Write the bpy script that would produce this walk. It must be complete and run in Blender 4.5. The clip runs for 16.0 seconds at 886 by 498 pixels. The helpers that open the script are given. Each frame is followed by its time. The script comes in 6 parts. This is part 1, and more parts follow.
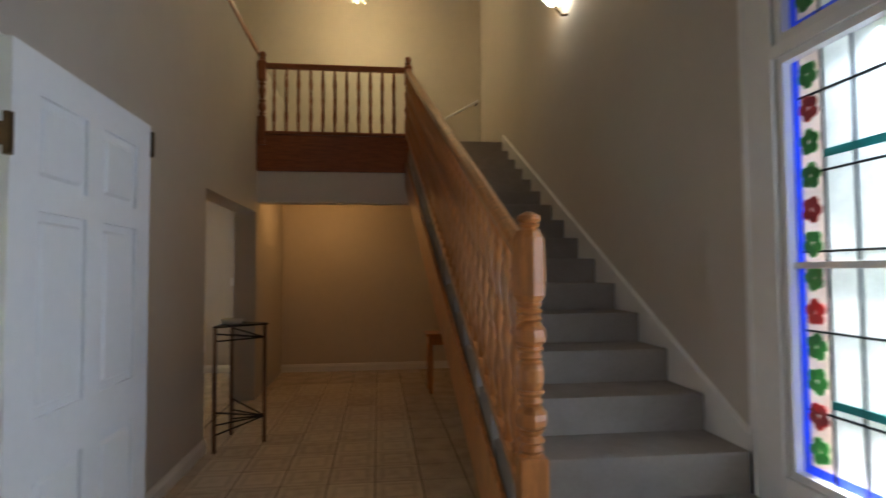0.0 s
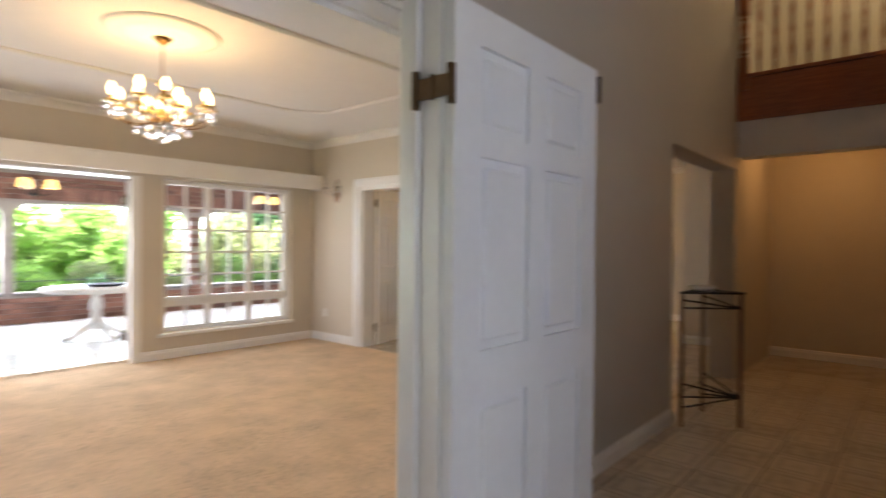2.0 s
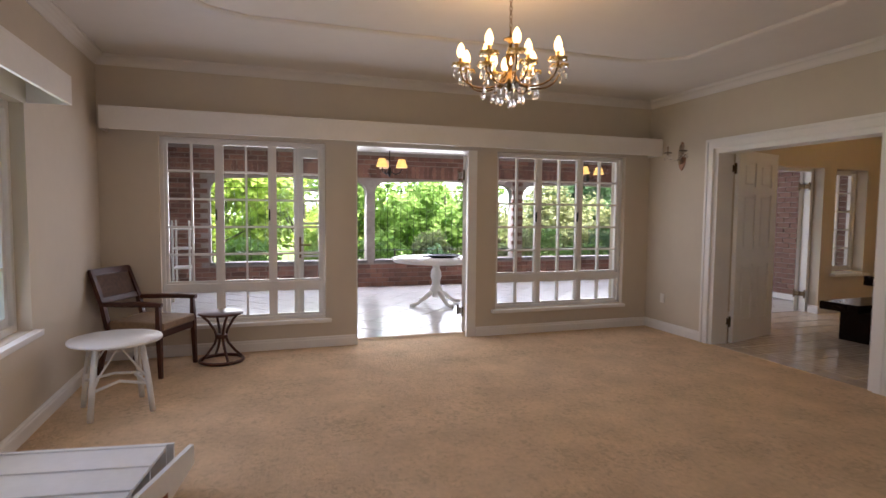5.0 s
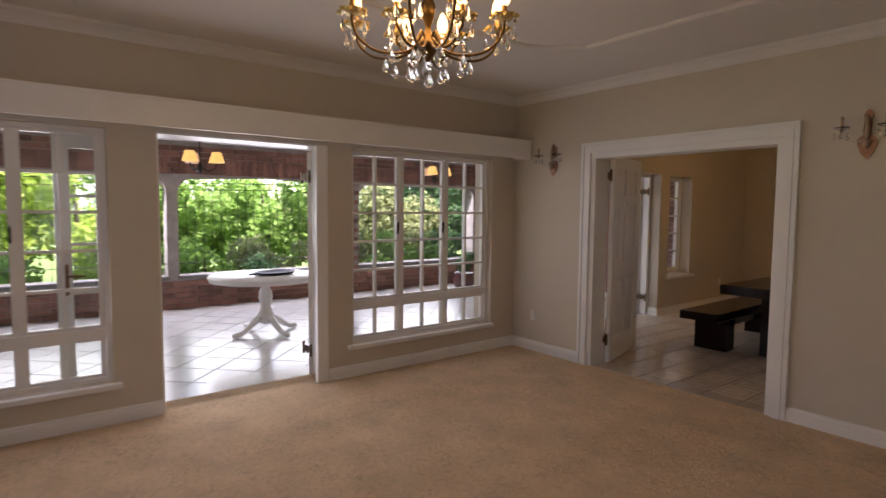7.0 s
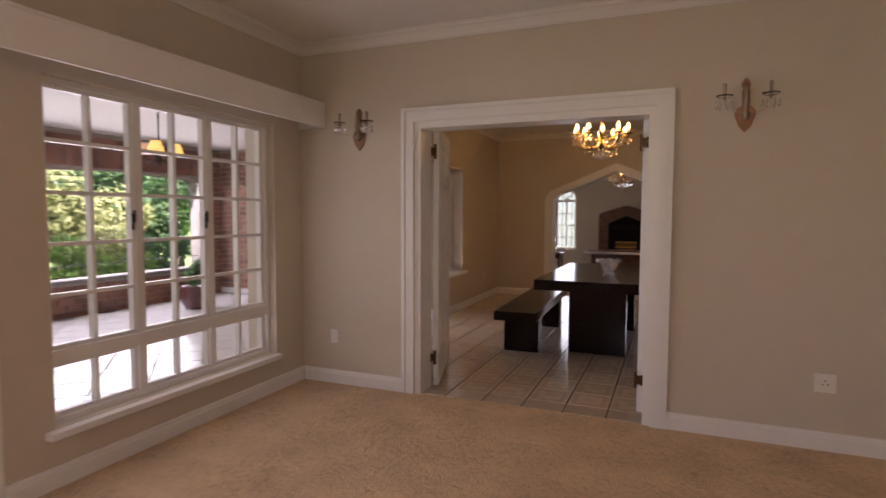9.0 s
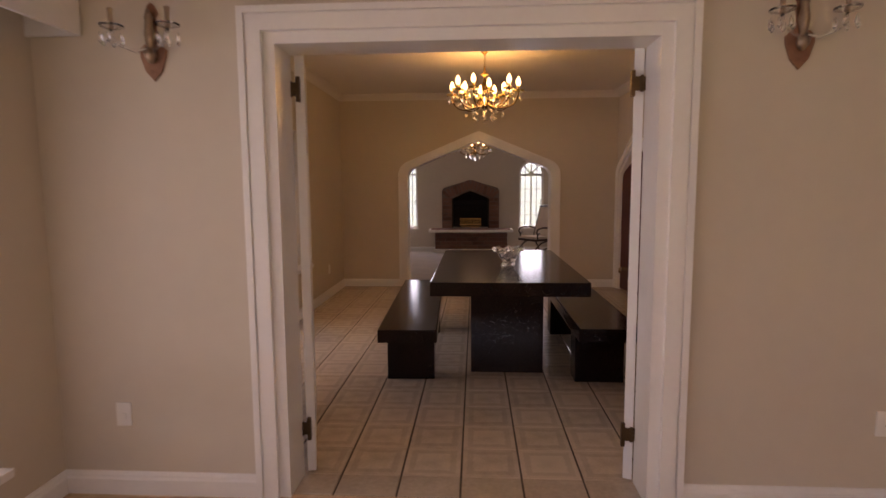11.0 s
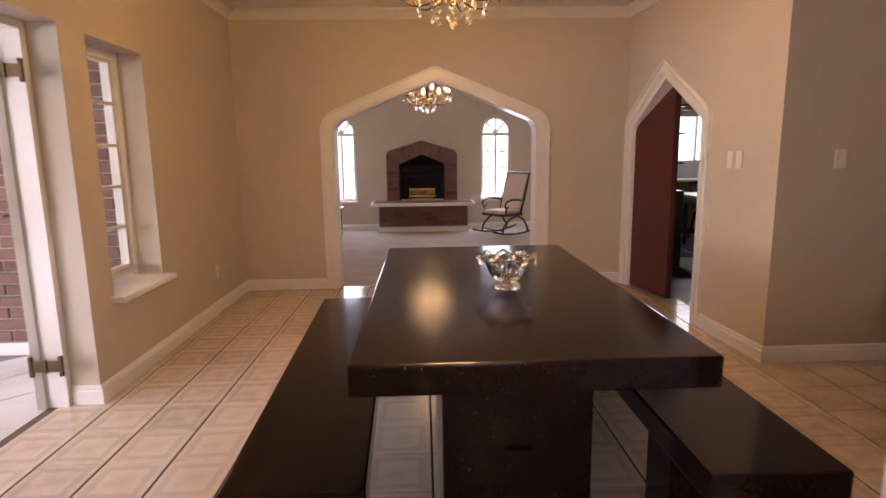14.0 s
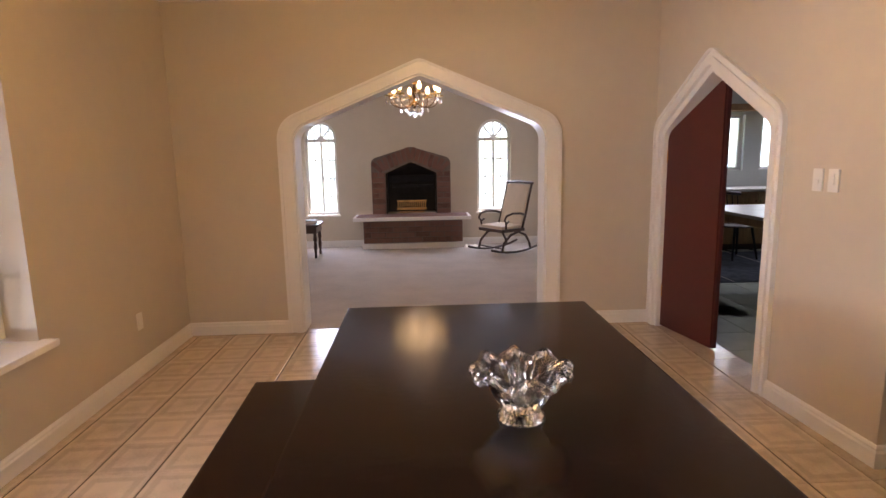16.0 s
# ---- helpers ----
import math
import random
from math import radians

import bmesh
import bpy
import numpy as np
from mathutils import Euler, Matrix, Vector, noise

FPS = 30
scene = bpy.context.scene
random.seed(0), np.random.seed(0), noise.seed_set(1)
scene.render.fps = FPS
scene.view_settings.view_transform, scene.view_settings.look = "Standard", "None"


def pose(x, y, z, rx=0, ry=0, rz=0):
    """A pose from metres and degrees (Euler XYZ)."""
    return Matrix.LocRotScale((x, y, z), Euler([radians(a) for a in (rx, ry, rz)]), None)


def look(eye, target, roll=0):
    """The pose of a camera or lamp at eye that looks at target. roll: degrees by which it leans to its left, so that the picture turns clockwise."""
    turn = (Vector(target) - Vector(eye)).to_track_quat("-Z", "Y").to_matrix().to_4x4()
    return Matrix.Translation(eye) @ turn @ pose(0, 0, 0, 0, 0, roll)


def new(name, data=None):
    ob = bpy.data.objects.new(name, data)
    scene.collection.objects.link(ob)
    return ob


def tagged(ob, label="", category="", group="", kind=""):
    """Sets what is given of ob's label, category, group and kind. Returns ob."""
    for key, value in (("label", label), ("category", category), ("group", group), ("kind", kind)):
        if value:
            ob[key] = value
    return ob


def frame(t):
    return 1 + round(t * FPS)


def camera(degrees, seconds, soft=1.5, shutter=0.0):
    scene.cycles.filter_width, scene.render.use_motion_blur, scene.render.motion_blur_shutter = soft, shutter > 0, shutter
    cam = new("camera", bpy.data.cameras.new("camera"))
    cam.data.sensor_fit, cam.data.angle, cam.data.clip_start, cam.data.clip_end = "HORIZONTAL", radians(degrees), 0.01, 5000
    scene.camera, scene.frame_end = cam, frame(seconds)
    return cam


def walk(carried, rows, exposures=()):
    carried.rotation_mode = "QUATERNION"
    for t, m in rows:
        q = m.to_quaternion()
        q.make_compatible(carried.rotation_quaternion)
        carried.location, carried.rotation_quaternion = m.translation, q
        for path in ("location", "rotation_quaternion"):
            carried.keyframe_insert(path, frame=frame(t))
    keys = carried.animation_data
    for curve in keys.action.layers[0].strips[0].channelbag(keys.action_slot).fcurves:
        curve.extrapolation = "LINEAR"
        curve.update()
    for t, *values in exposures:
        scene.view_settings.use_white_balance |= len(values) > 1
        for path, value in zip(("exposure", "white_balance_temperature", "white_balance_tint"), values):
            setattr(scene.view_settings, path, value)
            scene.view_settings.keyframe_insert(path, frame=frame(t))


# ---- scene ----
cam = camera(77.1, 16.0, shutter=0.5)
PATH = [
    (0, (0.421, 0.925, 1.419), (0.652, 2.91, 1.503), -0.4),
    (0.5, (0.397, 1.034, 1.387), (0.312, 3.032, 1.445), -0.4),
    (0.8, (0.412, 1.085, 1.371), (0.147, 3.068, 1.404), -0.0),
    (1, (0.414, 1.132, 1.375), (0.012, 3.091, 1.397), -0.0),
    (1.3, (0.43, 1.187, 1.358), (-0.207, 3.083, 1.372), 0.1),
    (1.5, (0.447, 1.221, 1.336), (-0.362, 3.05, 1.348), -0.3),
    (2, (0.474, 1.28, 1.335), (-0.834, 2.794, 1.319), 0.5),
    (2.5, (0.587, 1.216, 1.322), (-1.098, 2.292, 1.276), 0.6),
    (3, (0.63, 1.251, 1.326), (-1.159, 2.143, 1.271), 0.8),
    (3.5, (0.549, 1.335, 1.323), (-1.298, 2.096, 1.221), 0.8),
    (3.7, (0.475, 1.377, 1.337), (-1.393, 2.081, 1.221), 0.7),
    (5.8, (-0.862, 1.507, 1.407), (-2.755, 2.139, 1.278), 0.5),
    (6, (-0.96, 1.554, 1.445), (-2.821, 2.274, 1.31), 0.7),
    (6.5, (-1.335, 1.535, 1.468), (-3.017, 2.608, 1.328), 0.6),
    (7, (-1.644, 1.586, 1.531), (-3.221, 2.808, 1.386), 0.5),
    (7.5, (-2.032, 1.666, 1.547), (-3.437, 3.083, 1.411), 0.5),
    (8, (-2.46, 1.814, 1.477), (-3.638, 3.425, 1.345), 0.4),
    (8.5, (-2.917, 1.987, 1.397), (-3.886, 3.732, 1.275), 0.3),
    (9, (-3.237, 2.209, 1.378), (-3.999, 4.054, 1.255), 0.2),
    (9.5, (-3.551, 2.516, 1.382), (-4.102, 4.435, 1.255), 0.0),
    (10, (-3.84, 2.862, 1.39), (-4.221, 4.821, 1.258), -0.1),
    (10.2, (-3.935, 3.015, 1.411), (-4.243, 4.986, 1.261), -0.2),
    (12.3, (-4.26, 4.699, 1.365), (-4.272, 6.681, 1.102), -0.3),
    (12.5, (-4.277, 4.862, 1.34), (-4.275, 6.843, 1.07), -0.3),
    (13, (-4.267, 5.233, 1.331), (-4.229, 7.209, 1.024), -0.6),
    (13.5, (-4.247, 5.61, 1.348), (-4.187, 7.581, 1.016), -0.7),
    (14, (-4.237, 5.944, 1.361), (-4.17, 7.914, 1.025), -0.8),
    (14.5, (-4.195, 6.25, 1.362), (-4.119, 8.22, 1.027), -0.9),
    (15, (-4.122, 6.57, 1.403), (-4.047, 8.54, 1.069), -1.0),
    (15.5, (-4.117, 6.836, 1.415), (-4.04, 8.807, 1.084), -1.0),
    (16, (-4.12, 7.033, 1.451), (-4.042, 9.004, 1.121), -1.1),
]
EXPOSURE = [(0.0, 3.34, 5800, 6), (0.4, 3.64, 5850, 11), (1.2, 3.69, 5950, 13), (2.0, 3.44, 6250, 13), (2.6, 3.09, 6050, 16), (3.5, 2.67, 6100, 19), (6.0, 2.14, 6400, 22), (7.5, 1.89, 6550, 25), (8.5, 2.06, 6750, 29), (9.2, 2.33, 6850, 33), (10.2, 2.44, 6950, 35), (12.5, 2.74, 7650, 41), (13.5, 3.43, 7000, 35), (14.5, 3.66, 6400, 32), (16.0, 3.8, 6150, 27)]
walk(cam, [(t, look(eye, target, roll)) for t, eye, target, roll in PATH], EXPOSURE)

# ---------- world and light ----------
world = bpy.data.worlds.new("sky")
scene.world = world
world.use_nodes = True
wn = world.node_tree
wbg = wn.nodes["Background"]
sky = wn.nodes.new("ShaderNodeTexSky")
sky.sky_type, sky.sun_disc = "NISHITA", False
sky.sun_elevation, sky.sun_rotation = radians(72), radians(53)
sky.air_density, sky.dust_density = 1.2, 3.0
wn.links.new(sky.outputs[0], wbg.inputs[0])
wbg.inputs[1].default_value = 0.15


def lamp(name, kind, m, power, colour, size=0.1, size_y=None, angle=None):
    d = bpy.data.lights.new(name, kind)
    d.energy, d.color = (power if kind == "SUN" else power * 0.27), colour
    if kind == "AREA":
        d.shape, d.size, d.size_y = "RECTANGLE", size, size_y or size
    elif kind == "SUN":
        d.angle = angle
    else:
        d.shadow_soft_size = size
    ob = new(name, d)
    ob.matrix_world = m
    return ob


lamp("sun", "SUN", look((-8, 5.5, 7.7), (-10, 4, 0)), 5.0, (1, 0.95, 0.88), angle=radians(12))
DAY = (0.92, 0.94, 1.0)
COOL = (0.78, 0.87, 1.0)
WARM = (1.0, 0.63, 0.27)
# sky light standing in the openings
for nm, y, z, w, h, power in (("w1", 1.36, 1.2, 1.5, 1.6, 4.9), ("door", 3.04, 1.05, 1.2, 2.0, 5.2), ("w2", 4.83, 1.2, 1.6, 1.6, 3.6), ("dining_window", 9.52, 1.3, 0.5, 1.3, 0.35)):
    lamp("daylight_" + nm, "AREA", look((-6.09, y, z), (0, y, z - 0.6)), power, DAY, w, h)
for y in (2.2, 5.15, 8.2):
    lamp("daylight_verandah", "AREA", look((-10.98, y, 1.3), (-6, y, -0.9)), 58, DAY, 2.7, 1.4)
lamp("daylight_dining_door", "AREA", look((-6.13, 8.2, 1.05), (-4.6, 8.5, -0.5)), 1.0, COOL, 1.2, 1.8)
lamp("daylight_south", "AREA", look((-3.55, 0.13, 1.35), (-3.55, 5, 0.6)), 5.2, DAY, 1.6, 1.3)
lamp("daylight_leaded", "AREA", look((2.26, 2.37, 1.5), (-0.8, 4.0, 0.1)), 9, COOL, 1.0, 1.5)
# Added fill for the hall, before the solid front wall; no opening is built there.
lamp("daylight_hall_door", "AREA", look((0.6, -1.55, 1.6), (0.6, 4, 1.2)), 2.6, DAY, 1.8, 2.2)
lamp("daylight_fire_left", "AREA", look((-5.69, 16.13, 1.3), (-5.2, 10, 0.6)), 5.6, COOL, 0.45, 1.4)
lamp("daylight_fire_right", "AREA", look((-2.9, 16.13, 1.3), (-3.2, 10, 0.6)), 5.6, COOL, 0.45, 1.4)
lamp("daylight_kitchen", "AREA", look((0.33, 15.45, 1.55), (0.1, 10, 0.5)), 2.5, DAY, 1.0, 0.8)
lamp("daylight_kitchen", "AREA", look((1.56, 15.45, 1.55), (0.8, 10, 0.5)), 2.5, DAY, 0.85, 0.8)
# lamps of the house
lamp("lamp_living", "POINT", pose(-3.42, 2.88, 2.30), 10, WARM, 0.22)
lamp("lamp_dining", "POINT", pose(-4.06, 9.15, 2.36), 18, (1.0, 0.585, 0.16), 0.18)
lamp("lamp_fireplace_room", "POINT", pose(-4.155, 13.6, 2.2), 2.2, WARM, 0.18)
lamp("lamp_under_gallery", "POINT", pose(-0.25, 8.2, 2.28), 3.2, (1.0, 0.50, 0.15), 0.12)
lamp("lamp_upper_hall", "POINT", pose(0.15, 8.2, 5.05), 14, (1.0, 0.74, 0.36), 0.12)
lamp("lamp_stair_wall", "POINT", pose(1.82, 5.28, 3.84), 2.5, WARM, 0.06)


# ---------- materials ----------
def mat(name, base, rough=0.5, metal=0.0, var=0.06, scale=5.0, bump=0.05, bscale=120.0, spec=0.5, rand=0.0, stretch=None, trans=0.0, emit=None, power=0.0, coat=0.0):
    m = bpy.data.materials.new(name)
    m.use_nodes = True
    nt = m.node_tree
    n, l = nt.nodes, nt.links
    p = n["Principled BSDF"]
    p.inputs["Roughness"].default_value = rough
    p.inputs["Metallic"].default_value = metal
    p.inputs["Specular IOR Level"].default_value = spec
    p.inputs["Coat Weight"].default_value = coat
    tc = n.new("ShaderNodeTexCoord")
    mp = n.new("ShaderNodeMapping")
    l.new(tc.outputs["Object"], mp.inputs[0])
    if stretch:
        mp.inputs["Scale"].default_value = stretch
    n1 = n.new("ShaderNodeTexNoise")
    n1.inputs["Scale"].default_value, n1.inputs["Detail"].default_value = scale, 4
    n2 = n.new("ShaderNodeTexNoise")
    n2.inputs["Scale"].default_value, n2.inputs["Detail"].default_value = scale * 9, 2
    add = n.new("ShaderNodeMath")
    add.operation = "MULTIPLY_ADD"
    add.inputs[1].default_value = 0.45
    l.new(mp.outputs[0], n1.inputs[0])
    l.new(mp.outputs[0], n2.inputs[0])
    l.new(n2.outputs[0], add.inputs[0])
    l.new(n1.outputs[0], add.inputs[2])
    fac = add.outputs[0]
    if rand:
        oi = n.new("ShaderNodeObjectInfo")
        ra = n.new("ShaderNodeMath")
        ra.operation = "MULTIPLY_ADD"
        ra.inputs[1].default_value = rand
        l.new(oi.outputs["Random"], ra.inputs[0])
        l.new(fac, ra.inputs[2])
        fac = ra.outputs[0]
    ramp = n.new("ShaderNodeValToRGB")
    lo, hi = 1 - 2.2 * var, 1 + 2.2 * var
    e = ramp.color_ramp.elements
    e[0].position, e[1].position = 0.35, 1.05 + rand * 0.5
    e[0].color = (*[min(1, c * lo) for c in base], 1)
    e[1].color = (*[min(1, c * hi) for c in base], 1)
    l.new(fac, ramp.inputs[0])
    l.new(ramp.outputs[0], p.inputs["Base Color"])
    if bump:
        n3 = n.new("ShaderNodeTexNoise")
        n3.inputs["Scale"].default_value, n3.inputs["Detail"].default_value = bscale, 3
        l.new(mp.outputs[0], n3.inputs[0])
        b = n.new("ShaderNodeBump")
        b.inputs["Strength"].default_value, b.inputs["Distance"].default_value = bump, 0.01
        l.new(n3.outputs[0], b.inputs["Height"])
        l.new(b.outputs[0], p.inputs["Normal"])
    if emit:
        p.inputs["Emission Color"].default_value = (*emit, 1)
        p.inputs["Emission Strength"].default_value = power
    if trans:
        p.inputs["Transmission Weight"].default_value = trans
    return m


def glass(name, colour=(1, 1, 1), rough=0.0, ior=1.45):
    m = bpy.data.materials.new(name)
    m.use_nodes = True
    p = m.node_tree.nodes["Principled BSDF"]
    p.inputs["Base Color"].default_value = (*colour, 1)
    p.inputs["Roughness"].default_value, p.inputs["IOR"].default_value = rough, ior
    p.inputs["Transmission Weight"].default_value = 1.0
    return m


def pane_glass(name, colour=(0.97, 0.98, 0.98), gloss=0.06):
    """Thin window pane: clear with a faint reflection."""
    m = bpy.data.materials.new(name)
    m.use_nodes = True
    nt = m.node_tree
    n, l = nt.nodes, nt.links
    n.remove(n["Principled BSDF"])
    t = n.new("ShaderNodeBsdfTransparent")
    t.inputs[0].default_value = (*colour, 1)
    g = n.new("ShaderNodeBsdfGlossy")
    g.inputs["Roughness"].default_value = 0.02
    mx = n.new("ShaderNodeMixShader")
    lw = n.new("ShaderNodeLayerWeight")
    pw = n.new("ShaderNodeMath")
    pw.operation = "POWER"
    pw.inputs[1].default_value = 4.0
    fr = n.new("ShaderNodeMath")
    fr.operation = "MULTIPLY_ADD"
    fr.inputs[1].default_value, fr.inputs[2].default_value = 0.35, 0.025
    l.new(lw.outputs["Facing"], pw.inputs[0])
    l.new(pw.outputs[0], fr.inputs[0])
    l.new(fr.outputs[0], mx.inputs[0])
    l.new(t.outputs[0], mx.inputs[1])
    l.new(g.outputs[0], mx.inputs[2])
    l.new(mx.outputs[0], n["Material Output"].inputs[0])
    return m


def grain(m, amount, scale, axis_scale):
    """Adds wood grain to a material of mat(): a second, stretched noise multiplied into the colour."""
    nt = m.node_tree
    n, l = nt.nodes, nt.links
    p = n["Principled BSDF"]
    src = p.inputs["Base Color"].links[0].from_socket
    tc = n.new("ShaderNodeTexCoord")
    mp = n.new("ShaderNodeMapping")
    mp.inputs["Scale"].default_value = axis_scale
    nz = n.new("ShaderNodeTexNoise")
    nz.inputs["Scale"].default_value, nz.inputs["Detail"].default_value, nz.inputs["Distortion"].default_value = scale, 5, 0.6
    mr = n.new("ShaderNodeMapRange")
    mr.inputs[1].default_value, mr.inputs[2].default_value = 0.3, 0.7
    mr.inputs[3].default_value, mr.inputs[4].default_value = 1 - amount, 1 + amount * 0.4
    mul = n.new("ShaderNodeMix")
    mul.data_type, mul.blend_type = "RGBA", "MULTIPLY"
    mul.inputs[0].default_value = 1.0
    l.new(tc.outputs["Object"], mp.inputs[0])
    l.new(mp.outputs[0], nz.inputs[0])
    l.new(nz.outputs[0], mr.inputs[0])
    l.new(src, mul.inputs[6])
    l.new(mr.outputs[0], mul.inputs[7])
    l.new(mul.outputs[2], p.inputs["Base Color"])
    return m


M_WALL = mat("wall_paint_beige", (0.61, 0.54, 0.44), 0.75, var=0.02, scale=1.2, bump=0.06, bscale=300)
M_HALL = mat("wall_paint_taupe", (0.56, 0.51, 0.45), 0.75, var=0.02, scale=1.2, bump=0.06, bscale=300)
M_CEIL = mat("ceiling_paint", (0.74, 0.71, 0.67), 0.8, var=0.015, scale=1.0, bump=0.03, bscale=200)
M_WHITE = mat("white_gloss_paint", (0.82, 0.80, 0.77), 0.32, var=0.02, scale=4, bump=0.03, bscale=90)
M_DOOR = mat("white_door_paint", (0.80, 0.80, 0.80), 0.38, var=0.02, scale=3, bump=0.05, bscale=60)
M_CARPET = mat("beige_carpet", (0.70, 0.515, 0.335), 0.95, var=0.09, scale=3.0, bump=0.6, bscale=260, spec=0.1)
M_CARPET2 = mat("grey_beige_carpet", (0.50, 0.44, 0.39), 0.95, var=0.06, scale=3.0, bump=0.5, bscale=300, spec=0.1)
M_STAIRC = mat("grey_stair_carpet", (0.30, 0.258, 0.218), 0.95, var=0.06, scale=6.0, bump=0.6, bscale=300, spec=0.1)
M_PINE = grain(mat("orange_varnished_wood", (0.50, 0.19, 0.05), 0.28, var=0.08, scale=3, bump=0.04, bscale=60, coat=0.3), 0.35, 7, (6, 6, 0.7))
M_FASCIA = grain(mat("red_brown_varnished_wood", (0.30, 0.095, 0.032), 0.35, var=0.08, scale=3, bump=0.04, bscale=60), 0.3, 7, (0.7, 6, 6))
M_DARK = grain(mat("black_brown_stained_wood", (0.014, 0.0065, 0.0055), 0.14, var=0.12, scale=4, bump=0.03, bscale=50, spec=0.22), 0.4, 9, (8, 0.8, 8))
M_CHAIRW = grain(mat("dark_brown_wood", (0.045, 0.018, 0.010), 0.3, var=0.12, scale=6, bump=0.03, bscale=80), 0.3, 9, (6, 6, 1))
M_MAROON = mat("maroon_door_paint", (0.085, 0.016, 0.012), 0.4, var=0.06, scale=3, bump=0.05, bscale=60)
M_BRONZE = mat("dark_bronze_metal", (0.10, 0.065, 0.035), 0.38, 0.9, var=0.15, scale=20, bump=0.05, bscale=150)
M_BRASS = mat("aged_brass", (0.55, 0.33, 0.12), 0.3, 1.0, var=0.12, scale=20, bump=0.03, bscale=150)
M_BLACK = mat("black_iron", (0.02, 0.02, 0.022), 0.5, 0.6, var=0.1, scale=20, bump=0.08, bscale=150)
M_SHELF = mat("white_melamine", (0.80, 0.80, 0.79), 0.4, var=0.03, scale=3, bump=0.02, bscale=60)
M_BOARD = grain(mat("red_brown_board", (0.24, 0.085, 0.035), 0.6, var=0.1, scale=4, bump=0.05, bscale=60), 0.3, 8, (1, 6, 6))
M_CANE = mat("woven_cane", (0.26, 0.17, 0.10), 0.6, var=0.12, scale=30, bump=0.4, bscale=220)
M_CREAM = mat("cream_upholstery", (0.66, 0.55, 0.42), 0.85, var=0.04, scale=6, bump=0.25, bscale=350)
M_TILE = None
M_GROUT = mat("dark_grout", (0.10, 0.075, 0.055), 0.9, var=0.15, scale=8, bump=0.3, bscale=200)
M_PATIO = mat("pale_patio_tile", (0.62, 0.60, 0.57), 0.22, var=0.05, scale=4, bump=0.04, bscale=60, rand=0.3)
M_PGROUT = mat("grey_patio_grout", (0.19, 0.18, 0.17), 0.9, var=0.1, scale=8, bump=0.2, bscale=200)
M_BRICK = mat("red_brown_brick", (0.15, 0.082, 0.064), 0.9, var=0.2, scale=7, bump=0.6, bscale=70, rand=0.7)
M_BRICKS = M_BRICK
M_MORTAR = mat("grey_mortar", (0.36, 0.31, 0.28), 0.95, var=0.1, scale=9, bump=0.5, bscale=150)
M_FIREMORTAR = mat("brown_hearth_mortar", (0.17, 0.135, 0.115), 0.95, var=0.12, scale=9, bump=0.5, bscale=150)
M_PANE = pane_glass("window_glass")
M_CRYSTAL = glass("clear_crystal", (1, 1, 1), 0.0, 1.5)
M_GILT = mat("gilt_bronze", (0.15, 0.092, 0.036), 0.32, 1.0, var=0.2, scale=30, bump=0.06, bscale=150)
M_HANDLE = mat("dull_bronze", (0.20, 0.12, 0.06), 0.36, 0.9, var=0.15, scale=20, bump=0.04, bscale=150)
M_SAUCER = mat("gold_cut_glass", (0.80, 0.56, 0.24), 0.22, 0.75, var=0.2, scale=60, bump=0.5, bscale=90)
M_BULB = mat("glowing_bulb", (1, 0.9, 0.7), 0.4, var=0.0, bump=0, emit=(1.0, 0.62, 0.23), power=1.1)
M_SHADE = mat("lit_parchment_shade", (0.8, 0.6, 0.3), 0.8, var=0.05, bump=0, emit=(1.0, 0.55, 0.12), power=0.24)
M_SHADE_OFF = mat("parchment_shade", (0.75, 0.55, 0.42), 0.8, var=0.05, bump=0, emit=(1.0, 0.55, 0.3), power=0.06)
M_PLASTIC = mat("white_switch_plastic", (0.80, 0.77, 0.71), 0.35, var=0.01, bump=0)
M_FIRE = mat("black_firebox", (0.012, 0.011, 0.011), 0.8, var=0.2, scale=12, bump=0.3, bscale=90)


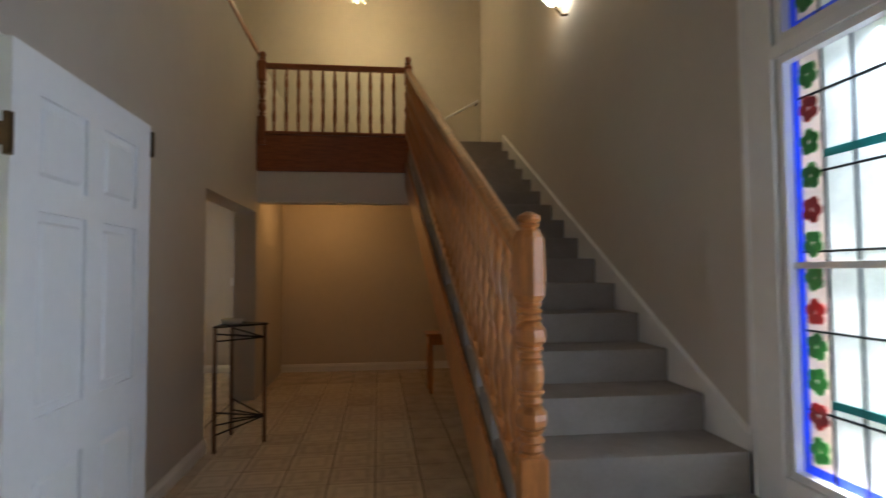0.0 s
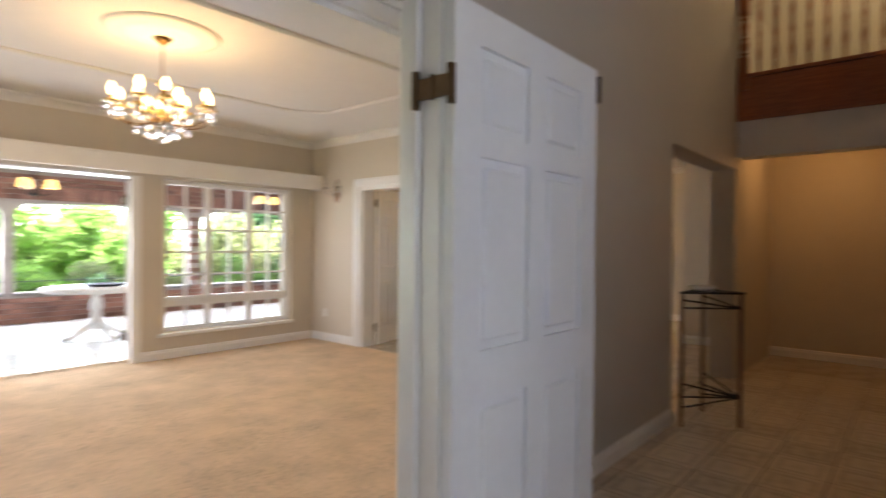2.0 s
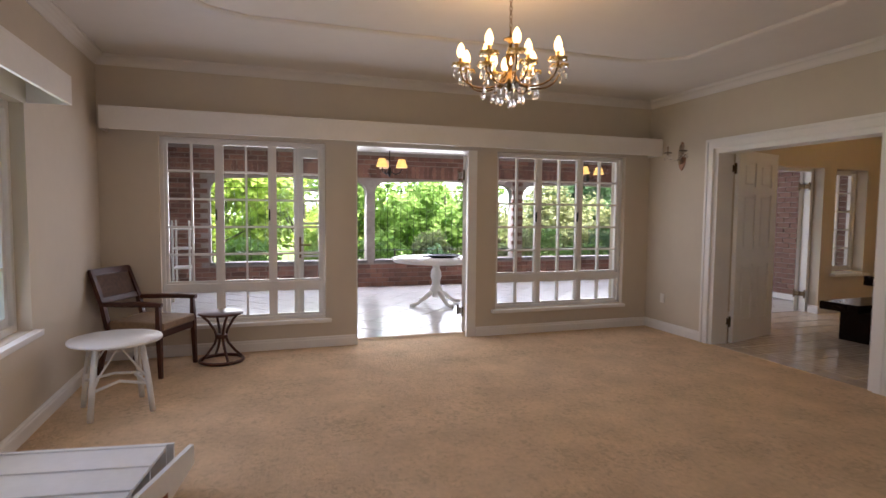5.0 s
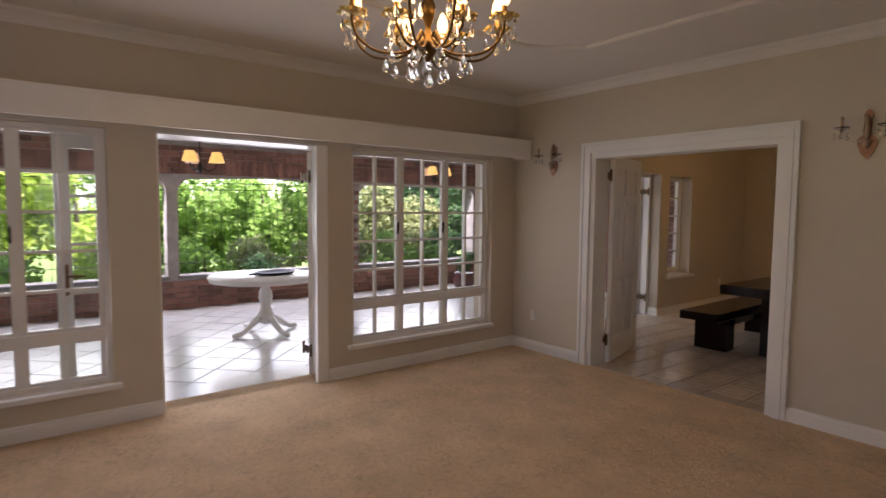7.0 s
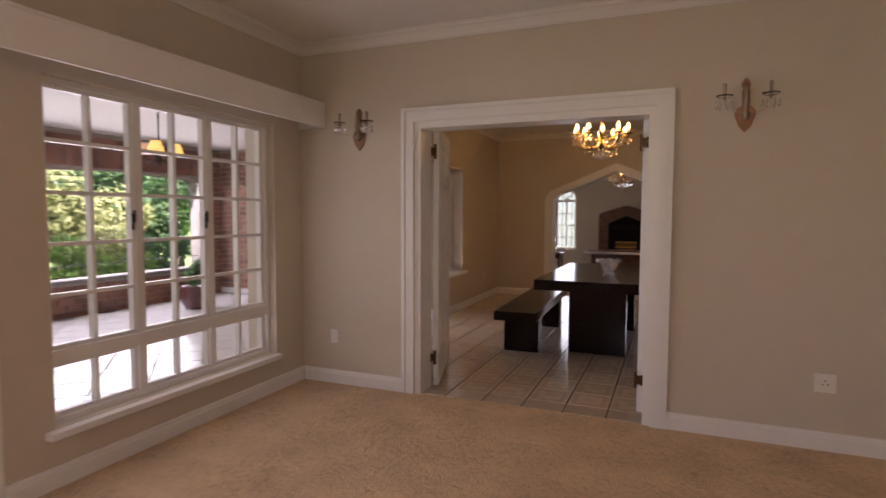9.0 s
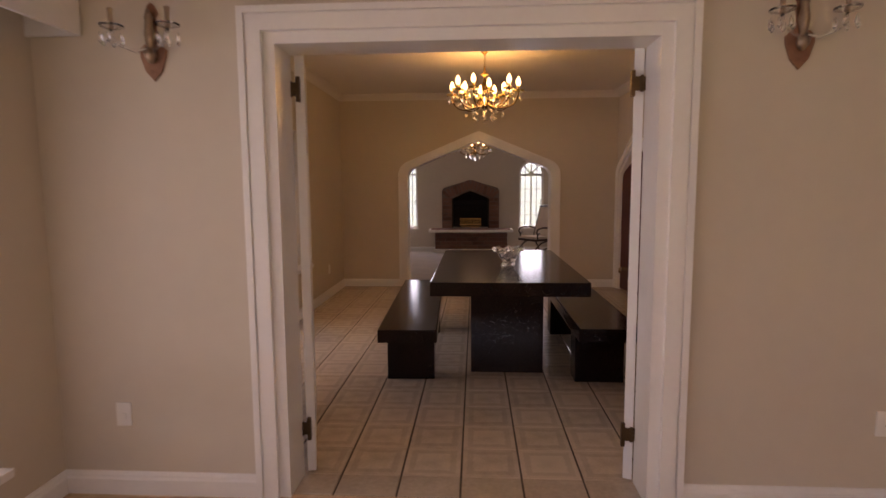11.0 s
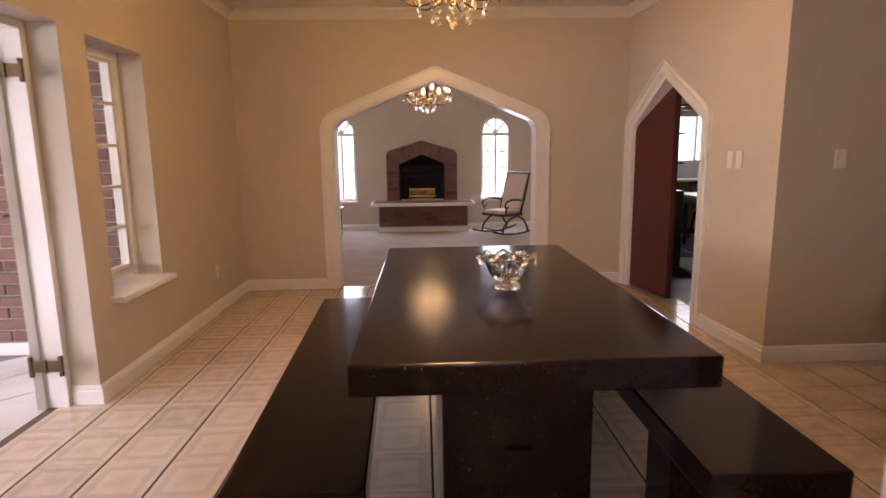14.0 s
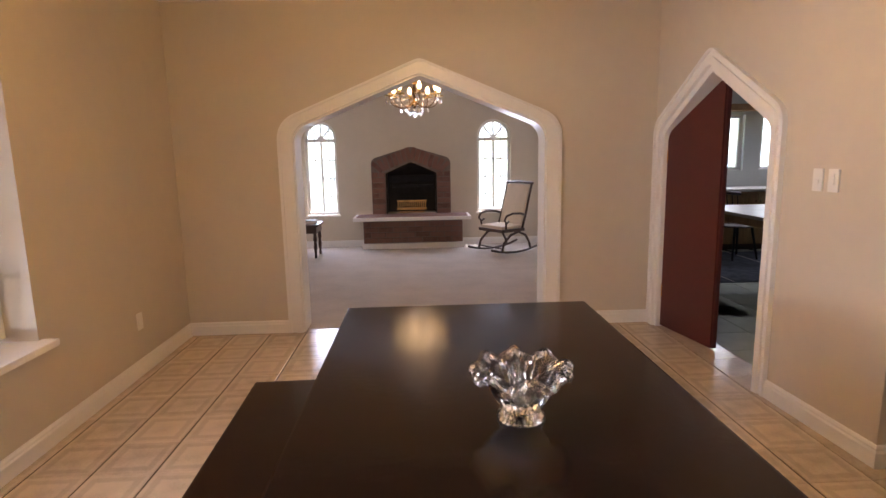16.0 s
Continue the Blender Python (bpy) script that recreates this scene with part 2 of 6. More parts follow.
def floor_tile_mat():
    """Cream glazed tile with a marbled square-in-square motif, laid out in each tile's own coordinates."""
    m = mat("cream_patterned_tile", (0.53, 0.45, 0.36), 0.16, var=0.10, scale=9, bump=0.03, bscale=40, rand=0.35)
    nt = m.node_tree
    n, l = nt.nodes, nt.links
    p = n["Principled BSDF"]
    src = p.inputs["Base Color"].links[0].from_socket
    tc = n.new("ShaderNodeTexCoord")
    sep = n.new("ShaderNodeSeparateXYZ")
    l.new(tc.outputs["Object"], sep.inputs[0])
    ab = []
    for k in (0, 1):
        a = n.new("ShaderNodeMath")
        a.operation = "ABSOLUTE"
        l.new(sep.outputs[k], a.inputs[0])
        ab.append(a)
    mx = n.new("ShaderNodeMath")
    mx.operation = "MAXIMUM"
    l.new(ab[0].outputs[0], mx.inputs[0])
    l.new(ab[1].outputs[0], mx.inputs[1])
    nz = n.new("ShaderNodeTexNoise")
    nz.inputs["Scale"].default_value = 30
    l.new(tc.outputs["Object"], nz.inputs[0])
    wob = n.new("ShaderNodeMath")
    wob.operation = "MULTIPLY_ADD"
    wob.inputs[1].default_value = 0.018
    l.new(nz.outputs[0], wob.inputs[0])
    l.new(mx.outputs[0], wob.inputs[2])
    ramp = n.new("ShaderNodeValToRGB")
    ramp.color_ramp.interpolation = "EASE"
    e = ramp.color_ramp.elements
    e[0].position, e[0].color = 0.0, (0.80, 0.78, 0.74, 1)
    e[1].position, e[1].color = 0.09, (1.15, 1.13, 1.1, 1)
    for pos, c in ((0.105, 0.66), (0.125, 0.72), (0.135, 1.12), (0.155, 1.1), (0.168, 0.85)):
        x = e.new(pos)
        x.color = (c, c * 0.98, c * 0.95, 1)
    l.new(wob.outputs[0], ramp.inputs[0])
    mul = n.new("ShaderNodeMix")
    mul.data_type, mul.blend_type = "RGBA", "MULTIPLY"
    mul.inputs[0].default_value = 0.36
    l.new(src, mul.inputs[6])
    l.new(ramp.outputs[0], mul.inputs[7])
    l.new(mul.outputs[2], p.inputs["Base Color"])
    return m


M_TILE = floor_tile_mat()


def carpet_flecks(m, depth=0.2):
    """Scattered darker tufts and hollows of a sculpted pile."""
    nt = m.node_tree
    n, l = nt.nodes, nt.links
    p = n["Principled BSDF"]
    src = p.inputs["Base Color"].links[0].from_socket
    tc = n.new("ShaderNodeTexCoord")
    a = n.new("ShaderNodeTexNoise")
    a.inputs["Scale"].default_value, a.inputs["Detail"].default_value, a.inputs["Distortion"].default_value = 22, 3, 1.2
    b = n.new("ShaderNodeTexNoise")
    b.inputs["Scale"].default_value, b.inputs["Detail"].default_value = 2.2, 2
    l.new(tc.outputs["Object"], a.inputs[0])
    l.new(tc.outputs["Object"], b.inputs[0])
    add = n.new("ShaderNodeMath")
    add.operation = "MULTIPLY_ADD"
    add.inputs[1].default_value = 0.45
    l.new(b.outputs[0], add.inputs[0])
    l.new(a.outputs[0], add.inputs[2])
    mr = n.new("ShaderNodeMapRange")
    mr.inputs[1].default_value, mr.inputs[2].default_value = 0.74, 0.95
    mr.inputs[3].default_value, mr.inputs[4].default_value = 1.0, 1.0 - depth
    l.new(add.outputs[0], mr.inputs[0])
    mul = n.new("ShaderNodeMix")
    mul.data_type, mul.blend_type = "RGBA", "MULTIPLY"
    mul.inputs[0].default_value = 1.0
    l.new(src, mul.inputs[6])
    l.new(mr.outputs[0], mul.inputs[7])
    l.new(mul.outputs[2], p.inputs["Base Color"])
    bump = n.new("ShaderNodeBump")
    bump.inputs["Strength"].default_value, bump.inputs["Distance"].default_value = 0.7, 0.02
    l.new(a.outputs[0], bump.inputs["Height"])
    old = p.inputs["Normal"].links[0].from_node
    l.new(bump.outputs[0], old.inputs["Normal"])


carpet_flecks(M_CARPET, 0.19)


# ---------- mesh helpers ----------
def mesh_of(name, bm, material, smooth=False):
    me = bpy.data.meshes.new(name)
    bmesh.ops.recalc_face_normals(bm, faces=bm.faces)
    if smooth:
        for f in bm.faces:
            f.smooth = True
    bm.to_mesh(me)
    bm.free()
    me.materials.append(material)
    return me


def part(name, bm, material, parent=None, label="", smooth=False):
    ob = new(name, mesh_of(name, bm, material, smooth))
    if parent:
        ob.parent = parent
    return tagged(ob, label)


def structure(name, bm, material, label="", smooth=False):
    return tagged(part(name, bm, material, None, label, smooth), kind="structure")


def thing(name, label, category, group="", x=0, y=0, z=0, rz=0):
    ob = new(name)
    ob.empty_display_size = 0.1
    ob.matrix_world = pose(x, y, z, 0, 0, rz)
    return tagged(ob, label, category, group)


def box(bm, x0, y0, z0, x1, y1, z1, bevel=0.0, seg=2):
    r = bmesh.ops.create_cube(bm, size=1.0, matrix=Matrix.LocRotScale(((x0 + x1) / 2, (y0 + y1) / 2, (z0 + z1) / 2), None, (abs(x1 - x0), abs(y1 - y0), abs(z1 - z0))))
    if bevel:
        es = {e for v in r["verts"] for e in v.link_edges}
        bmesh.ops.bevel(bm, geom=list(es), offset=bevel, segments=seg, affect="EDGES", profile=0.7)
    return bm


def B(*a, **k):
    return box(bmesh.new(), *a, **k)


def turned(bm, m, first=0):
    bmesh.ops.transform(bm, matrix=m, verts=list(bm.verts)[first:])
    return bm


def lathe(bm, profile, seg=16, m=None):
    """Turned solid: profile is (radius, height) from bottom to top."""
    m = m or Matrix()
    rings = []
    for r, z in profile:
        rings.append([bm.verts.new(m @ Vector((r * math.cos(2 * math.pi * k / seg), r * math.sin(2 * math.pi * k / seg), z))) for k in range(seg)])
    for a, b in zip(rings, rings[1:]):
        for k in range(seg):
            bm.faces.new((a[k], a[(k + 1) % seg], b[(k + 1) % seg], b[k]))
    bm.faces.new(rings[0][::-1])
    bm.faces.new(rings[-1])
    return bm


def tube(bm, pts, r, seg=8, closed=False):
    """Round bar along points; r may be one radius or one a point."""
    pts = [Vector(p) for p in pts]
    rad = r if isinstance(r, (list, tuple)) else [r] * len(pts)
    n = len(pts)
    rings = []
    side = None
    for i, p in enumerate(pts):
        a = pts[(i - 1) % n] if closed or i else p
        b = pts[(i + 1) % n] if closed or i < n - 1 else p
        d = (b - a).normalized()
        if side is None:
            side = d.orthogonal().normalized()
        side = (side - d * side.dot(d)).normalized()
        up = d.cross(side)
        rings.append([bm.verts.new(p + rad[i] * (math.cos(2 * math.pi * k / seg) * side + math.sin(2 * math.pi * k / seg) * up)) for k in range(seg)])
    pairs = list(zip(rings, rings[1:])) + ([(rings[-1], rings[0])] if closed else [])
    for a, b in pairs:
        for k in range(seg):
            bm.faces.new((a[k], a[(k + 1) % seg], b[(k + 1) % seg], b[k]))
    if not closed:
        bm.faces.new(rings[0][::-1])
        bm.faces.new(rings[-1])
    return bm


def arc(cx, cz, r, a0, a1, n=10):
    return [(cx + r * math.cos(radians(a0 + (a1 - a0) * k / n)), cz + r * math.sin(radians(a0 + (a1 - a0) * k / n))) for k in range(n + 1)]


def slab(bm, outer, holes, place, a, b):
    """A flat plate with holes: outlines in (u, v), place(u, v, w) gives the point, from w = a to w = b."""
    from mathutils import geometry
    loops = [outer, *holes]
    tris = geometry.tessellate_polygon([[Vector((u, v, 0)) for u, v in lp] for lp in loops])
    flat = [uv for lp in loops for uv in lp]
    va = [bm.verts.new(place(u, v, a)) for u, v in flat]
    vb = [bm.verts.new(place(u, v, b)) for u, v in flat]
    for t in tris:
        for vs in (va, vb):
            try:
                bm.faces.new([vs[i] for i in t])
            except ValueError:
                pass
    k = 0
    for lp in loops:
        n = len(lp)
        for i in range(n):
            i0, i1 = k + i, k + (i + 1) % n
            bm.faces.new((va[i0], va[i1], vb[i1], vb[i0]))
        k += n
    return bm


def on_x(u, v, w):
    return Vector((w, u, v))


def on_y(u, v, w):
    return Vector((u, w, v))


def on_z(u, v, w):
    return Vector((u, v, w))


def rect(u0, u1, v0, v1):
    return [(u0, v0), (u1, v0), (u1, v1), (u0, v1)]


def wall(name, place, u0, u1, z0, z1, a, b, holes=(), material=None, label="plain painted plaster wall"):
    doors = sorted(h for h in holes if h[0][1] <= z0 + 1e-6)
    windows = [h for h in holes if h[0][1] > z0 + 1e-6]
    outer = [(u0, z0)]
    for d in doors:
        outer += door_path(d)
    outer += [(u1, z0), (u1, z1), (u0, z1)]
    return structure(name, slab(bmesh.new(), outer, windows, place, a, b), material or M_WALL, label)


def door_path(d):
    """A doorway's outline from its bottom left corner over its head to its bottom right."""
    if len(d) == 4:
        (a, z), (b, _), _, (_, top) = d
        return [(a, z), (a, top), (b, top), (b, z)]
    return d


def run(bm, pts, profile, closed=False):
    """Moulding: sweeps a (sideways, up) profile along level points with mitred corners. Sideways is to the left of the way."""
    n = len(pts)
    rings = []
    for i in range(n):
        p = Vector(pts[i])
        d0 = (p - Vector(pts[i - 1])).normalized() if i or closed else None
        d1 = (Vector(pts[(i + 1) % n]) - p).normalized() if i < n - 1 or closed else None
        d0, d1 = d0 or d1, d1 or d0
        n0, n1 = Vector((-d0.y, d0.x, 0)), Vector((-d1.y, d1.x, 0))
        mit = (n0 + n1).normalized()
        mit /= max(0.3, mit.dot(n0))
        rings.append([bm.verts.new(p + mit * s + Vector((0, 0, h))) for s, h in profile])
    k = len(profile)
    for a, b in list(zip(rings, rings[1:])) + ([(rings[-1], rings[0])] if closed else []):
        for j in range(k):
            bm.faces.new((a[j], a[(j + 1) % k], b[(j + 1) % k], b[j]))
    if not closed:
        bm.faces.new(rings[0][::-1])
        bm.faces.new(rings[-1])
    return bm


SKIRT = [(0, 0), (0.020, 0), (0.020, 0.075), (0.014, 0.085), (0.014, 0.095), (0.008, 0.105), (0, 0.108)]
CORNICE = [(0, 0), (0, -0.085), (0.012, -0.085), (0.016, -0.07), (0.03, -0.05), (0.055, -0.03), (0.075, -0.022), (0.08, -0.01), (0.09, -0.01), (0.09, 0)]


def skirting(name, pts):
    return structure(name, run(bmesh.new(), [(x, y, 0.0) for x, y in pts], SKIRT), M_WHITE, "white painted moulded skirting board")


def cornice(name, pts, z, closed=True):
    return structure(name, run(bmesh.new(), [(x, y, z) for x, y in pts], CORNICE, closed), M_CEIL, "white moulded plaster cornice")

# ---------- structure ----------
XW, XO = -6.075, -6.35          # window wall, inner and outer face
YD, YDD = 6.03, 6.23           # wall between living and dining room
YA, YAA = 11.627, 11.877         # wall with the wide arch
XH, XL = -0.965, -1.20         # hall wall, hall face and living-room face
XK, XKK = -2.09, -1.87         # kitchen wall
CEIL = 2.74
YF = 16.16                     # fireplace wall
YS = 0.11                      # south wall of the living room
YP = 9.31                      # return wall beside the dining room
XS = 1.98                      # stair wall
GY, GZ = 7.48, 3.03            # gallery edge and floor


def xk(y):
    """Dining face of the kitchen wall, which runs slightly askew."""
    return XK - (y - 10.0) * 0.045


def on_k(u, v, w):
    return Vector((w - (u - 10.0) * 0.045, u, v))


def pointed(u0, u1, shoulder, apex, r, z0=0.0, n=6):
    """Outline of a pointed opening with rounded shoulders and a softened tip, from its bottom left corner round to its bottom right."""
    c = (u0 + u1) / 2
    slope = math.atan2(apex - shoulder, c - u0)
    t = r * math.tan((math.pi / 2 - slope) / 2)
    left = [(u0, z0)]
    cx, cz = u0 + r, shoulder - t
    for k in range(n + 1):
        a = math.pi - (math.pi / 2 - slope) * k / n
        left.append((cx + r * math.cos(a), cz + r * math.sin(a)))
    tip = [(c - 0.05, apex - 0.05 * math.tan(slope)), (c - 0.02, apex - 0.028 * math.tan(slope)), (c, apex - 0.022 * math.tan(slope))]
    half = left + tip
    return half + [(2 * c - u, z) for u, z in half[-2::-1]]


ARCH_IN = pointed(-5.13, -3.075, 1.69, 2.105, 0.16)
ARCH_OUT = pointed(-5.25, -2.951, 1.745, 2.222, 0.22)
KARCH_IN = pointed(10.165, 11.515, 1.63, 2.035, 0.12)
KARCH_OUT = pointed(10.072, 11.612, 1.68, 2.145, 0.16)

W1 = (0.60, 2.11, 0.295, 2.06)
W2 = (3.99, 5.68, 0.295, 2.06)
FD = (2.42, 3.75, 0.0, 2.06)
DFD = (7.45, 8.97, 0.0, 2.05)
DW = (9.21, 9.83, 0.555, 2.04)
SWIN = (-4.43, -2.66, 0.62, 2.02)
LD = (0.855, 3.04, 0.0, 2.10)
DD = (-5.048, -3.344, 0.0, 2.073)
HO = (5.60, 7.45, 0.0, 2.12)


def arched(u0, u1, z0, z1, n=12):
    r = (u1 - u0) / 2
    return [(u0, z0)] + [((u0 + u1) / 2 - r * math.cos(math.pi * k / n), z1 - r + r * math.sin(math.pi * k / n)) for k in range(n + 1)] + [(u1, z0)]


LW = (-5.95, -5.44, 0.535, 2.03)
RW = (-3.178, -2.625, 0.535, 2.03)

wall("wall_west", on_x, YS - 0.25, YAA, 0, CEIL, XO, XW, [rect(*W1), rect(*W2), rect(*FD), rect(*DFD), rect(*DW)], label="beige painted wall with windows and doorways")
wall("wall_south", on_y, XW, XL, 0, CEIL, YS - 0.25, YS, [rect(*SWIN)], label="beige painted wall with a wide window")
wall("wall_living_north", on_y, XW, -1.75, 0, CEIL, YD, YDD, [rect(*DD)], label="beige painted wall with a double doorway")
wall("wall_jog", on_x, 5.0, YDD, 0, CEIL, -1.75, -1.50)
wall("wall_jog_south", on_y, -1.50, XL, 0, CEIL, 5.0, 5.25)
wall("wall_arch", on_y, XW, XKK + 0.02, 0, CEIL, YA, YAA, [ARCH_IN], label="warm beige wall with a wide pointed arch")
wall("wall_kitchen", on_k, YP, YA, 0, CEIL, XK, XKK, [KARCH_IN], label="beige wall with a narrow pointed arch")
wall("wall_return", on_y, xk(YP) + 0.221, XL, 0, CEIL, YP, YP + 0.2)
wall("wall_hall", on_x, -1.6, YP, 0, 3.95, XL, XH, [rect(*LD), rect(*HO)], M_HALL, "taupe painted hall wall with a doorway and an opening")
wall("wall_fireplace", on_y, XW - 0.2, -1.9, 0, CEIL, YF, YF + 0.25, [arched(*LW), arched(*RW), pointed(-4.665, -3.845, 1.19, 1.37, 0.04, 0.54)], label="grey-beige wall with two arched windows")
wall("wall_fireplace_west", on_x, YAA, YF, 0, CEIL, XW - 0.2, XW - 0.002)
wall("wall_fireplace_east", on_x, YAA, YF, 0, CEIL, -2.15, -1.91)

structure("ceiling_living", slab(bmesh.new(), rect(XO, XL, YS - 0.25, YDD), [], on_z, CEIL, CEIL + 0.15), M_CEIL, "white ceiling")
structure("ceiling_dining", slab(bmesh.new(), rect(XO, XL, YDD, YAA), [], on_z, CEIL, CEIL + 0.15), M_CEIL, "white ceiling")
structure("ceiling_fireplace", slab(bmesh.new(), rect(XO, XL, YAA, YF + 0.25), [], on_z, CEIL, CEIL + 0.15), M_CEIL, "white ceiling")

# floors
structure("floor_living", slab(bmesh.new(), rect(XO, XL, YS - 0.25, YD + 0.02), [], on_z, -0.2, 0.0), M_CARPET, "beige sculpted-pile wall-to-wall carpet")
structure("floor_fireplace", slab(bmesh.new(), rect(XO, XL, YA + 0.08, YF + 0.25), [], on_z, -0.2, 0.0), M_CARPET2, "grey-beige carpet")
structure("floor_dining", slab(bmesh.new(), [(XO, YD + 0.02), (XL, YD + 0.02), (XL, YP + 0.1), (XKK + 0.01, YP + 0.1), (XKK + 0.01, YA + 0.08), (XO, YA + 0.08)], [], on_z, -0.2, -0.006), M_GROUT, "dark grout bed of the tiled floor")
structure("floor_hall", slab(bmesh.new(), rect(XL, XS + 0.2, -1.6, 9.4), [], on_z, -0.2, -0.006), M_GROUT, "dark grout bed of the tiled hall floor")

# skirtings (the way runs with the room on its left)
SK = 0.0
skirting("baseboard_living_west_a", [(XW, W1[0] - 0.55), (XW, FD[0])][::-1])
skirting("baseboard_living_west_b", [(XW, 3.754), (XW, YD), (DD[0] - 0.1, YD)][::-1])
skirting("baseboard_living_north", [(DD[1] + 0.1, YD), (-1.75, YD)][::-1])
skirting("baseboard_living_south", [(XW, YS), (XL, YS)])
skirting("baseboard_dining_west", [(XO + 0.125, DFD[1]), (XW, DFD[1]), (XW, YA), (ARCH_OUT[0][0], YA)][::-1])
skirting("baseboard_dining_north", [(ARCH_OUT[-1][0], YA), (xk(YA), YA), (xk(KARCH_OUT[-1][0]), KARCH_OUT[-1][0])][::-1])
skirting("baseboard_dining_east", [(xk(KARCH_OUT[0][0]), KARCH_OUT[0][0]), (xk(YP), YP), (XL, YP)][::-1])
skirting("baseboard_dining_south", [(DD[0] - 0.1, YDD), (XW, YDD), (XW, DFD[0])][::-1])
skirting("baseboard_hall_left", [(XH, -1.5), (XH, LD[0] - 0.1)][::-1])
skirting("baseboard_hall_left_b", [(XH, LD[1] + 0.1), (XH, HO[0])][::-1])
skirting("baseboard_fireplace", [(XW, YAA), (XW, YF), (-5.04, YF)][::-1])
skirting("baseboard_fireplace_b", [(-3.44, YF), (-2.15, YF), (-2.15, YAA)][::-1])

cornice("trim_cornice_living", [(XW, YS), (XL, YS), (XL, YD), (XW, YD)], CEIL)
cornice("trim_cornice_dining", [(XW, YDD), (XL, YDD), (XL, YP), (xk(YP), YP), (xk(YA), YA), (XW, YA)], CEIL)
cornice("trim_cornice_fireplace", [(XW, YAA), (-2.15, YAA), (-2.15, YF), (XW, YF)], CEIL)


def architrave(name, place, u0, u1, z1, face, out, width=0.10):
    """Stepped white door surround on a wall face; out is the way out of the wall along its axis (+1 or -1)."""
    bm = bmesh.new()
    for w0, w1, d in ((0.002, width - 0.002, 0.018), (0.0, width * 0.62, 0.028), (width * 0.72, width, 0.032)):
        o = [(u0 - w1, 0), (u0 - w1, z1 + w1), (u1 + w1, z1 + w1), (u1 + w1, 0), (u1 + w0, 0), (u1 + w0, z1 + w0), (u0 - w0, z1 + w0), (u0 - w0, 0)]
        slab(bm, o, [], place, face - 0.001 * out, face + d * out)
    return structure(name, bm, M_WHITE, "white stepped timber door surround")


def lining(name, place, u0, u1, z1, a, b, t=0.03):
    o = [(u0, 0), (u0, z1), (u1, z1), (u1, 0), (u1 - t, 0), (u1 - t, z1 - t), (u0 + t, z1 - t), (u0 + t, 0)]
    return structure(name, slab(bmesh.new(), o, [], place, a, b), M_WHITE, "white painted door lining")


architrave("trim_dining_door_living", on_y, DD[0] + 0.0, DD[1], DD[3], YD, -1, 0.10)
architrave("trim_dining_door_dining", on_y, DD[0], DD[1], DD[3], YDD, 1, 0.10)
lining("trim_dining_door_lining", on_y, DD[0], DD[1], DD[3], YD - 0.004, YDD + 0.004, 0.05)
jb = bmesh.new()
for x0, x1, y0, y1 in ((XH + 0.009, -0.835, 2.70, 3.07), (-0.8355, -0.745, 2.57, 2.70), (-0.7455, -0.675, 2.484, 2.62), (-0.6755, -0.5965, 2.502, 2.62)):
    box(jb, x0, y0, 0.0, x1, y1, 2.08, 0.006)
structure("trim_living_door_post", jb, M_WHITE, "white stepped door post standing proud of the hall wall")
architrave("trim_living_door_living", on_x, LD[0], LD[1], LD[3], XL, -1, 0.09)
architrave("trim_living_door_hall", on_x, LD[0], LD[1], LD[3], XH, 1, 0.09)
lining("trim_living_door_lining", on_x, LD[0], LD[1], LD[3], XL - 0.004, XH + 0.004, 0.02)


def arch_band(name, place, inner, outer, face, out, d=0.03):
    bm = bmesh.new()
    mid = [((a + c) / 2, (b + e) / 2) for (a, b), (c, e) in zip(inner, outer)]
    q = [((3 * a + c) / 4, (3 * b + e) / 4) for (a, b), (c, e) in zip(inner, outer)]
    far = [((a * 0.2 + c * 0.8), (b * 0.2 + e * 0.8)) for (a, b), (c, e) in zip(inner, outer)]
    slab(bm, far + mid[::-1], [], place, face - 0.001 * out, face + d * 0.55 * out)
    slab(bm, mid + inner[::-1], [], place, face - 0.001 * out, face + d * out)
    slab(bm, outer + far[::-1], [], place, face - 0.001 * out, face + d * out)
    return structure(name, bm, M_WHITE, "white moulded surround of the pointed arch")


arch_band("trim_arch_dining", on_y, ARCH_IN, ARCH_OUT, YA, -1)
arch_band("trim_arch_fireplace", on_y, ARCH_IN, ARCH_OUT, YAA, 1)
arch_band("trim_arch_kitchen", on_k, KARCH_IN, KARCH_OUT, XK, -1)
inset = [(u + (0.012 if u < -4.10 else -0.012), z - (0.012 if z > 0.1 else 0)) for u, z in ARCH_IN]
structure("trim_arch_lining", slab(bmesh.new(), ARCH_IN + inset[::-1], [], on_y, YA - 0.002, YAA + 0.002), M_WHITE, "white lining of the wide arch")
kin = [(u + (0.035 if u < 10.84 else -0.035), z - (0.035 if z > 0.1 else 0)) for u, z in KARCH_IN]
structure("trim_arch_kitchen_lining", slab(bmesh.new(), KARCH_IN + kin[::-1], [], on_k, XK - 0.002, XKK + 0.002), M_WHITE, "white lining of the narrow arch")

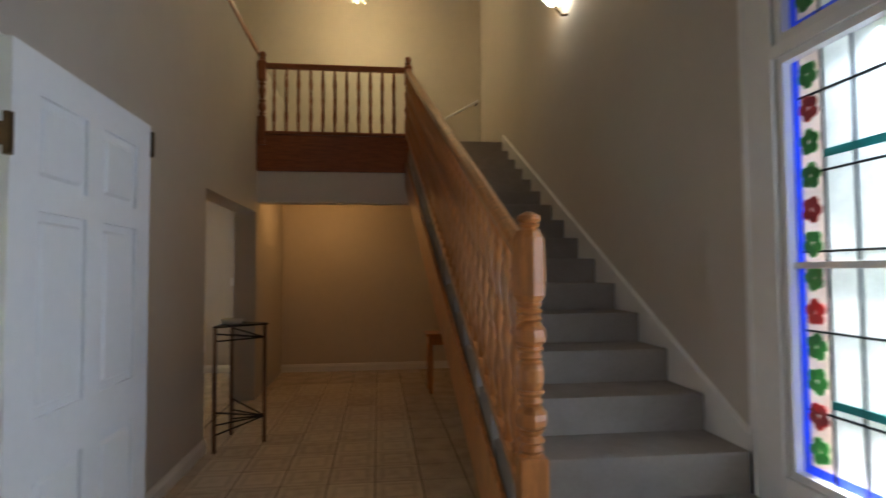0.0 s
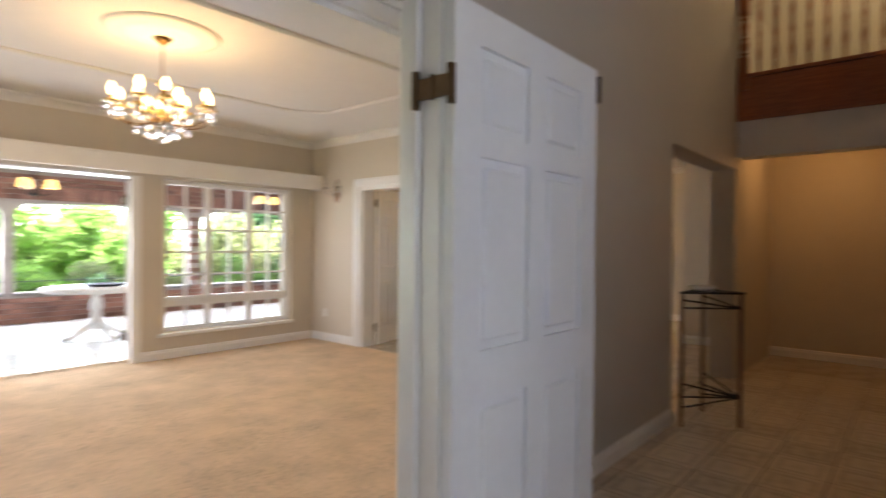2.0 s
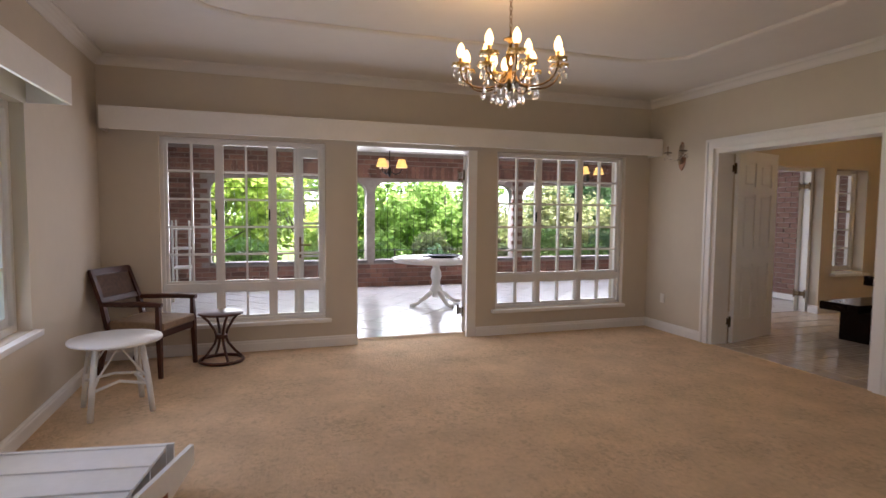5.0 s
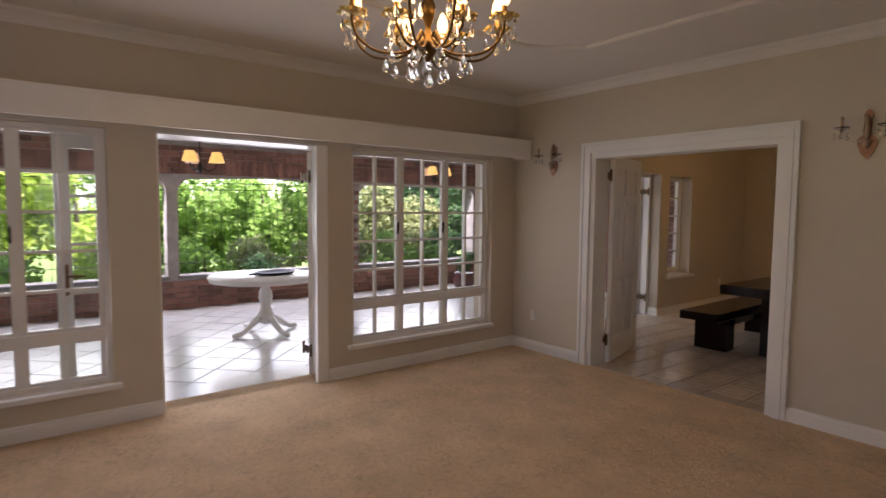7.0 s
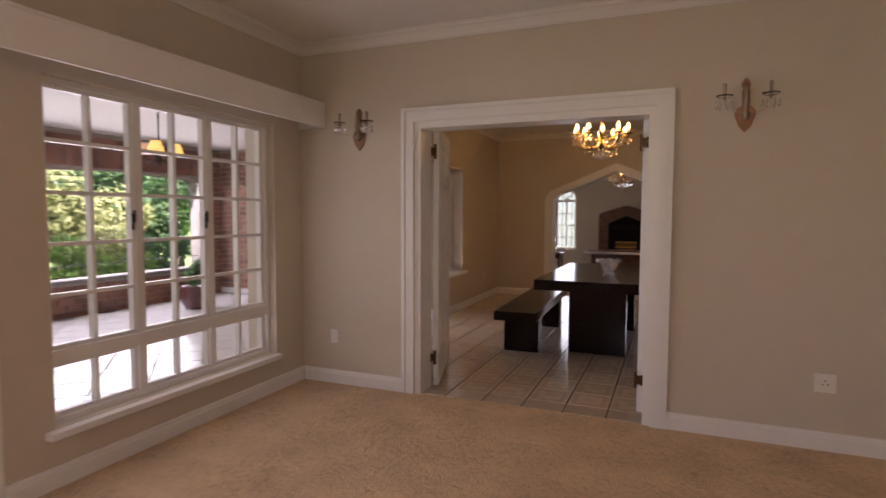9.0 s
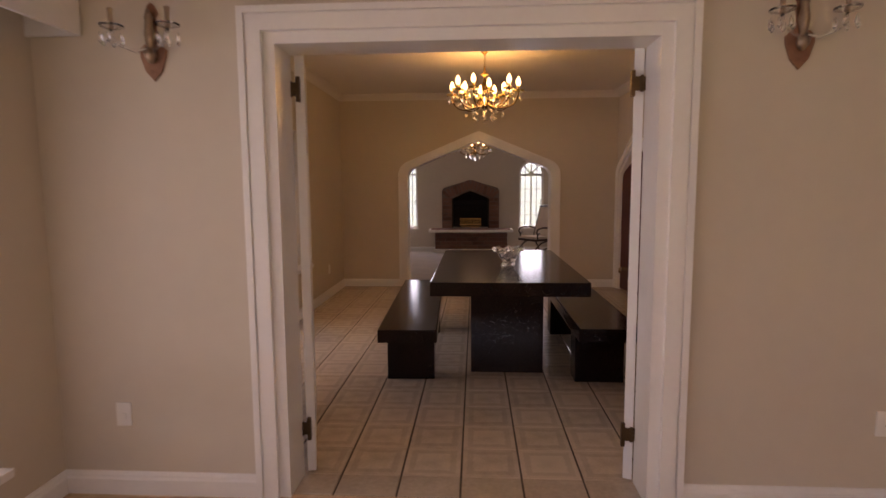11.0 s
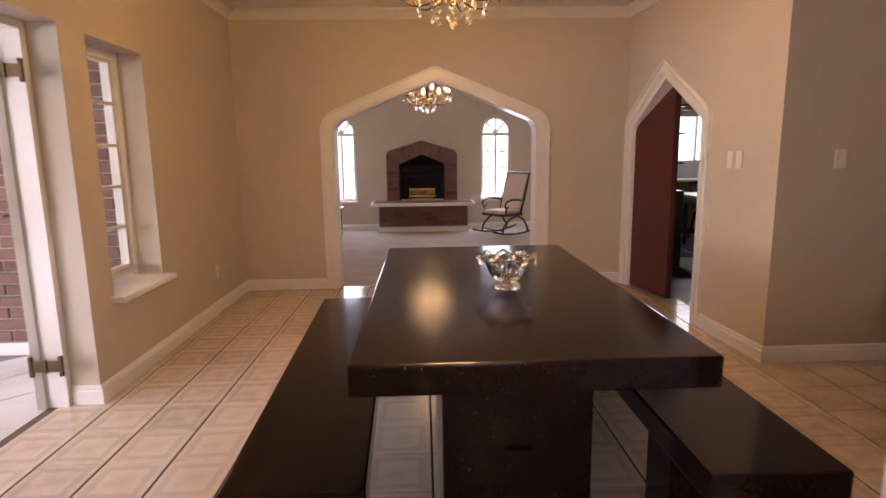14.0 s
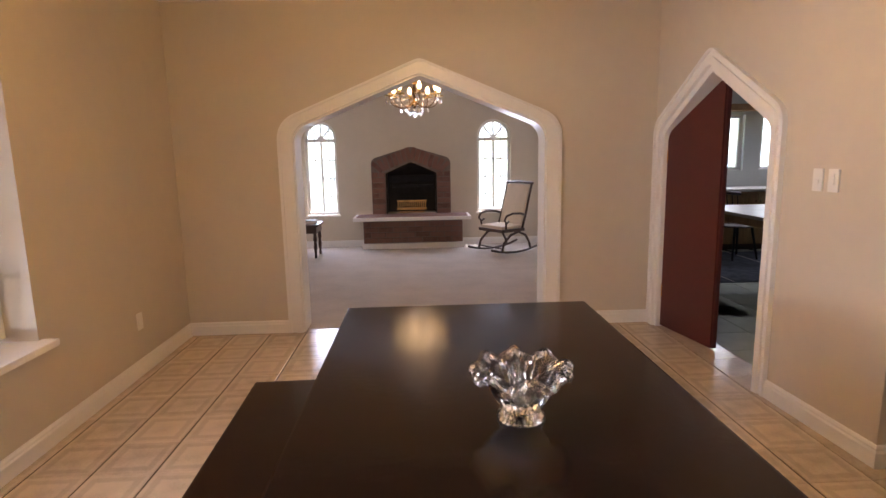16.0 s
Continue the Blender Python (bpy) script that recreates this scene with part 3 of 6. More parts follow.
# picture-frame moulding and rose on the living-room ceiling
TR = [(-4.36, 1.06), (-2.98, 1.06), (-2.86, 1.14), (-2.74, 1.40), (-2.74, 4.62), (-2.86, 4.92), (-2.98, 5.0), (-4.34, 5.0), (-4.44, 4.88), (-4.55, 4.76), (-4.60, 4.60), (-4.60, 1.40), (-4.48, 1.14)]
structure("trim_ceiling_moulding", run(bmesh.new(), [(x, y, CEIL) for x, y in TR], [(-0.028, 0.002), (-0.028, -0.012), (-0.01, -0.024), (0.012, -0.022), (0.03, -0.01), (0.03, 0.002)], True), M_CEIL, "raised white plaster moulding with notched corners")
structure("trim_ceiling_rose", lathe(bmesh.new(), [(0.02, -0.035), (0.10, -0.032), (0.14, -0.02), (0.17, -0.018), (0.22, -0.03), (0.25, -0.022), (0.28, -0.016), (0.33, -0.02), (0.36, -0.010), (0.365, 0.0)], 40, Matrix.Translation((-3.42, 2.88, CEIL))), M_CEIL, "round white plaster ceiling rose", True)


# ---------- windows ----------
def casement_window(name, y0, y1, z0, z1, split, cols, rows, label, x=-6.185, depth=0.05):
    """White timber window in a wall across x: outer frame, a transom, casements with glazing bars above and fixed lights below."""
    w = tagged(thing(name, label, "window"), kind="structure")
    part("window_frame", slab(bmesh.new(), rect(y0, y1, z0, z1), [rect(y0 + 0.03, y1 - 0.03, split[1], z1 - 0.03), rect(y0 + 0.03, y1 - 0.03, z0 + 0.03, split[0])] if split else [rect(y0 + 0.03, y1 - 0.03, z0 + 0.045, z1 - 0.045)], on_x, x - depth, x + depth), M_WHITE, w)
    a0, a1 = y0 + 0.03, y1 - 0.03
    n = cols
    gap = 0.02
    wd = (a1 - a0 + gap) / n
    bands = [(split[1], z1 - 0.03, rows)] + [(z0 + 0.03, split[0], 1)] if split else [(z0 + 0.045, z1 - 0.045, rows)]
    for b0, b1, nr in bands:
        for i in range(n):
            u0, u1 = a0 + i * wd, a0 + (i + 1) * wd - gap
            if i < n - 1:
                part("mullion", slab(bmesh.new(), rect(u1 - 0.012, u1 + gap + 0.012, b0, b1), [], on_x, x - depth * 0.7, x + depth * 0.72), M_WHITE, w)
            f = 0.030
            g0, g1, h0, h1 = u0 + f, u1 - f, b0 + f * 0.7, b1 - f * 0.7
            holes, bar = [], 0.020
            cw = (g1 - g0 + bar) / 2
            ch = (h1 - h0 + bar) / nr
            for c in range(2):
                for r in range(nr):
                    holes.append(rect(g0 + c * cw, g0 + (c + 1) * cw - bar, h0 + r * ch, h0 + (r + 1) * ch - bar))
            s = part("casement", slab(bmesh.new(), rect(u0, u1, b0, b1), holes, on_x, x - 0.022, x + 0.022), M_WHITE, w)
            p = part("pane", B(x - 0.003, g0 - 0.005, h0 - 0.005, x + 0.003, g1 + 0.005, h1 + 0.005), M_PANE, s)
            p.visible_shadow = False
            if nr > 1 and i < n - 1:
                h = bmesh.new()
                hz = (b0 + b1) / 2 - 0.02
                box(h, x + 0.022, u1 - 0.03, hz - 0.05, x + 0.030, u1 - 0.012, hz + 0.05, 0.003)
                box(h, x + 0.030, u1 - 0.027, hz - 0.01, x + 0.045, u1 - 0.015, hz + 0.065, 0.004)
                part("window_catch", h, M_BLACK, s, "black iron window catch")
    return w


w = casement_window("window_1", W1[0], W1[1], W1[2], W1[3], (0.605, 0.675), 3, 5, "white multi-paned timber casement window beside the garden door")
part("window_sill", B(XW - 0.25, W1[0] - 0.03, W1[2] - 0.04, XW + 0.055, W1[1] + 0.05, W1[2] - 0.002, 0.008), M_WHITE, w)
w = casement_window("window_2", W2[0], W2[1], W2[2], W2[3], (0.605, 0.675), 3, 5, "white multi-paned timber casement window between garden door and corner")
part("window_sill", B(XW - 0.25, W2[0] - 0.05, W2[2] - 0.04, XW + 0.055, W2[1] + 0.012, W2[2] - 0.002, 0.008), M_WHITE, w)
w = casement_window("window_dining", DW[0], DW[1] - 0.0, DW[2] + 0.03, DW[3], None, 1, 5, "narrow white multi-paned window in a deep reveal", x=-6.285)
part("window_sill", B(XW - 0.25, DW[0] - 0.04, DW[2] - 0.03, XW + 0.08, DW[1] + 0.04, DW[2] + 0.008, 0.01), M_WHITE, w)


def south_window():
    w = tagged(thing("window_3", "wide white multi-paned window under a pelmet", "window"), kind="structure")
    x0, x1, z0, z1 = SWIN
    y = YS - 0.13
    part("window_frame", slab(bmesh.new(), rect(x0, x1, z0, z1), [rect(x0 + 0.045, x1 - 0.045, z0 + 0.045, z1 - 0.045)], on_y, y - 0.05, y + 0.05), M_WHITE, w)
    wd = (x1 - x0 - 0.09) / 3
    for i in range(3):
        u0 = x0 + 0.045 + i * wd
        holes = []
        for c in range(2):
            for r in range(4):
                cw, ch = (wd - 0.07) / 2, (z1 - z0 - 0.17) / 4
                holes.append(rect(u0 + 0.035 + c * cw + 0.01, u0 + 0.035 + (c + 1) * cw - 0.01, z0 + 0.085 + r * ch + 0.01, z0 + 0.085 + (r + 1) * ch - 0.01))
        s = part("casement", slab(bmesh.new(), rect(u0, u0 + wd, z0 + 0.045, z1 - 0.045), holes, on_y, y - 0.022, y + 0.022), M_WHITE, w)
        p = part("pane", B(u0 + 0.03, y - 0.003, z0 + 0.08, u0 + wd - 0.03, y + 0.003, z1 - 0.08), M_PANE, s)
        p.visible_shadow = False
    part("window_sill", B(x0 - 0.05, YS - 0.08, z0 - 0.04, x1 + 0.05, YS + 0.05, z0 - 0.002, 0.008), M_WHITE, w)


south_window()


def pelmet(name, bm, label):
    return tagged(part(name, bm, M_WHITE, None, label), category="pelmet", kind="structure")


def pelmet_mesh(x0, y0, x1, y1, z0, z1, front):
    bm = bmesh.new()
    box(bm, x0, y0, z1 - 0.02, x1, y1, z1, 0.003)
    if front == "x":
        box(bm, x1 - 0.02, y0, z0, x1, y1, z1 - 0.0205, 0.003)
        for a in (y0, y1 - 0.018):
            box(bm, x0, a, z0, x1 - 0.0205, a + 0.018, z1 - 0.0205)
    else:
        box(bm, x0, y1 - 0.02, z0, x1, y1, z1 - 0.0205, 0.003)
        for a in (x0, x1 - 0.018):
            box(bm, a, y0, z0, a + 0.018, y1 - 0.0205, z1 - 0.0205)
    return bm


pelmet("trim_pelmet_west", pelmet_mesh(XW, YS + 0.07, XW + 0.24, YD - 0.012, 2.07, 2.268, "x"), "long white boxed curtain pelmet")
pelmet("trim_pelmet_south", pelmet_mesh(SWIN[0] - 0.06, YS, SWIN[1] + 0.3, YS + 0.24, 2.03, 2.21, "y"), "white boxed curtain pelmet over the window")


# ---------- doors ----------
def panel_leaf(bm, w, h, t=0.042, rows=((0.24, 0.84), (1.00, 1.60), (1.68, 1.94)), face_sides=(1, -1)):
    """Six-panel moulded door leaf in the x-z plane, from x = 0 to w, its faces at y = 0 and -t."""
    holes = []
    for a, b in rows:
        a, b = a * h / 2.06, b * h / 2.06
        holes.append(rect(0.13, w / 2 - 0.055, a, b))
        holes.append(rect(w / 2 + 0.055, w - 0.13, a, b))
    slab(bm, rect(0, w, 0, h), holes, on_y, -t, 0)
    for hole in holes:
        (u0, v0), (u1, v1) = hole[0], hole[2]
        box(bm, u0 - 0.002, -t + 0.015, v0 - 0.002, u1 + 0.002, -0.015, v1 + 0.002)
        box(bm, u0 + 0.026, -t + 0.003, v0 + 0.026, u1 - 0.026, -0.003, v1 - 0.026, 0.011, 1)
    return bm


def glazed_leaf(bm, w, h, t=0.04, rows=5):
    bar, f = 0.022, 0.095
    cw, ch = (w - 2 * f + bar) / 2, (h - f - 0.22 + bar) / rows
    holes = [rect(f + c * cw, f + (c + 1) * cw - bar, 0.22 + r * ch, 0.22 + (r + 1) * ch - bar) for c in range(2) for r in range(rows)]
    return slab(bm, rect(0, w, 0, h), holes, on_y, -t, 0)


def hinge(parent, m, width=0.17):
    """Projecting H hinge: two upright plates joined by a knuckled bar, spanning x from 0 to width and facing -y."""
    bm = bmesh.new()
    box(bm, -0.008, -0.016, -0.057, 0.010, 0.004, 0.057, 0.003)
    box(bm, width - 0.010, -0.016, -0.057, width + 0.008, 0.004, 0.057, 0.003)
    box(bm, 0.004, -0.010, -0.031, width - 0.004, 0.0, 0.031, 0.002)
    lathe(bm, [(0.007, -0.036), (0.009, -0.03), (0.009, 0.03), (0.007, 0.036)], 10, Matrix.Translation((width / 2, -0.008, 0)))
    turned(bm, parent.matrix_world.inverted() @ m)
    return part("hinge", bm, M_BRONZE, parent, "dark bronze projecting hinge")


def lever_handle(parent, x, y, z, way=1, out=1):
    bm = bmesh.new()
    box(bm, x - 0.02, y - 0.004 * out, z - 0.11, x + 0.02, y + 0.004 * out, z + 0.11, 0.003)
    tube(bm, [(x, y, z + 0.03), (x, y + 0.045 * out, z + 0.03), (x + 0.03 * way, y + 0.052 * out, z + 0.03), (x + 0.11 * way, y + 0.052 * out, z + 0.026)], [0.011, 0.010, 0.010, 0.008], 8)
    lathe(bm, [(0.008, 0), (0.009, 0.004)], 10, pose(x, y + 0.003 * out, z - 0.05, -90 * out))
    return part("door_handle", bm, M_HANDLE, parent, "dull bronze lever handle on a long plate")


def panel_door(name, x, y, rz, w, h, label, hinges=(), handle=None):
    d = tagged(thing(name, label, "door", x=x, y=y, z=0.012, rz=rz), kind="structure")
    bpy.context.view_layer.update()
    part("door_leaf", panel_leaf(bmesh.new(), w, h), M_DOOR, d)
    for m, width in hinges:
        hinge(d, m, width)
    if handle:
        lever_handle(d, w - 0.06, 0.0 if handle > 0 else -0.042, 0.885, -1, handle)
    return d


# double door between hall and living room; this leaf is folded back along the hall wall
panel_door("door_1", -0.592, 2.510, 90.5, 0.93, 2.05, "white six-panel door leaf folded open against the hall wall", [(pose(-0.675, 2.485, z), 0.14) for z in (1.79, 0.24)])
bolt = bmesh.new()
box(bolt, -0.592, 3.452, 1.93, -0.552, 3.472, 2.04, 0.004)
tagged(part("door_bolt", bolt, M_BRONZE, None, "dark bronze bolt at the top of the door leaf"), category="bolt", kind="structure")
# double door into the dining room, both leaves swung in
panel_door("door_2", -4.985, 6.245, 106, 0.84, 2.05, "white six-panel door leaf standing open into the dining room", [(pose(-5.035, 6.235, z), 0.07) for z in (1.87, 0.24)])
panel_door("door_3", -3.44, 6.245, 74.5, 0.84, 2.05, "white six-panel door leaf with bronze handle standing open", [(pose(-3.45, 6.235, z), 0.08) for z in (1.87, 0.24)], 1)


def french_leaf(name, x, y, rz, w, h, label, handle=True, bars=()):
    d = tagged(thing(name, label, "door", x=x, y=y, z=0.0, rz=rz), kind="structure")
    bpy.context.view_layer.update()
    part("door_leaf", glazed_leaf(bmesh.new(), w, h), M_WHITE, d)
    p = part("pane", B(0.09, -0.023, 0.21, w - 0.09, -0.017, h - 0.09), M_PANE, d)
    p.visible_shadow = False
    if handle:
        lever_handle(d, w - 0.05, 0.0, 1.0, -1, 1)
    for m, width in bars:
        hinge(d, m, width)
    if bars:
        return d
    bm = bmesh.new()
    for z in (0.30, h - 0.28):
        box(bm, -0.03, -0.05, z - 0.05, 0.03, 0.008, z + 0.05, 0.004)
    part("hinge", bm, M_BLACK, d, "black iron hinge")
    return d


french_leaf("door_4", -6.375, 3.70, 152, 0.62, 2.03, "white glazed garden door leaf standing open outwards", bars=[(pose(-6.37, 3.655, z, 0, 0, 0), 0.15) for z in (1.80, 0.26)])
french_leaf("door_5", -6.40, 2.44, -88, 0.62, 2.03, "white glazed garden door leaf folded back outside the window")
french_leaf("door_6", -6.375, 8.885, 123.5, 0.68, 2.03, "white glazed door leaf standing open outwards from the dining room", bars=[(pose(-6.365, 8.872, z, 0, 0, 3), 0.155) for z in (1.80, 0.26)])
for nm, o in (("garden", FD), ("dining", DFD)):
    lining("trim_frame_" + nm, on_x, o[0], o[1], o[3], XO - 0.004, XW - 0.002 if nm == "garden" else XO + 0.12, 0.012 if nm == "garden" else 0.045)
structure("trim_garden_jamb", B(XW - 0.05, 3.648, 0.0, XW + 0.006, 3.7515, 2.06, 0.004), M_WHITE, "white jamb of the garden door")
for nm, o in (("garden", FD), ("dining", DFD)):
    structure("trim_sill_" + nm, B(XO - 0.34, o[0] - 0.05, -0.2, XO - 0.001, o[1] + 0.05, -0.012, 0.006), M_PATIO, "grey tiled threshold outside the garden door")

# ---------- hall ----------
structure("wall_stair", slab(bmesh.new(), rect(-1.6, 9.4, 0, 5.6), [rect(1.83, 2.90, 0.635, 2.245), rect(1.83, 2.90, 2.30, 3.0)], on_x, XS, XS + 0.25), M_HALL, "taupe painted stair wall with a leaded window")
structure("wall_hall_back", slab(bmesh.new(), rect(XL, XS, 0, 5.6), [], on_y, 9.2, 9.36), M_WALL, "warm beige hall wall below and above the gallery")
structure("wall_hall_front", slab(bmesh.new(), rect(-2.6, XS + 0.25, 0, 5.6), [], on_y, -1.85, -1.6), M_HALL, "taupe painted wall")
structure("wall_upper_west", slab(bmesh.new(), rect(-1.6, 9.36, 2.9, 5.6), [], on_x, -2.6, -2.4), M_WALL, "beige upper wall")
structure("wall_upper_end", slab(bmesh.new(), rect(-2.4, XL, 2.9, 5.6), [], on_y, 9.2, 9.36), M_WALL, "beige upper wall")
structure("ceiling_hall", slab(bmesh.new(), rect(-2.6, XS + 0.25, -1.85, 9.36), [], on_z, 5.6, 5.75), M_CEIL, "high white hall ceiling")
structure("ceiling_gallery", slab(bmesh.new(), rect(XH, 0.80, GY + 0.05, 9.2), [], on_z, GZ - 0.33, GZ), M_CEIL, "ceiling under the gallery")
structure("floor_upper", slab(bmesh.new(), rect(-2.4, XL, -1.6, 9.2), [], on_z, 2.905, 3.03), M_STAIRC, "carpeted upper floor")
structure("floor_upper_landing", slab(bmesh.new(), rect(0.80, XS, 7.64, 9.2), [], on_z, 2.85, GZ), M_STAIRC, "carpeted stair landing")
structure("trim_beam", B(XH, GY + 0.01, 2.24, 0.80, GY + 0.22, 2.70), M_CEIL, "white beam below the gallery")
skirting("baseboard_hall_back", [(XH, 9.2), (XS, 9.2)][::-1])


def gallery():
    g = thing("gallery_balustrade", "red-brown wooden gallery railing with turned balusters", "railing", x=0, y=GY, z=2.60)
    part("fascia", B(XH, -0.02, 0.0, 0.80, 0.012, 0.42, 0.004), M_FASCIA, g, "red-brown wooden fascia board")
    part("bottom_rail", B(XH, -0.035, 0.425, 0.80, 0.03, 0.462, 0.006), M_FASCIA, g)
    part("top_rail", B(XH, -0.03, 1.20, 0.80, 0.03, 1.26, 0.014), M_FASCIA, g)
    bm = lathe(bmesh.new(), BALUSTER, 8)
    me = mesh_of("baluster", bm, M_FASCIA, True)
    for k in range(11):
        b = new("baluster", me)
        b.parent = g
        b.matrix_local = Matrix.Translation((-0.775 + 0.1385 * k, 0, 0.462)) @ Matrix.Diagonal((1, 1, 0.74 / 0.80, 1))
    for x in (XH + 0.055, 0.78):
        part("post", newel_mesh(0.045, 1.10), M_FASCIA, g, "turned post with a knob").matrix_local = Matrix.Translation((x, 0, 0.30))
    return g


BALUSTER = [(0.016, 0), (0.016, 0.08), (0.020, 0.09), (0.013, 0.105), (0.020, 0.13), (0.024, 0.20), (0.014, 0.29), (0.019, 0.31), (0.013, 0.325), (0.022, 0.40), (0.013, 0.475), (0.019, 0.49), (0.014, 0.51), (0.024, 0.60), (0.018, 0.67), (0.013, 0.695), (0.020, 0.71), (0.016, 0.72), (0.016, 0.80)]


def newel_mesh(s, h):
    """Square newel with turned neck, rings and knob."""
    bm = bmesh.new()
    box(bm, -s, -s, 0, s, s, h * 0.30, 0.006)
    z = h * 0.30
    lathe(bm, [(s * 0.9, z), (s * 0.62, z + 0.02), (s * 0.95, z + 0.04), (s * 0.6, z + 0.06), (s * 1.0, z + 0.10), (s * 1.05, z + 0.13), (s * 0.7, z + 0.17), (s * 0.95, z + 0.19), (s * 0.62, z + 0.21), (s * 0.80, z + 0.26), (s * 0.98, z + 0.32), (s * 0.6, z + 0.37), (s * 0.95, z + 0.39), (s * 0.6, z + 0.41), (s * 0.9, z + 0.43)], 14)
    box(bm, -s, -s, z + 0.43, s, s, h - 0.12, 0.012)
    lathe(bm, [(s * 0.85, h - 0.12), (s * 0.6, h - 0.10), (s * 0.9, h - 0.085), (s * 0.62, h - 0.07), (s * 0.85, h - 0.045), (s * 0.8, h - 0.02), (s * 0.45, h - 0.004), (s * 0.2, h)], 14)
    return bm


gallery()


def carved_newel(s, h):
    """Tall newel: square base, three carved blocks between groups of turned rings, and a knob."""
    bm = bmesh.new()
    box(bm, -s, -s, 0, s, s, 0.79, 0.010)
    def rings(z0, z1, n):
        p = [(s * 0.9, z0)]
        for k in range(n):
            a = z0 + (z1 - z0) * (k + 0.25) / n
            b = z0 + (z1 - z0) * (k + 0.70) / n
            p += [(s * 0.66, a), (s * (0.98 if k % 2 else 0.86), b)]
        lathe(bm, p + [(s * 0.9, z1)], 16)
    rings(0.79, 0.884, 3)
    lathe(bm, [(s * 0.8, 0.884), (s * 1.15, 0.90), (s * 1.2, 0.92), (s * 1.15, 0.94), (s * 0.8, 0.956)], 8)
    rings(0.956, 1.02, 2)
    lathe(bm, [(s * 0.75, 1.02), (s * 0.95, 1.05), (s * 0.95, 1.09), (s * 0.75, 1.115)], 16)
    rings(1.115, 1.17, 2)
    lathe(bm, [(s * 0.8, 1.17), (s * 1.15, 1.19), (s * 1.2, 1.21), (s * 1.15, 1.23), (s * 0.8, 1.25)], 8)
    rings(1.25, 1.325, 3)
    lathe(bm, [(s * 0.8, 1.325), (s * 1.14, 1.35), (s * 1.2, 1.40), (s * 1.2, 1.50), (s * 1.14, 1.555), (s * 0.85, 1.58)], 8)
    lathe(bm, [(s * 0.8, 1.58), (s * 0.55, 1.59), (s * 0.8, 1.60), (s * 0.62, 1.607), (s * 0.85, 1.62), (s * 0.8, 1.633), (s * 0.4, 1.645), (s * 0.1, h + 0.01)], 16)
    return bm


# stairs: 18 low risers
RISE, GOING, Y1 = 0.1678, 0.325, 2.12
SX1 = XS - 0.03


def stairs():
    s = tagged(thing("stairs", "straight staircase covered in grey carpet", "stairs"), kind="structure")
    for k in range(18):
        y = Y1 + k * GOING
        sx = 0.95 - (y - 2.85) * 0.039
        bm = B(min(sx, 0.95), y, max(0.0, RISE * k - 0.12), SX1, y + GOING + 0.03, RISE * (k + 1), 0.012)
        part("step", bm, M_STAIRC, s)
    a, b = math.atan2(RISE, GOING), 0.0
    y0, y1 = 3.08, Y1 + 17 * GOING
    def line(y):
        return RISE * ((y - Y1) / GOING + 1)
    part("wall_string", slab(bmesh.new(), [(y0, line(y0) - 0.25), (y0, line(y0) + 0.06), (y1, line(y1) + 0.10), (y1, line(y1) - 0.3)], [], on_x, XS - 0.03, XS - 0.001), M_WHITE, s, "white painted wall string")
    part("outer_string", slab(bmesh.new(), [(2.87, 0.0), (2.87, line(2.87) - 0.20), (y1, line(y1) - 0.20), (y1, line(y1) - 0.50), (3.6, line(3.6) - 0.54), (3.05, 0.0)], [], lambda u, v, w: Vector((w + 0.92 - (u - 2.85) * 0.039, u, v)), 0.0, 0.025), M_PINE, s, "orange-brown varnished outer string")
    return s


stairs()


def stair_rail():
    r = thing("stair_balustrade", "orange varnished wooden stair railing with turned newel post", "railing")
    ny, nx = 2.86, 0.955
    part("newel_post", carved_newel(0.050, 1.64), M_PINE, r, "carved wooden newel post with knob").matrix_local = Matrix.Translation((nx, ny, -0.015))
    p0, p1 = Vector((nx, ny, 1.46)), Vector((0.775, GY, GZ + 0.80))
    d = (p1 - p0)
    bm = bmesh.new()
    ln = d.length
    prof = [(-0.030, -0.03), (0.030, -0.03), (0.036, 0.0), (0.028, 0.022), (0.0, 0.032), (-0.028, 0.022), (-0.036, 0.0)]
    slab(bm, prof, [], lambda u, v, w: Vector((u, w, v)), 0, ln)
    rail = part("handrail", bm, M_PINE, r, "varnished handrail", False)
    rail.matrix_local = Matrix.LocRotScale(p0, d.to_track_quat("Y", "Z"), None)
    q0, q1 = Vector((nx, ny + 0.05, 0.60)), Vector((0.775, GY, GZ + 0.03))
    bm = bmesh.new()
    d2 = q1 - q0
    slab(bm, [(-0.026, -0.02), (0.026, -0.02), (0.026, 0.02), (-0.026, 0.02)], [], lambda u, v, w: Vector((u, w, v)), 0, d2.length)
    part("base_rail", bm, M_PINE, r).matrix_local = Matrix.LocRotScale(q0, d2.to_track_quat("Y", "Z"), None)
    me = mesh_of("baluster", lathe(bmesh.new(), [(a * 1.45, z) for a, z in BALUSTER], 10), M_PINE, True)
    n = 38
    for k in range(1, n):
        f = k / n
        a, b = q0.lerp(q1, f), p0.lerp(p1, f)
        o = new("baluster", me)
        o.parent = r
        o.matrix_local = Matrix.Translation((a.x, a.y, a.z)) @ Matrix.Diagonal((1, 1, (b.z - a.z) / 0.80, 1))
    return r


stair_rail()
tagged(part("wall_rail", B(XL - 0.02, -1.6, 3.95, XH + 0.02, GY - 0.03, 4.01, 0.012), M_FASCIA, None, "red-brown wooden capping rail on the hall wall"), category="rail", kind="structure")


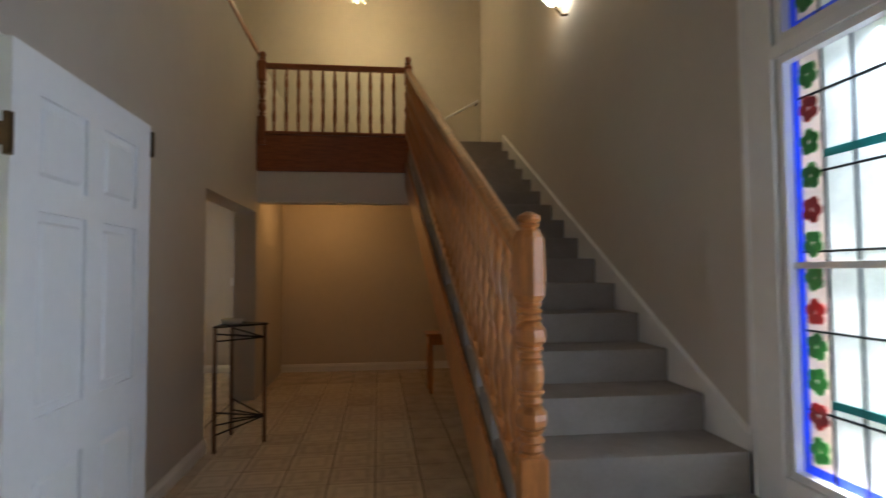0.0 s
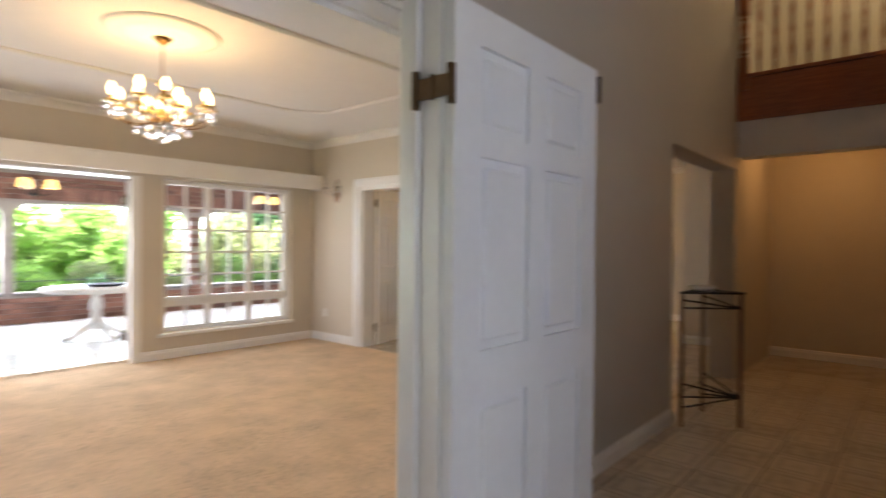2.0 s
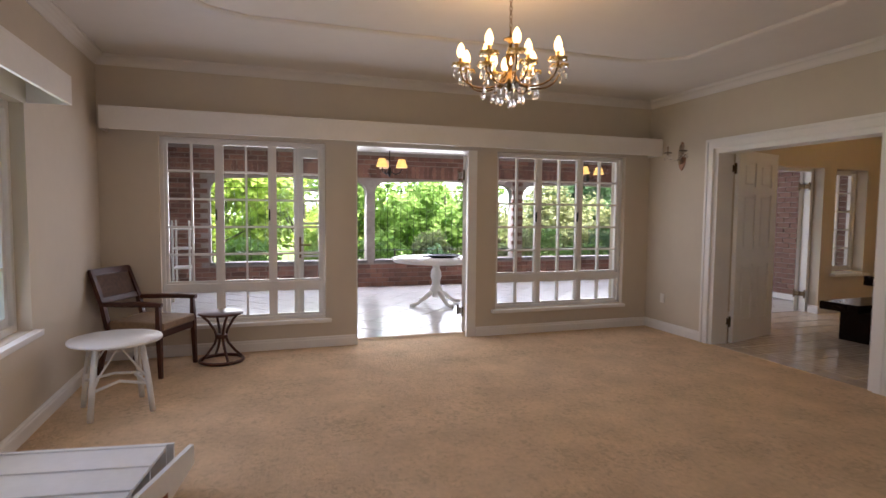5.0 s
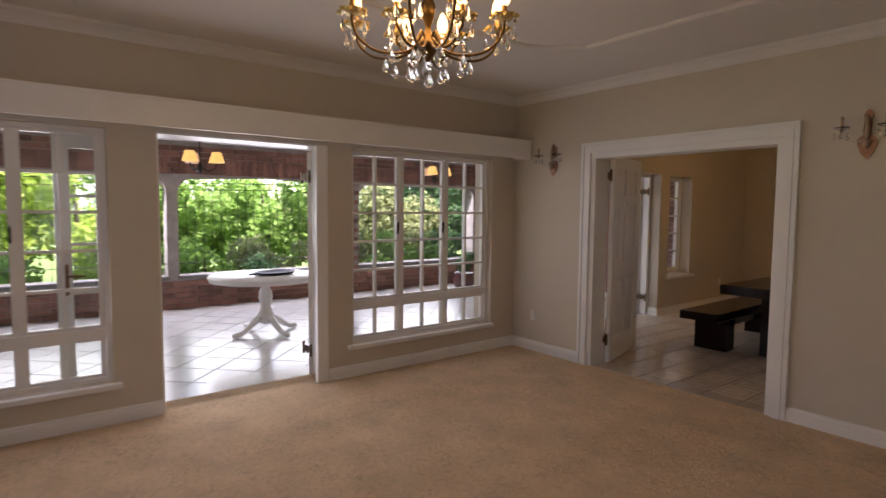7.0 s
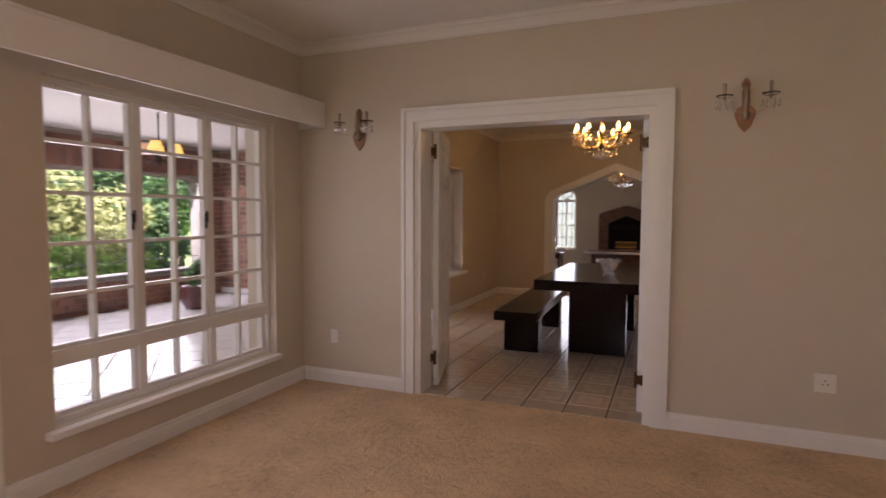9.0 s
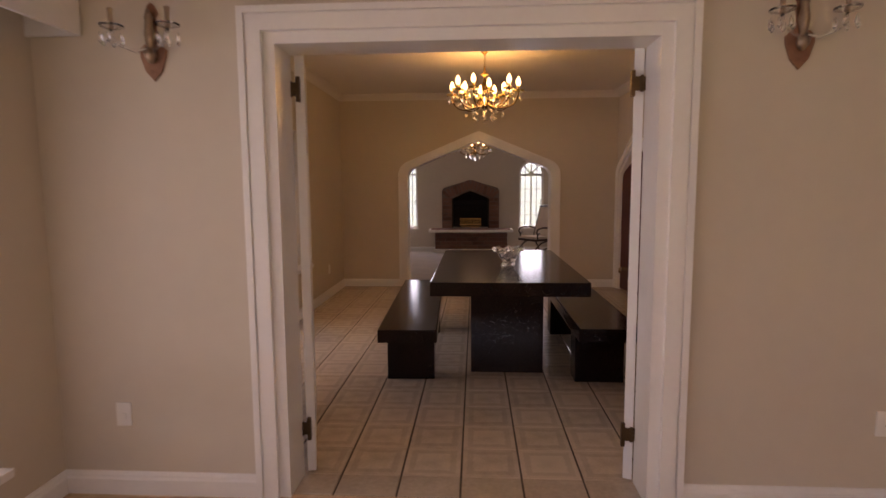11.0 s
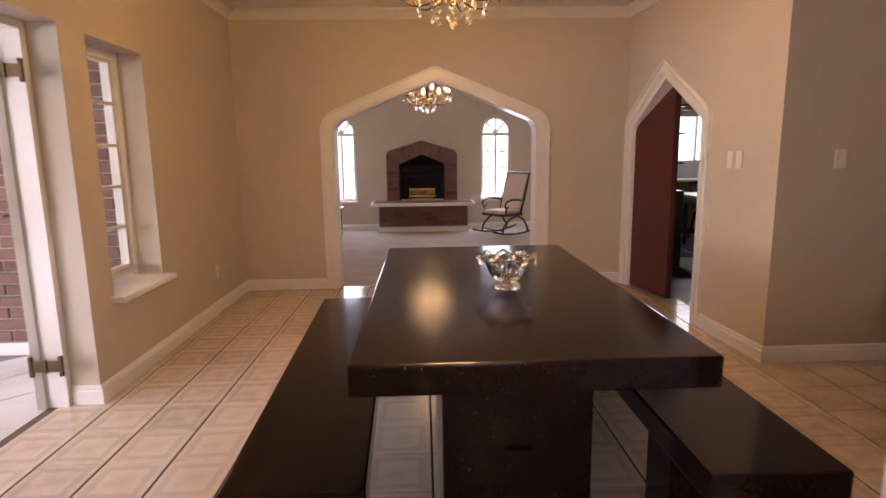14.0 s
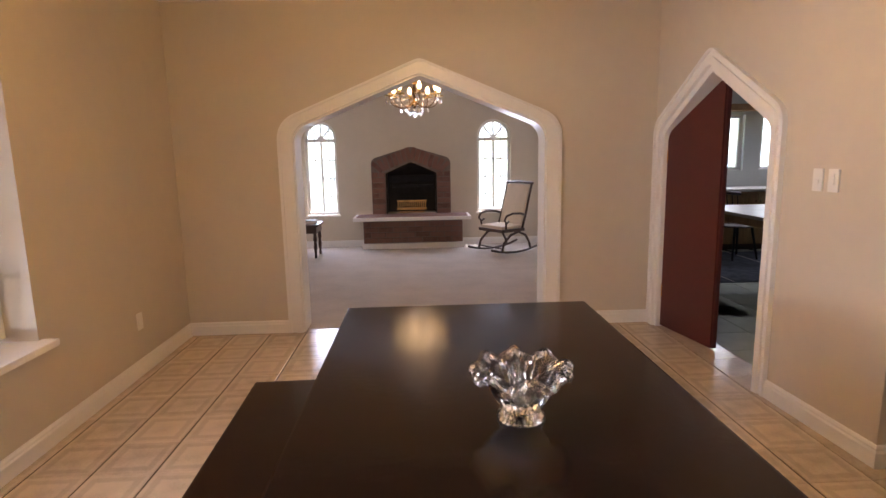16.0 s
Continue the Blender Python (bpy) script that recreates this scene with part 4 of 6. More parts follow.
def stained_window():
    w = tagged(thing("window_leaded", "leaded stained-glass window with a vine border", "window"), kind="structure")
    y0, y1 = 1.83, 2.90
    x = XS + 0.03
    cols = {"blue": (0.02, 0.06, 0.75), "green": (0.05, 0.32, 0.05), "red": (0.45, 0.02, 0.02), "teal": (0.02, 0.22, 0.22), "clear": (0.9, 0.92, 0.93), "pink": (0.75, 0.6, 0.55)}
    mats = {k: mat("stained_glass_" + k, c, 0.25, var=0.1, scale=12, bump=0.1, bscale=40, trans=0.6) for k, c in cols.items()}
    for k in mats:
        mats[k].node_tree.nodes["Principled BSDF"].inputs["Roughness"].default_value = 0.4
    lead = mat("lead_came", (0.05, 0.06, 0.07), 0.5, 0.5, var=0.1, bump=0.05)
    for z0, z1 in ((0.635, 2.245), (2.30, 3.0)):
        part("window_frame", slab(bmesh.new(), rect(y0, y1, z0, z1), [rect(y0 + 0.03, y1 - 0.03, z0 + 0.03, z1 - 0.03)], on_x, XS - 0.012, x + 0.05), M_WHITE, w)
        a0, a1, b0, b1 = y0 + 0.03, y1 - 0.03, z0 + 0.03, z1 - 0.03
        edge = 0.035
        def pane(u0, u1, v0, v1, c, name="pane"):
            p = part(name, B(x - 0.004, u0, v0, x + 0.004, u1, v1), mats[c], w)
            p.visible_shadow = False
        pane(a1 - edge, a1, b0, b1, "blue")
        pane(a0, a0 + edge, b0, b1, "blue")
        pane(a0 + edge, a1 - edge, b0, b0 + edge, "blue")
        pane(a1 - edge - 0.105, a1 - edge, b0 + edge, b1, "pink")
        pane(a0 + edge, a1 - edge - 0.105, b0 + edge, b1, "clear")
        bm = bmesh.new()
        for u in (a1 - edge - 0.11, a1 - edge - 0.24, a1 - edge - 0.40, a1 - edge - 0.56, a1 - edge - 0.72):
            box(bm, x - 0.009, u - 0.004, b0, x + 0.007, u + 0.004, b1)
        k = 0
        v = b0 + 0.24
        while v < b1:
            box(bm, x - 0.009, a0, v - 0.004, x + 0.007, a1 - edge, v + 0.004)
            v += 0.29
            k += 1
        part("lead_came", bm, lead, w, "dark lead cames")
        bm = bmesh.new()
        for v in ((b0 + 0.28), (b0 + 1.17)):
            if v < b1:
                box(bm, x - 0.010, a0, v - 0.014, x + 0.006, a1 - edge - 0.11, v + 0.014)
        part("teal_band", bm, mats["teal"], w, "teal glass band")
        v, k = b0 + 0.10, 0
        while v < b1 - 0.06:
            cc = "red" if k % 3 == 1 else "green"
            for q in range(5):
                ang = 2 * math.pi * q / 5 + k
                cy, cz = a1 - edge - 0.05 + 0.026 * math.cos(ang), v + 0.030 * math.sin(ang)
                p = part("petal" if cc == "red" else "leaf", lathe(bmesh.new(), [(0.022, -0.004 - 0.0004 * q), (0.023, 0.0), (0.018, 0.004)], 7, pose(x - 0.008, cy, cz, 0, 90, 0)), mats[cc], w)
                p.visible_shadow = False
            v += 0.125
            k += 1
    part("mullion", B(x - 0.02, y0 + 0.03, 1.423, x + 0.03, y1 - 0.03, 1.448), M_WHITE, w)
    bm = bmesh.new()
    box(bm, XS - 0.022, y1 + 0.02, 0.0, XS - 0.001, y1 + 0.20, 5.0, 0.006)
    box(bm, XS - 0.03, y1 + 0.17, 0.0, XS - 0.023, y1 + 0.20, 5.0, 0.003)
    part("jamb", bm, M_WHITE, w, "white painted timber post")
    part("transom", B(XS - 0.022, y0, 2.247, XS - 0.002, y1 + 0.019, 2.298, 0.006), M_WHITE, w)
    part("window_board", B(XS - 0.022, y0, 0.48, XS - 0.002, y1 + 0.019, 0.632, 0.006), M_WHITE, w)


stained_window()


# ---------- dining furniture ----------
def slab_table(name, label, category, x0, y0, x1, y1, top, thick, legs, group="", rz=0):
    """Heavy plank table or bench: a thick top on two block legs."""
    t = thing(name, label, category, group, x=(x0 + x1) / 2, y=(y0 + y1) / 2, rz=rz)
    hx, hy = (x1 - x0) / 2, (y1 - y0) / 2
    part("tabletop" if category == "table" else "seat", B(-hx, -hy, top - thick, hx, hy, top, 0.008), M_DARK, t)
    for a0, a1, b0, b1 in legs:
        part("leg", B(a0, b0, 0, a1, b1, top - thick - 0.001, 0.006), M_DARK, t)
    part("stretcher", B(-0.05, -hy + 0.3, 0.22, 0.05, hy - 0.3, 0.30, 0.005), M_DARK, t)
    return t


slab_table("dining_table", "long black-brown plank dining table with block legs on the tiles", "table", -4.470, 7.495, -3.347, 9.588, 0.755, 0.10, [(-0.275, 0.275, -0.72, -0.60), (-0.275, 0.275, 0.60, 0.72)])
BLEGS = [(-0.175, 0.175, -0.77, -0.57), (-0.175, 0.175, 0.57, 0.77)]
slab_table("bench", "black-brown plank bench with block legs beside the dining table", "bench", -4.858, 7.350, -4.448, 9.485, 0.448, 0.09, BLEGS, "benches at the dining table", 1.9)
slab_table("bench", "black-brown plank bench with block legs beside the dining table", "bench", -3.455, 7.330, -3.045, 9.465, 0.47, 0.09, BLEGS, "benches at the dining table")


# ---------- chandeliers and wall lamps ----------
DROP = [(0.001, 0.0), (0.007, 0.006), (0.010, 0.014), (0.008, 0.026), (0.004, 0.038), (0.001, 0.046)]
BEAD = [(0.001, 0), (0.006, 0.004), (0.008, 0.009), (0.006, 0.014), (0.001, 0.018)]


def chandelier(name, x, y, top, scale, arms, label, drop=0.0):
    """Bronze chandelier: central turned stem, S-curved arms with candle bulbs on crystal saucers, and hanging drops."""
    c = thing(name, label, "chandelier", x=x, y=y, z=top - drop)
    s = scale
    part("canopy", lathe(bmesh.new(), [(0.06, 0), (0.058, -0.012), (0.03, -0.035), (0.012, -0.05), (0.006, -0.06)][::-1], 20, Matrix.Translation((0, 0, drop))), M_GILT, c, "", True)
    chain = bmesh.new()
    zc = drop - 0.06
    k = 0
    while zc > -0.17:
        m = Matrix.Translation((0, 0, zc)) @ Matrix.Rotation(radians(90 * (k % 2)), 4, "Z")
        tube(chain, [m @ Vector((0.009 * math.cos(a), 0, 0.015 * math.sin(a))) for a in [2 * math.pi * q / 8 for q in range(8)]], 0.0022, 5, True)
        zc -= 0.024
        k += 1
    part("chain", chain, M_GILT, c)
    part("stem", lathe(bmesh.new(), [(0.004, -0.60 * s), (0.016, -0.585 * s), (0.030, -0.56 * s), (0.040, -0.53 * s), (0.030, -0.50 * s), (0.014, -0.475 * s), (0.012, -0.44 * s), (0.024, -0.40 * s), (0.030, -0.36 * s), (0.016, -0.31 * s), (0.010, -0.28 * s), (0.018, -0.26 * s), (0.040, -0.25 * s), (0.045, -0.245 * s), (0.018, -0.23 * s), (0.008, -0.19), (0.005, -0.16)], 16), M_GILT, c, "turned bronze stem", True)
    R = 0.34 * s
    arm_me = {}
    drop_me = mesh_of("drop", lathe(bmesh.new(), [(r * 1.0, z * 1.15) for r, z in DROP], 7), M_CRYSTAL)
    gold_me = mesh_of("bead", lathe(bmesh.new(), BEAD, 6), M_SAUCER)
    bead_me = mesh_of("bead", lathe(bmesh.new(), BEAD, 6), M_CRYSTAL)
    rng = random.Random(len(name) * 7 + arms)
    for i in range(arms):
        tier = 0 if arms <= 8 or i % 3 else 1
        ang = 2 * math.pi * i / arms + 0.2
        r1 = R if tier == 0 else R * 0.58
        zb, zt = (-0.575 * s, -0.43 * s) if tier == 0 else (-0.545 * s, -0.45 * s)
        ca, sa = math.cos(ang), math.sin(ang)
        prof = [(0.02, -0.50 * s), (r1 * 0.22, -0.47 * s if tier else -0.55 * s), (r1 * 0.45, zb), (r1 * 0.72, zb + 0.005), (r1 * 0.92, zb + 0.05 * s), (r1, zt - 0.03 * s), (r1, zt)]
        pts = []
        for q in range(len(prof) - 1):
            p0, p1, p2, p3 = prof[max(0, q - 1)], prof[q], prof[q + 1], prof[min(len(prof) - 1, q + 2)]
            for f in (0, 0.33, 0.66):
                def cr(a, b, d, e):
                    return 0.5 * (2 * b + (d - a) * f + (2 * a - 5 * b + 4 * d - e) * f * f + (3 * b - a - 3 * d + e) * f ** 3)
                pts.append((cr(p0[0], p1[0], p2[0], p3[0]), cr(p0[1], p1[1], p2[1], p3[1])))
        pts.append(prof[-1])
        arm = part("arm", tube(bmesh.new(), [(ca * r, sa * r, z) for r, z in pts], 0.0065 * s, 6), M_GILT, c, "curved bronze arm", True)
        base = Matrix.Translation((ca * r1, sa * r1, zt))
        part("saucer", lathe(bmesh.new(), [(0.012, -0.004), (0.030, 0.0), (0.046, 0.010), (0.050, 0.016), (0.044, 0.012), (0.028, 0.006), (0.012, 0.004)], 12, base), M_SAUCER, arm, "gold-toned cut-glass saucer")
        part("candle", lathe(bmesh.new(), [(0.011, 0.0), (0.0115, 0.004), (0.0105, 0.045), (0.011, 0.05)], 10, base), M_BRASS, arm)
        part("bulb", lathe(bmesh.new(), [(0.010, 0.048), (0.020, 0.062), (0.0245, 0.082), (0.021, 0.106), (0.011, 0.128), (0.002, 0.138)], 10, base), M_BULB, arm, "glowing candle bulb", True)
        for q in range(9):
            a2 = 2 * math.pi * q / 9
            o = new("bead", gold_me)
            o.parent = arm
            o.location = (ca * r1 + 0.050 * math.cos(a2), sa * r1 + 0.050 * math.sin(a2), zt - 0.004 + 0.006 * (q % 2))
        for q in range(3):
            a2 = 2 * math.pi * q / 3 + rng.random()
            o = new("bead", bead_me)
            o.parent = arm
            o.location = (ca * r1 + 0.044 * math.cos(a2), sa * r1 + 0.044 * math.sin(a2), zt - 0.016)
            o = new("drop", drop_me)
            o.parent = arm
            o.location = (ca * r1 + 0.044 * math.cos(a2), sa * r1 + 0.044 * math.sin(a2), zt - 0.076 - 0.01 * rng.random())
            o.rotation_euler = (0.06 * rng.random(), 0.06 * rng.random(), a2)
    big = mesh_of("drop", lathe(bmesh.new(), [(r * 1.45, z * 1.15) for r, z in DROP], 8), M_CRYSTAL)
    for ring, rr, zz in ((10, 0.19 * s, -0.66 * s), (6, 0.09 * s, -0.70 * s), (1, 0.0, -0.735 * s)):
        for q in range(ring):
            a2 = 2 * math.pi * q / ring + 0.3
            o = new("drop", big)
            o.parent = c
            o.location = (rr * math.cos(a2), rr * math.sin(a2), zz + 0.02 * rng.random())
            st = new("bead", bead_me)
            st.parent = c
            st.location = (rr * math.cos(a2), rr * math.sin(a2), o.location.z + 0.062)
            st2 = new("bead", bead_me)
            st2.parent = c
            st2.location = (rr * math.cos(a2), rr * math.sin(a2), o.location.z + 0.082)
    return c


chandelier("chandelier", -3.42, 2.88, CEIL - 0.03, 0.86, 12, "bronze crystal chandelier with twelve glowing candle bulbs", 0.10)
chandelier("chandelier", -4.06, 9.15, CEIL, 0.98, 12, "bronze crystal chandelier with glowing candle bulbs over the dining table")
chandelier("chandelier", -4.155, 13.6, CEIL, 0.84, 8, "small bronze crystal chandelier with glowing candle bulbs", 0.25)


M_PEWTER = mat("dull_gilt_metal", (0.34, 0.26, 0.19), 0.35, 0.85, var=0.15, scale=20, bump=0.04)


def sconce(x, y, z, rz):
    """Copper-gold wall bracket with two unlit candle arms and glass saucers; its back lies at y = 0 and it faces -y."""
    s = thing("wall_sconce", "unlit coppery wall sconce with two candle arms and glass saucers", "wall lamp", "living room sconces", x, y, z, rz)
    plate = [(0, -0.16), (0.035, -0.12), (0.055, -0.06), (0.058, -0.03), (0.04, -0.012), (0.02, 0.0), (0.016, 0.03), (0.022, 0.08), (0.016, 0.10), (0.026, 0.125), (0.012, 0.155), (0, 0.165)]
    out = plate + [(-u, v) for u, v in plate[-2:0:-1]]
    cop = mat("copper_gold_metal", (0.30, 0.16, 0.10), 0.4, 0.7, var=0.15, scale=20, bump=0.05)
    part("back_plate", slab(bmesh.new(), out, [], on_y, -0.012, 0.0), cop, s, "shaped coppery back plate")
    part("body", lathe(bmesh.new(), [(0.008, -0.09), (0.022, -0.07), (0.026, -0.05), (0.014, -0.03), (0.018, 0.0), (0.022, 0.03), (0.014, 0.08), (0.018, 0.10), (0.006, 0.13)], 12, Matrix.Translation((0, -0.03, 0))), M_PEWTER, s, "turned brass body", True)
    for d in (-1, 1):
        a = part("arm", tube(bmesh.new(), [(0, -0.04, -0.03), (0.04 * d, -0.07, -0.05), (0.09 * d, -0.10, -0.03), (0.12 * d, -0.10, 0.0), (0.12 * d, -0.10, 0.03)], 0.006, 6), M_CRYSTAL, s, "curved glass arm", True)
        m = Matrix.Translation((0.12 * d, -0.10, 0.03))
        part("saucer", lathe(bmesh.new(), [(0.012, 0), (0.045, 0.012), (0.048, 0.02), (0.040, 0.016), (0.012, 0.006)], 12, m), M_CRYSTAL, a, "glass saucer")
        part("candle", lathe(bmesh.new(), [(0.011, 0), (0.012, 0.01), (0.010, 0.02), (0.010, 0.07), (0.012, 0.085), (0.006, 0.09)], 10, m), M_PEWTER, a)
        for q in range(6):
            o = part("drop", lathe(bmesh.new(), DROP, 6, Matrix.Translation((0.12 * d + 0.042 * math.cos(q), -0.10 + 0.042 * math.sin(q), -0.03))), M_CRYSTAL, a)
    return s


sconce(-5.524, YD, 2.037, 0)
sconce(-2.854, YD, 2.037, 0)


def plate(x, y, z, rz, w, h, rockers, label, holes=False):
    s = thing("wall_socket" if holes else "light_switch", label, "socket" if holes else "switch", "", x, y, z, rz)
    part("plate", B(-w / 2, -0.009, -h / 2, w / 2, 0.0, h / 2, 0.003), M_PLASTIC, s)
    if holes:
        bm = bmesh.new()
        for u, v in ((0.0, 0.014), (-0.013, -0.008), (0.013, -0.008)):
            lathe(bm, [(0.0045, 0), (0.0045, 0.002)], 8, pose(u, -0.009, v, 90))
        part("socket_hole", bm, M_BLACK, s)
        part("rocker", B(0.024, -0.013, 0.01, 0.036, -0.009, 0.032, 0.001), M_PLASTIC, s)
    for k in range(rockers):
        part("rocker", B(-0.012, -0.014, -0.02 + 0.03 * k, 0.012, -0.009, 0.004 + 0.03 * k, 0.002), M_PLASTIC, s)
    return s


plate(-2.388, YD, 0.40, 0, 0.11, 0.11, 0, "white three-pin wall socket above the skirting", True)
plate(-5.768, YD, 0.385, 0, 0.07, 0.11, 1, "white wall plate above the skirting")
plate(xk(9.808), 9.808, 1.295, -90, 0.07, 0.115, 1, "white light switch on the dining room wall")
plate(xk(9.705), 9.705, 1.295, -90, 0.07, 0.115, 2, "white double light switch on the dining room wall")
plate(-1.676, YP, 1.30, 0, 0.07, 0.115, 1, "white light switch on the return wall")
plate(XW, 10.816, 0.367, 90, 0.07, 0.115, 1, "white wall plate above the skirting")


# ---------- living room things ----------
M_CHERRY = grain(mat("red_brown_polished_wood", (0.075, 0.022, 0.012), 0.28, var=0.14, scale=6, bump=0.03, bscale=80), 0.3, 9, (6, 6, 1))
M_CANE_DARK = mat("dark_woven_cane", (0.10, 0.055, 0.035), 0.7, var=0.2, scale=40, bump=0.5, bscale=140)


def armchair(x, y, rz):
    c = thing("armchair", "dark wooden armchair with cane back and tan cushion seat", "armchair", "", x, y, 0, rz)
    for sx in (-1, 1):
        part("front_leg", tube(bmesh.new(), [(0.255 * sx, 0.25, 0), (0.25 * sx, 0.24, 0.40), (0.25 * sx, 0.235, 0.60)], [0.020, 0.028, 0.022], 4), M_CHERRY, c)
        part("back_leg", tube(bmesh.new(), [(0.23 * sx, -0.32, 0), (0.23 * sx, -0.22, 0.38), (0.23 * sx, -0.27, 0.60), (0.225 * sx, -0.37, 0.865)], [0.022, 0.028, 0.028, 0.024], 4), M_CHERRY, c)
        part("armrest", tube(bmesh.new(), [(0.25 * sx, 0.27, 0.605), (0.26 * sx, 0.1, 0.61), (0.25 * sx, -0.10, 0.60), (0.235 * sx, -0.27, 0.595)], [0.02, 0.025, 0.022, 0.02], 6), M_CHERRY, c)
        part("side_rail", B(0.225 * sx - 0.012, -0.22, 0.33, 0.225 * sx + 0.012, 0.235, 0.385, 0.004), M_CHERRY, c)
    part("front_rail", B(-0.235, 0.225, 0.33, 0.235, 0.25, 0.385, 0.004), M_CHERRY, c)
    part("seat", B(-0.235, -0.22, 0.388, 0.235, 0.27, 0.455, 0.025, 3), M_CANE, c, "tan padded seat")
    part("top_rail", turned(B(-0.24, -0.014, -0.03, 0.24, 0.014, 0.03, 0.006), pose(0, -0.366, 0.85, 18)), M_CHERRY, c)
    part("lower_rail", turned(B(-0.23, -0.012, -0.025, 0.23, 0.012, 0.025, 0.006), pose(0, -0.28, 0.62, 18)), M_CHERRY, c)
    part("backrest", turned(B(-0.22, -0.004, -0.12, 0.22, 0.004, 0.12), pose(0, -0.323, 0.735, 18)), M_CANE_DARK, c, "dark woven cane back panel")
    return c


armchair(-5.67, 0.57, -25)


def rattan_table(x, y):
    t = thing("rattan_table", "small round white-painted rattan side table on the carpet", "table", "", x, y, 0, 20)
    part("tabletop", lathe(bmesh.new(), [(0.27, 0.475), (0.285, 0.48), (0.29, 0.49), (0.285, 0.502), (0.0, 0.504)], 40), M_SHELF, t, "round white top", True)
    for k in range(4):
        a = radians(45 + 90 * k)
        ca, sa = math.cos(a), math.sin(a)
        part("leg", tube(bmesh.new(), [(0.26 * ca, 0.26 * sa, 0), (0.235 * ca, 0.235 * sa, 0.20), (0.19 * ca, 0.19 * sa, 0.475)], [0.018, 0.020, 0.018], 8), M_SHELF, t, "", True)
        b = radians(45 + 90 * (k + 1))
        cb, sb = math.cos(b), math.sin(b)
        m = Vector(((ca + cb) / 2, (sa + sb) / 2, 0))
        part("brace", tube(bmesh.new(), [(0.235 * ca, 0.235 * sa, 0.22), (m.x * 0.20, m.y * 0.20, 0.47), (0.235 * cb, 0.235 * sb, 0.22)], 0.009, 6), M_SHELF, t, "", True)
        part("stretcher", tube(bmesh.new(), [(0.24 * ca, 0.24 * sa, 0.19), (m.x * 0.16, m.y * 0.16, 0.225), (0.24 * cb, 0.24 * sb, 0.19)], 0.010, 6), M_SHELF, t, "", True)
    return t


rattan_table(-4.65, 0.52)


def hoop_table(x, y):
    t = thing("side_table", "small round dark bentwood side table with ring base", "table", "", x, y)
    part("tabletop", lathe(bmesh.new(), [(0.17, 0.435), (0.19, 0.44), (0.195, 0.45), (0.19, 0.458), (0.0, 0.46)], 32), M_CHERRY, t, "", True)
    part("base_ring", tube(bmesh.new(), [(0.185 * math.cos(2 * math.pi * k / 28), 0.185 * math.sin(2 * math.pi * k / 28), 0.018) for k in range(28)], 0.016, 8, True), M_CHERRY, t, "", True)
    for k in range(4):
        a = radians(20 + 90 * k)
        part("leg", tube(bmesh.new(), [(r * math.cos(a), r * math.sin(a), z) for r, z in ((0.178, 0.03), (0.12, 0.09), (0.06, 0.17), (0.04, 0.235), (0.06, 0.30), (0.11, 0.38), (0.165, 0.435))], 0.012, 6), M_CHERRY, t, "", True)
    part("collar", lathe(bmesh.new(), [(0.05, 0.215), (0.056, 0.225), (0.056, 0.245), (0.05, 0.255)], 16), M_CHERRY, t)
    return t


hoop_table(-5.76, 1.13)


def shelf_unit():
    """A cabinet carcass lying on its back: white boards above, a bare brown side and a taller end board."""
    t = thing("shelf_unit", "white melamine shelf unit lying on its back on the carpet", "shelf unit", "", -2.585, 0.94, 0, -9)
    L, W = 0.80, 0.72
    part("end_board", turned(slab(bmesh.new(), [(-0.64, 0.17), (-0.64, 0.262), (0.0, 0.27), (0.0, 0.02)], [], on_y, 0.0, 0.022), pose(0, 0, 0, 0, 0, -8)), M_SHELF, t, "white end board with worn dark edge")
    part("corner_post", B(-0.025, -0.025, 0.0, 0.012, -0.001, 0.255, 0.002), M_CHAIRW, t, "dark chipped edge strip")
    part("side_board", B(-0.03, -L, 0.09, -0.012, -0.027, 0.235, 0.001), M_BOARD, t, "bare red-brown board")
    part("bottom_strip", B(-0.03, -L, 0.075, -0.008, -0.027, 0.0895, 0.001), M_SHELF, t)
    part("far_board", B(-W, -L, 0.06, -W + 0.018, -0.002, 0.24, 0.001), M_SHELF, t)
    for k in range(3):
        x1 = -0.034 - k * (W - 0.06) / 3
        x0 = x1 - (W - 0.06) / 3 + 0.006
        part("panel", B(x0, -L, 0.222, x1, -0.03, 0.238, 0.001), M_SHELF, t)
        part("divider", B(x0 - 0.004, -L, 0.10, x0 + 0.008, -0.03, 0.246, 0.001), M_SHELF, t)
    for k in range(3):
        part("runner", B(-0.16 - 0.2 * k, 0.045, 0.13, -0.11 - 0.2 * k, 0.075, 0.165, 0.003), M_BOARD, t, "small wooden fixing block")
    part("foot", B(-W + 0.01, -0.2, 0.0, -W + 0.06, -0.15, 0.06), M_BOARD, t)
    part("foot", B(-W + 0.01, -L + 0.05, 0.0, -W + 0.06, -L + 0.1, 0.06), M_BOARD, t)
    return t


shelf_unit()


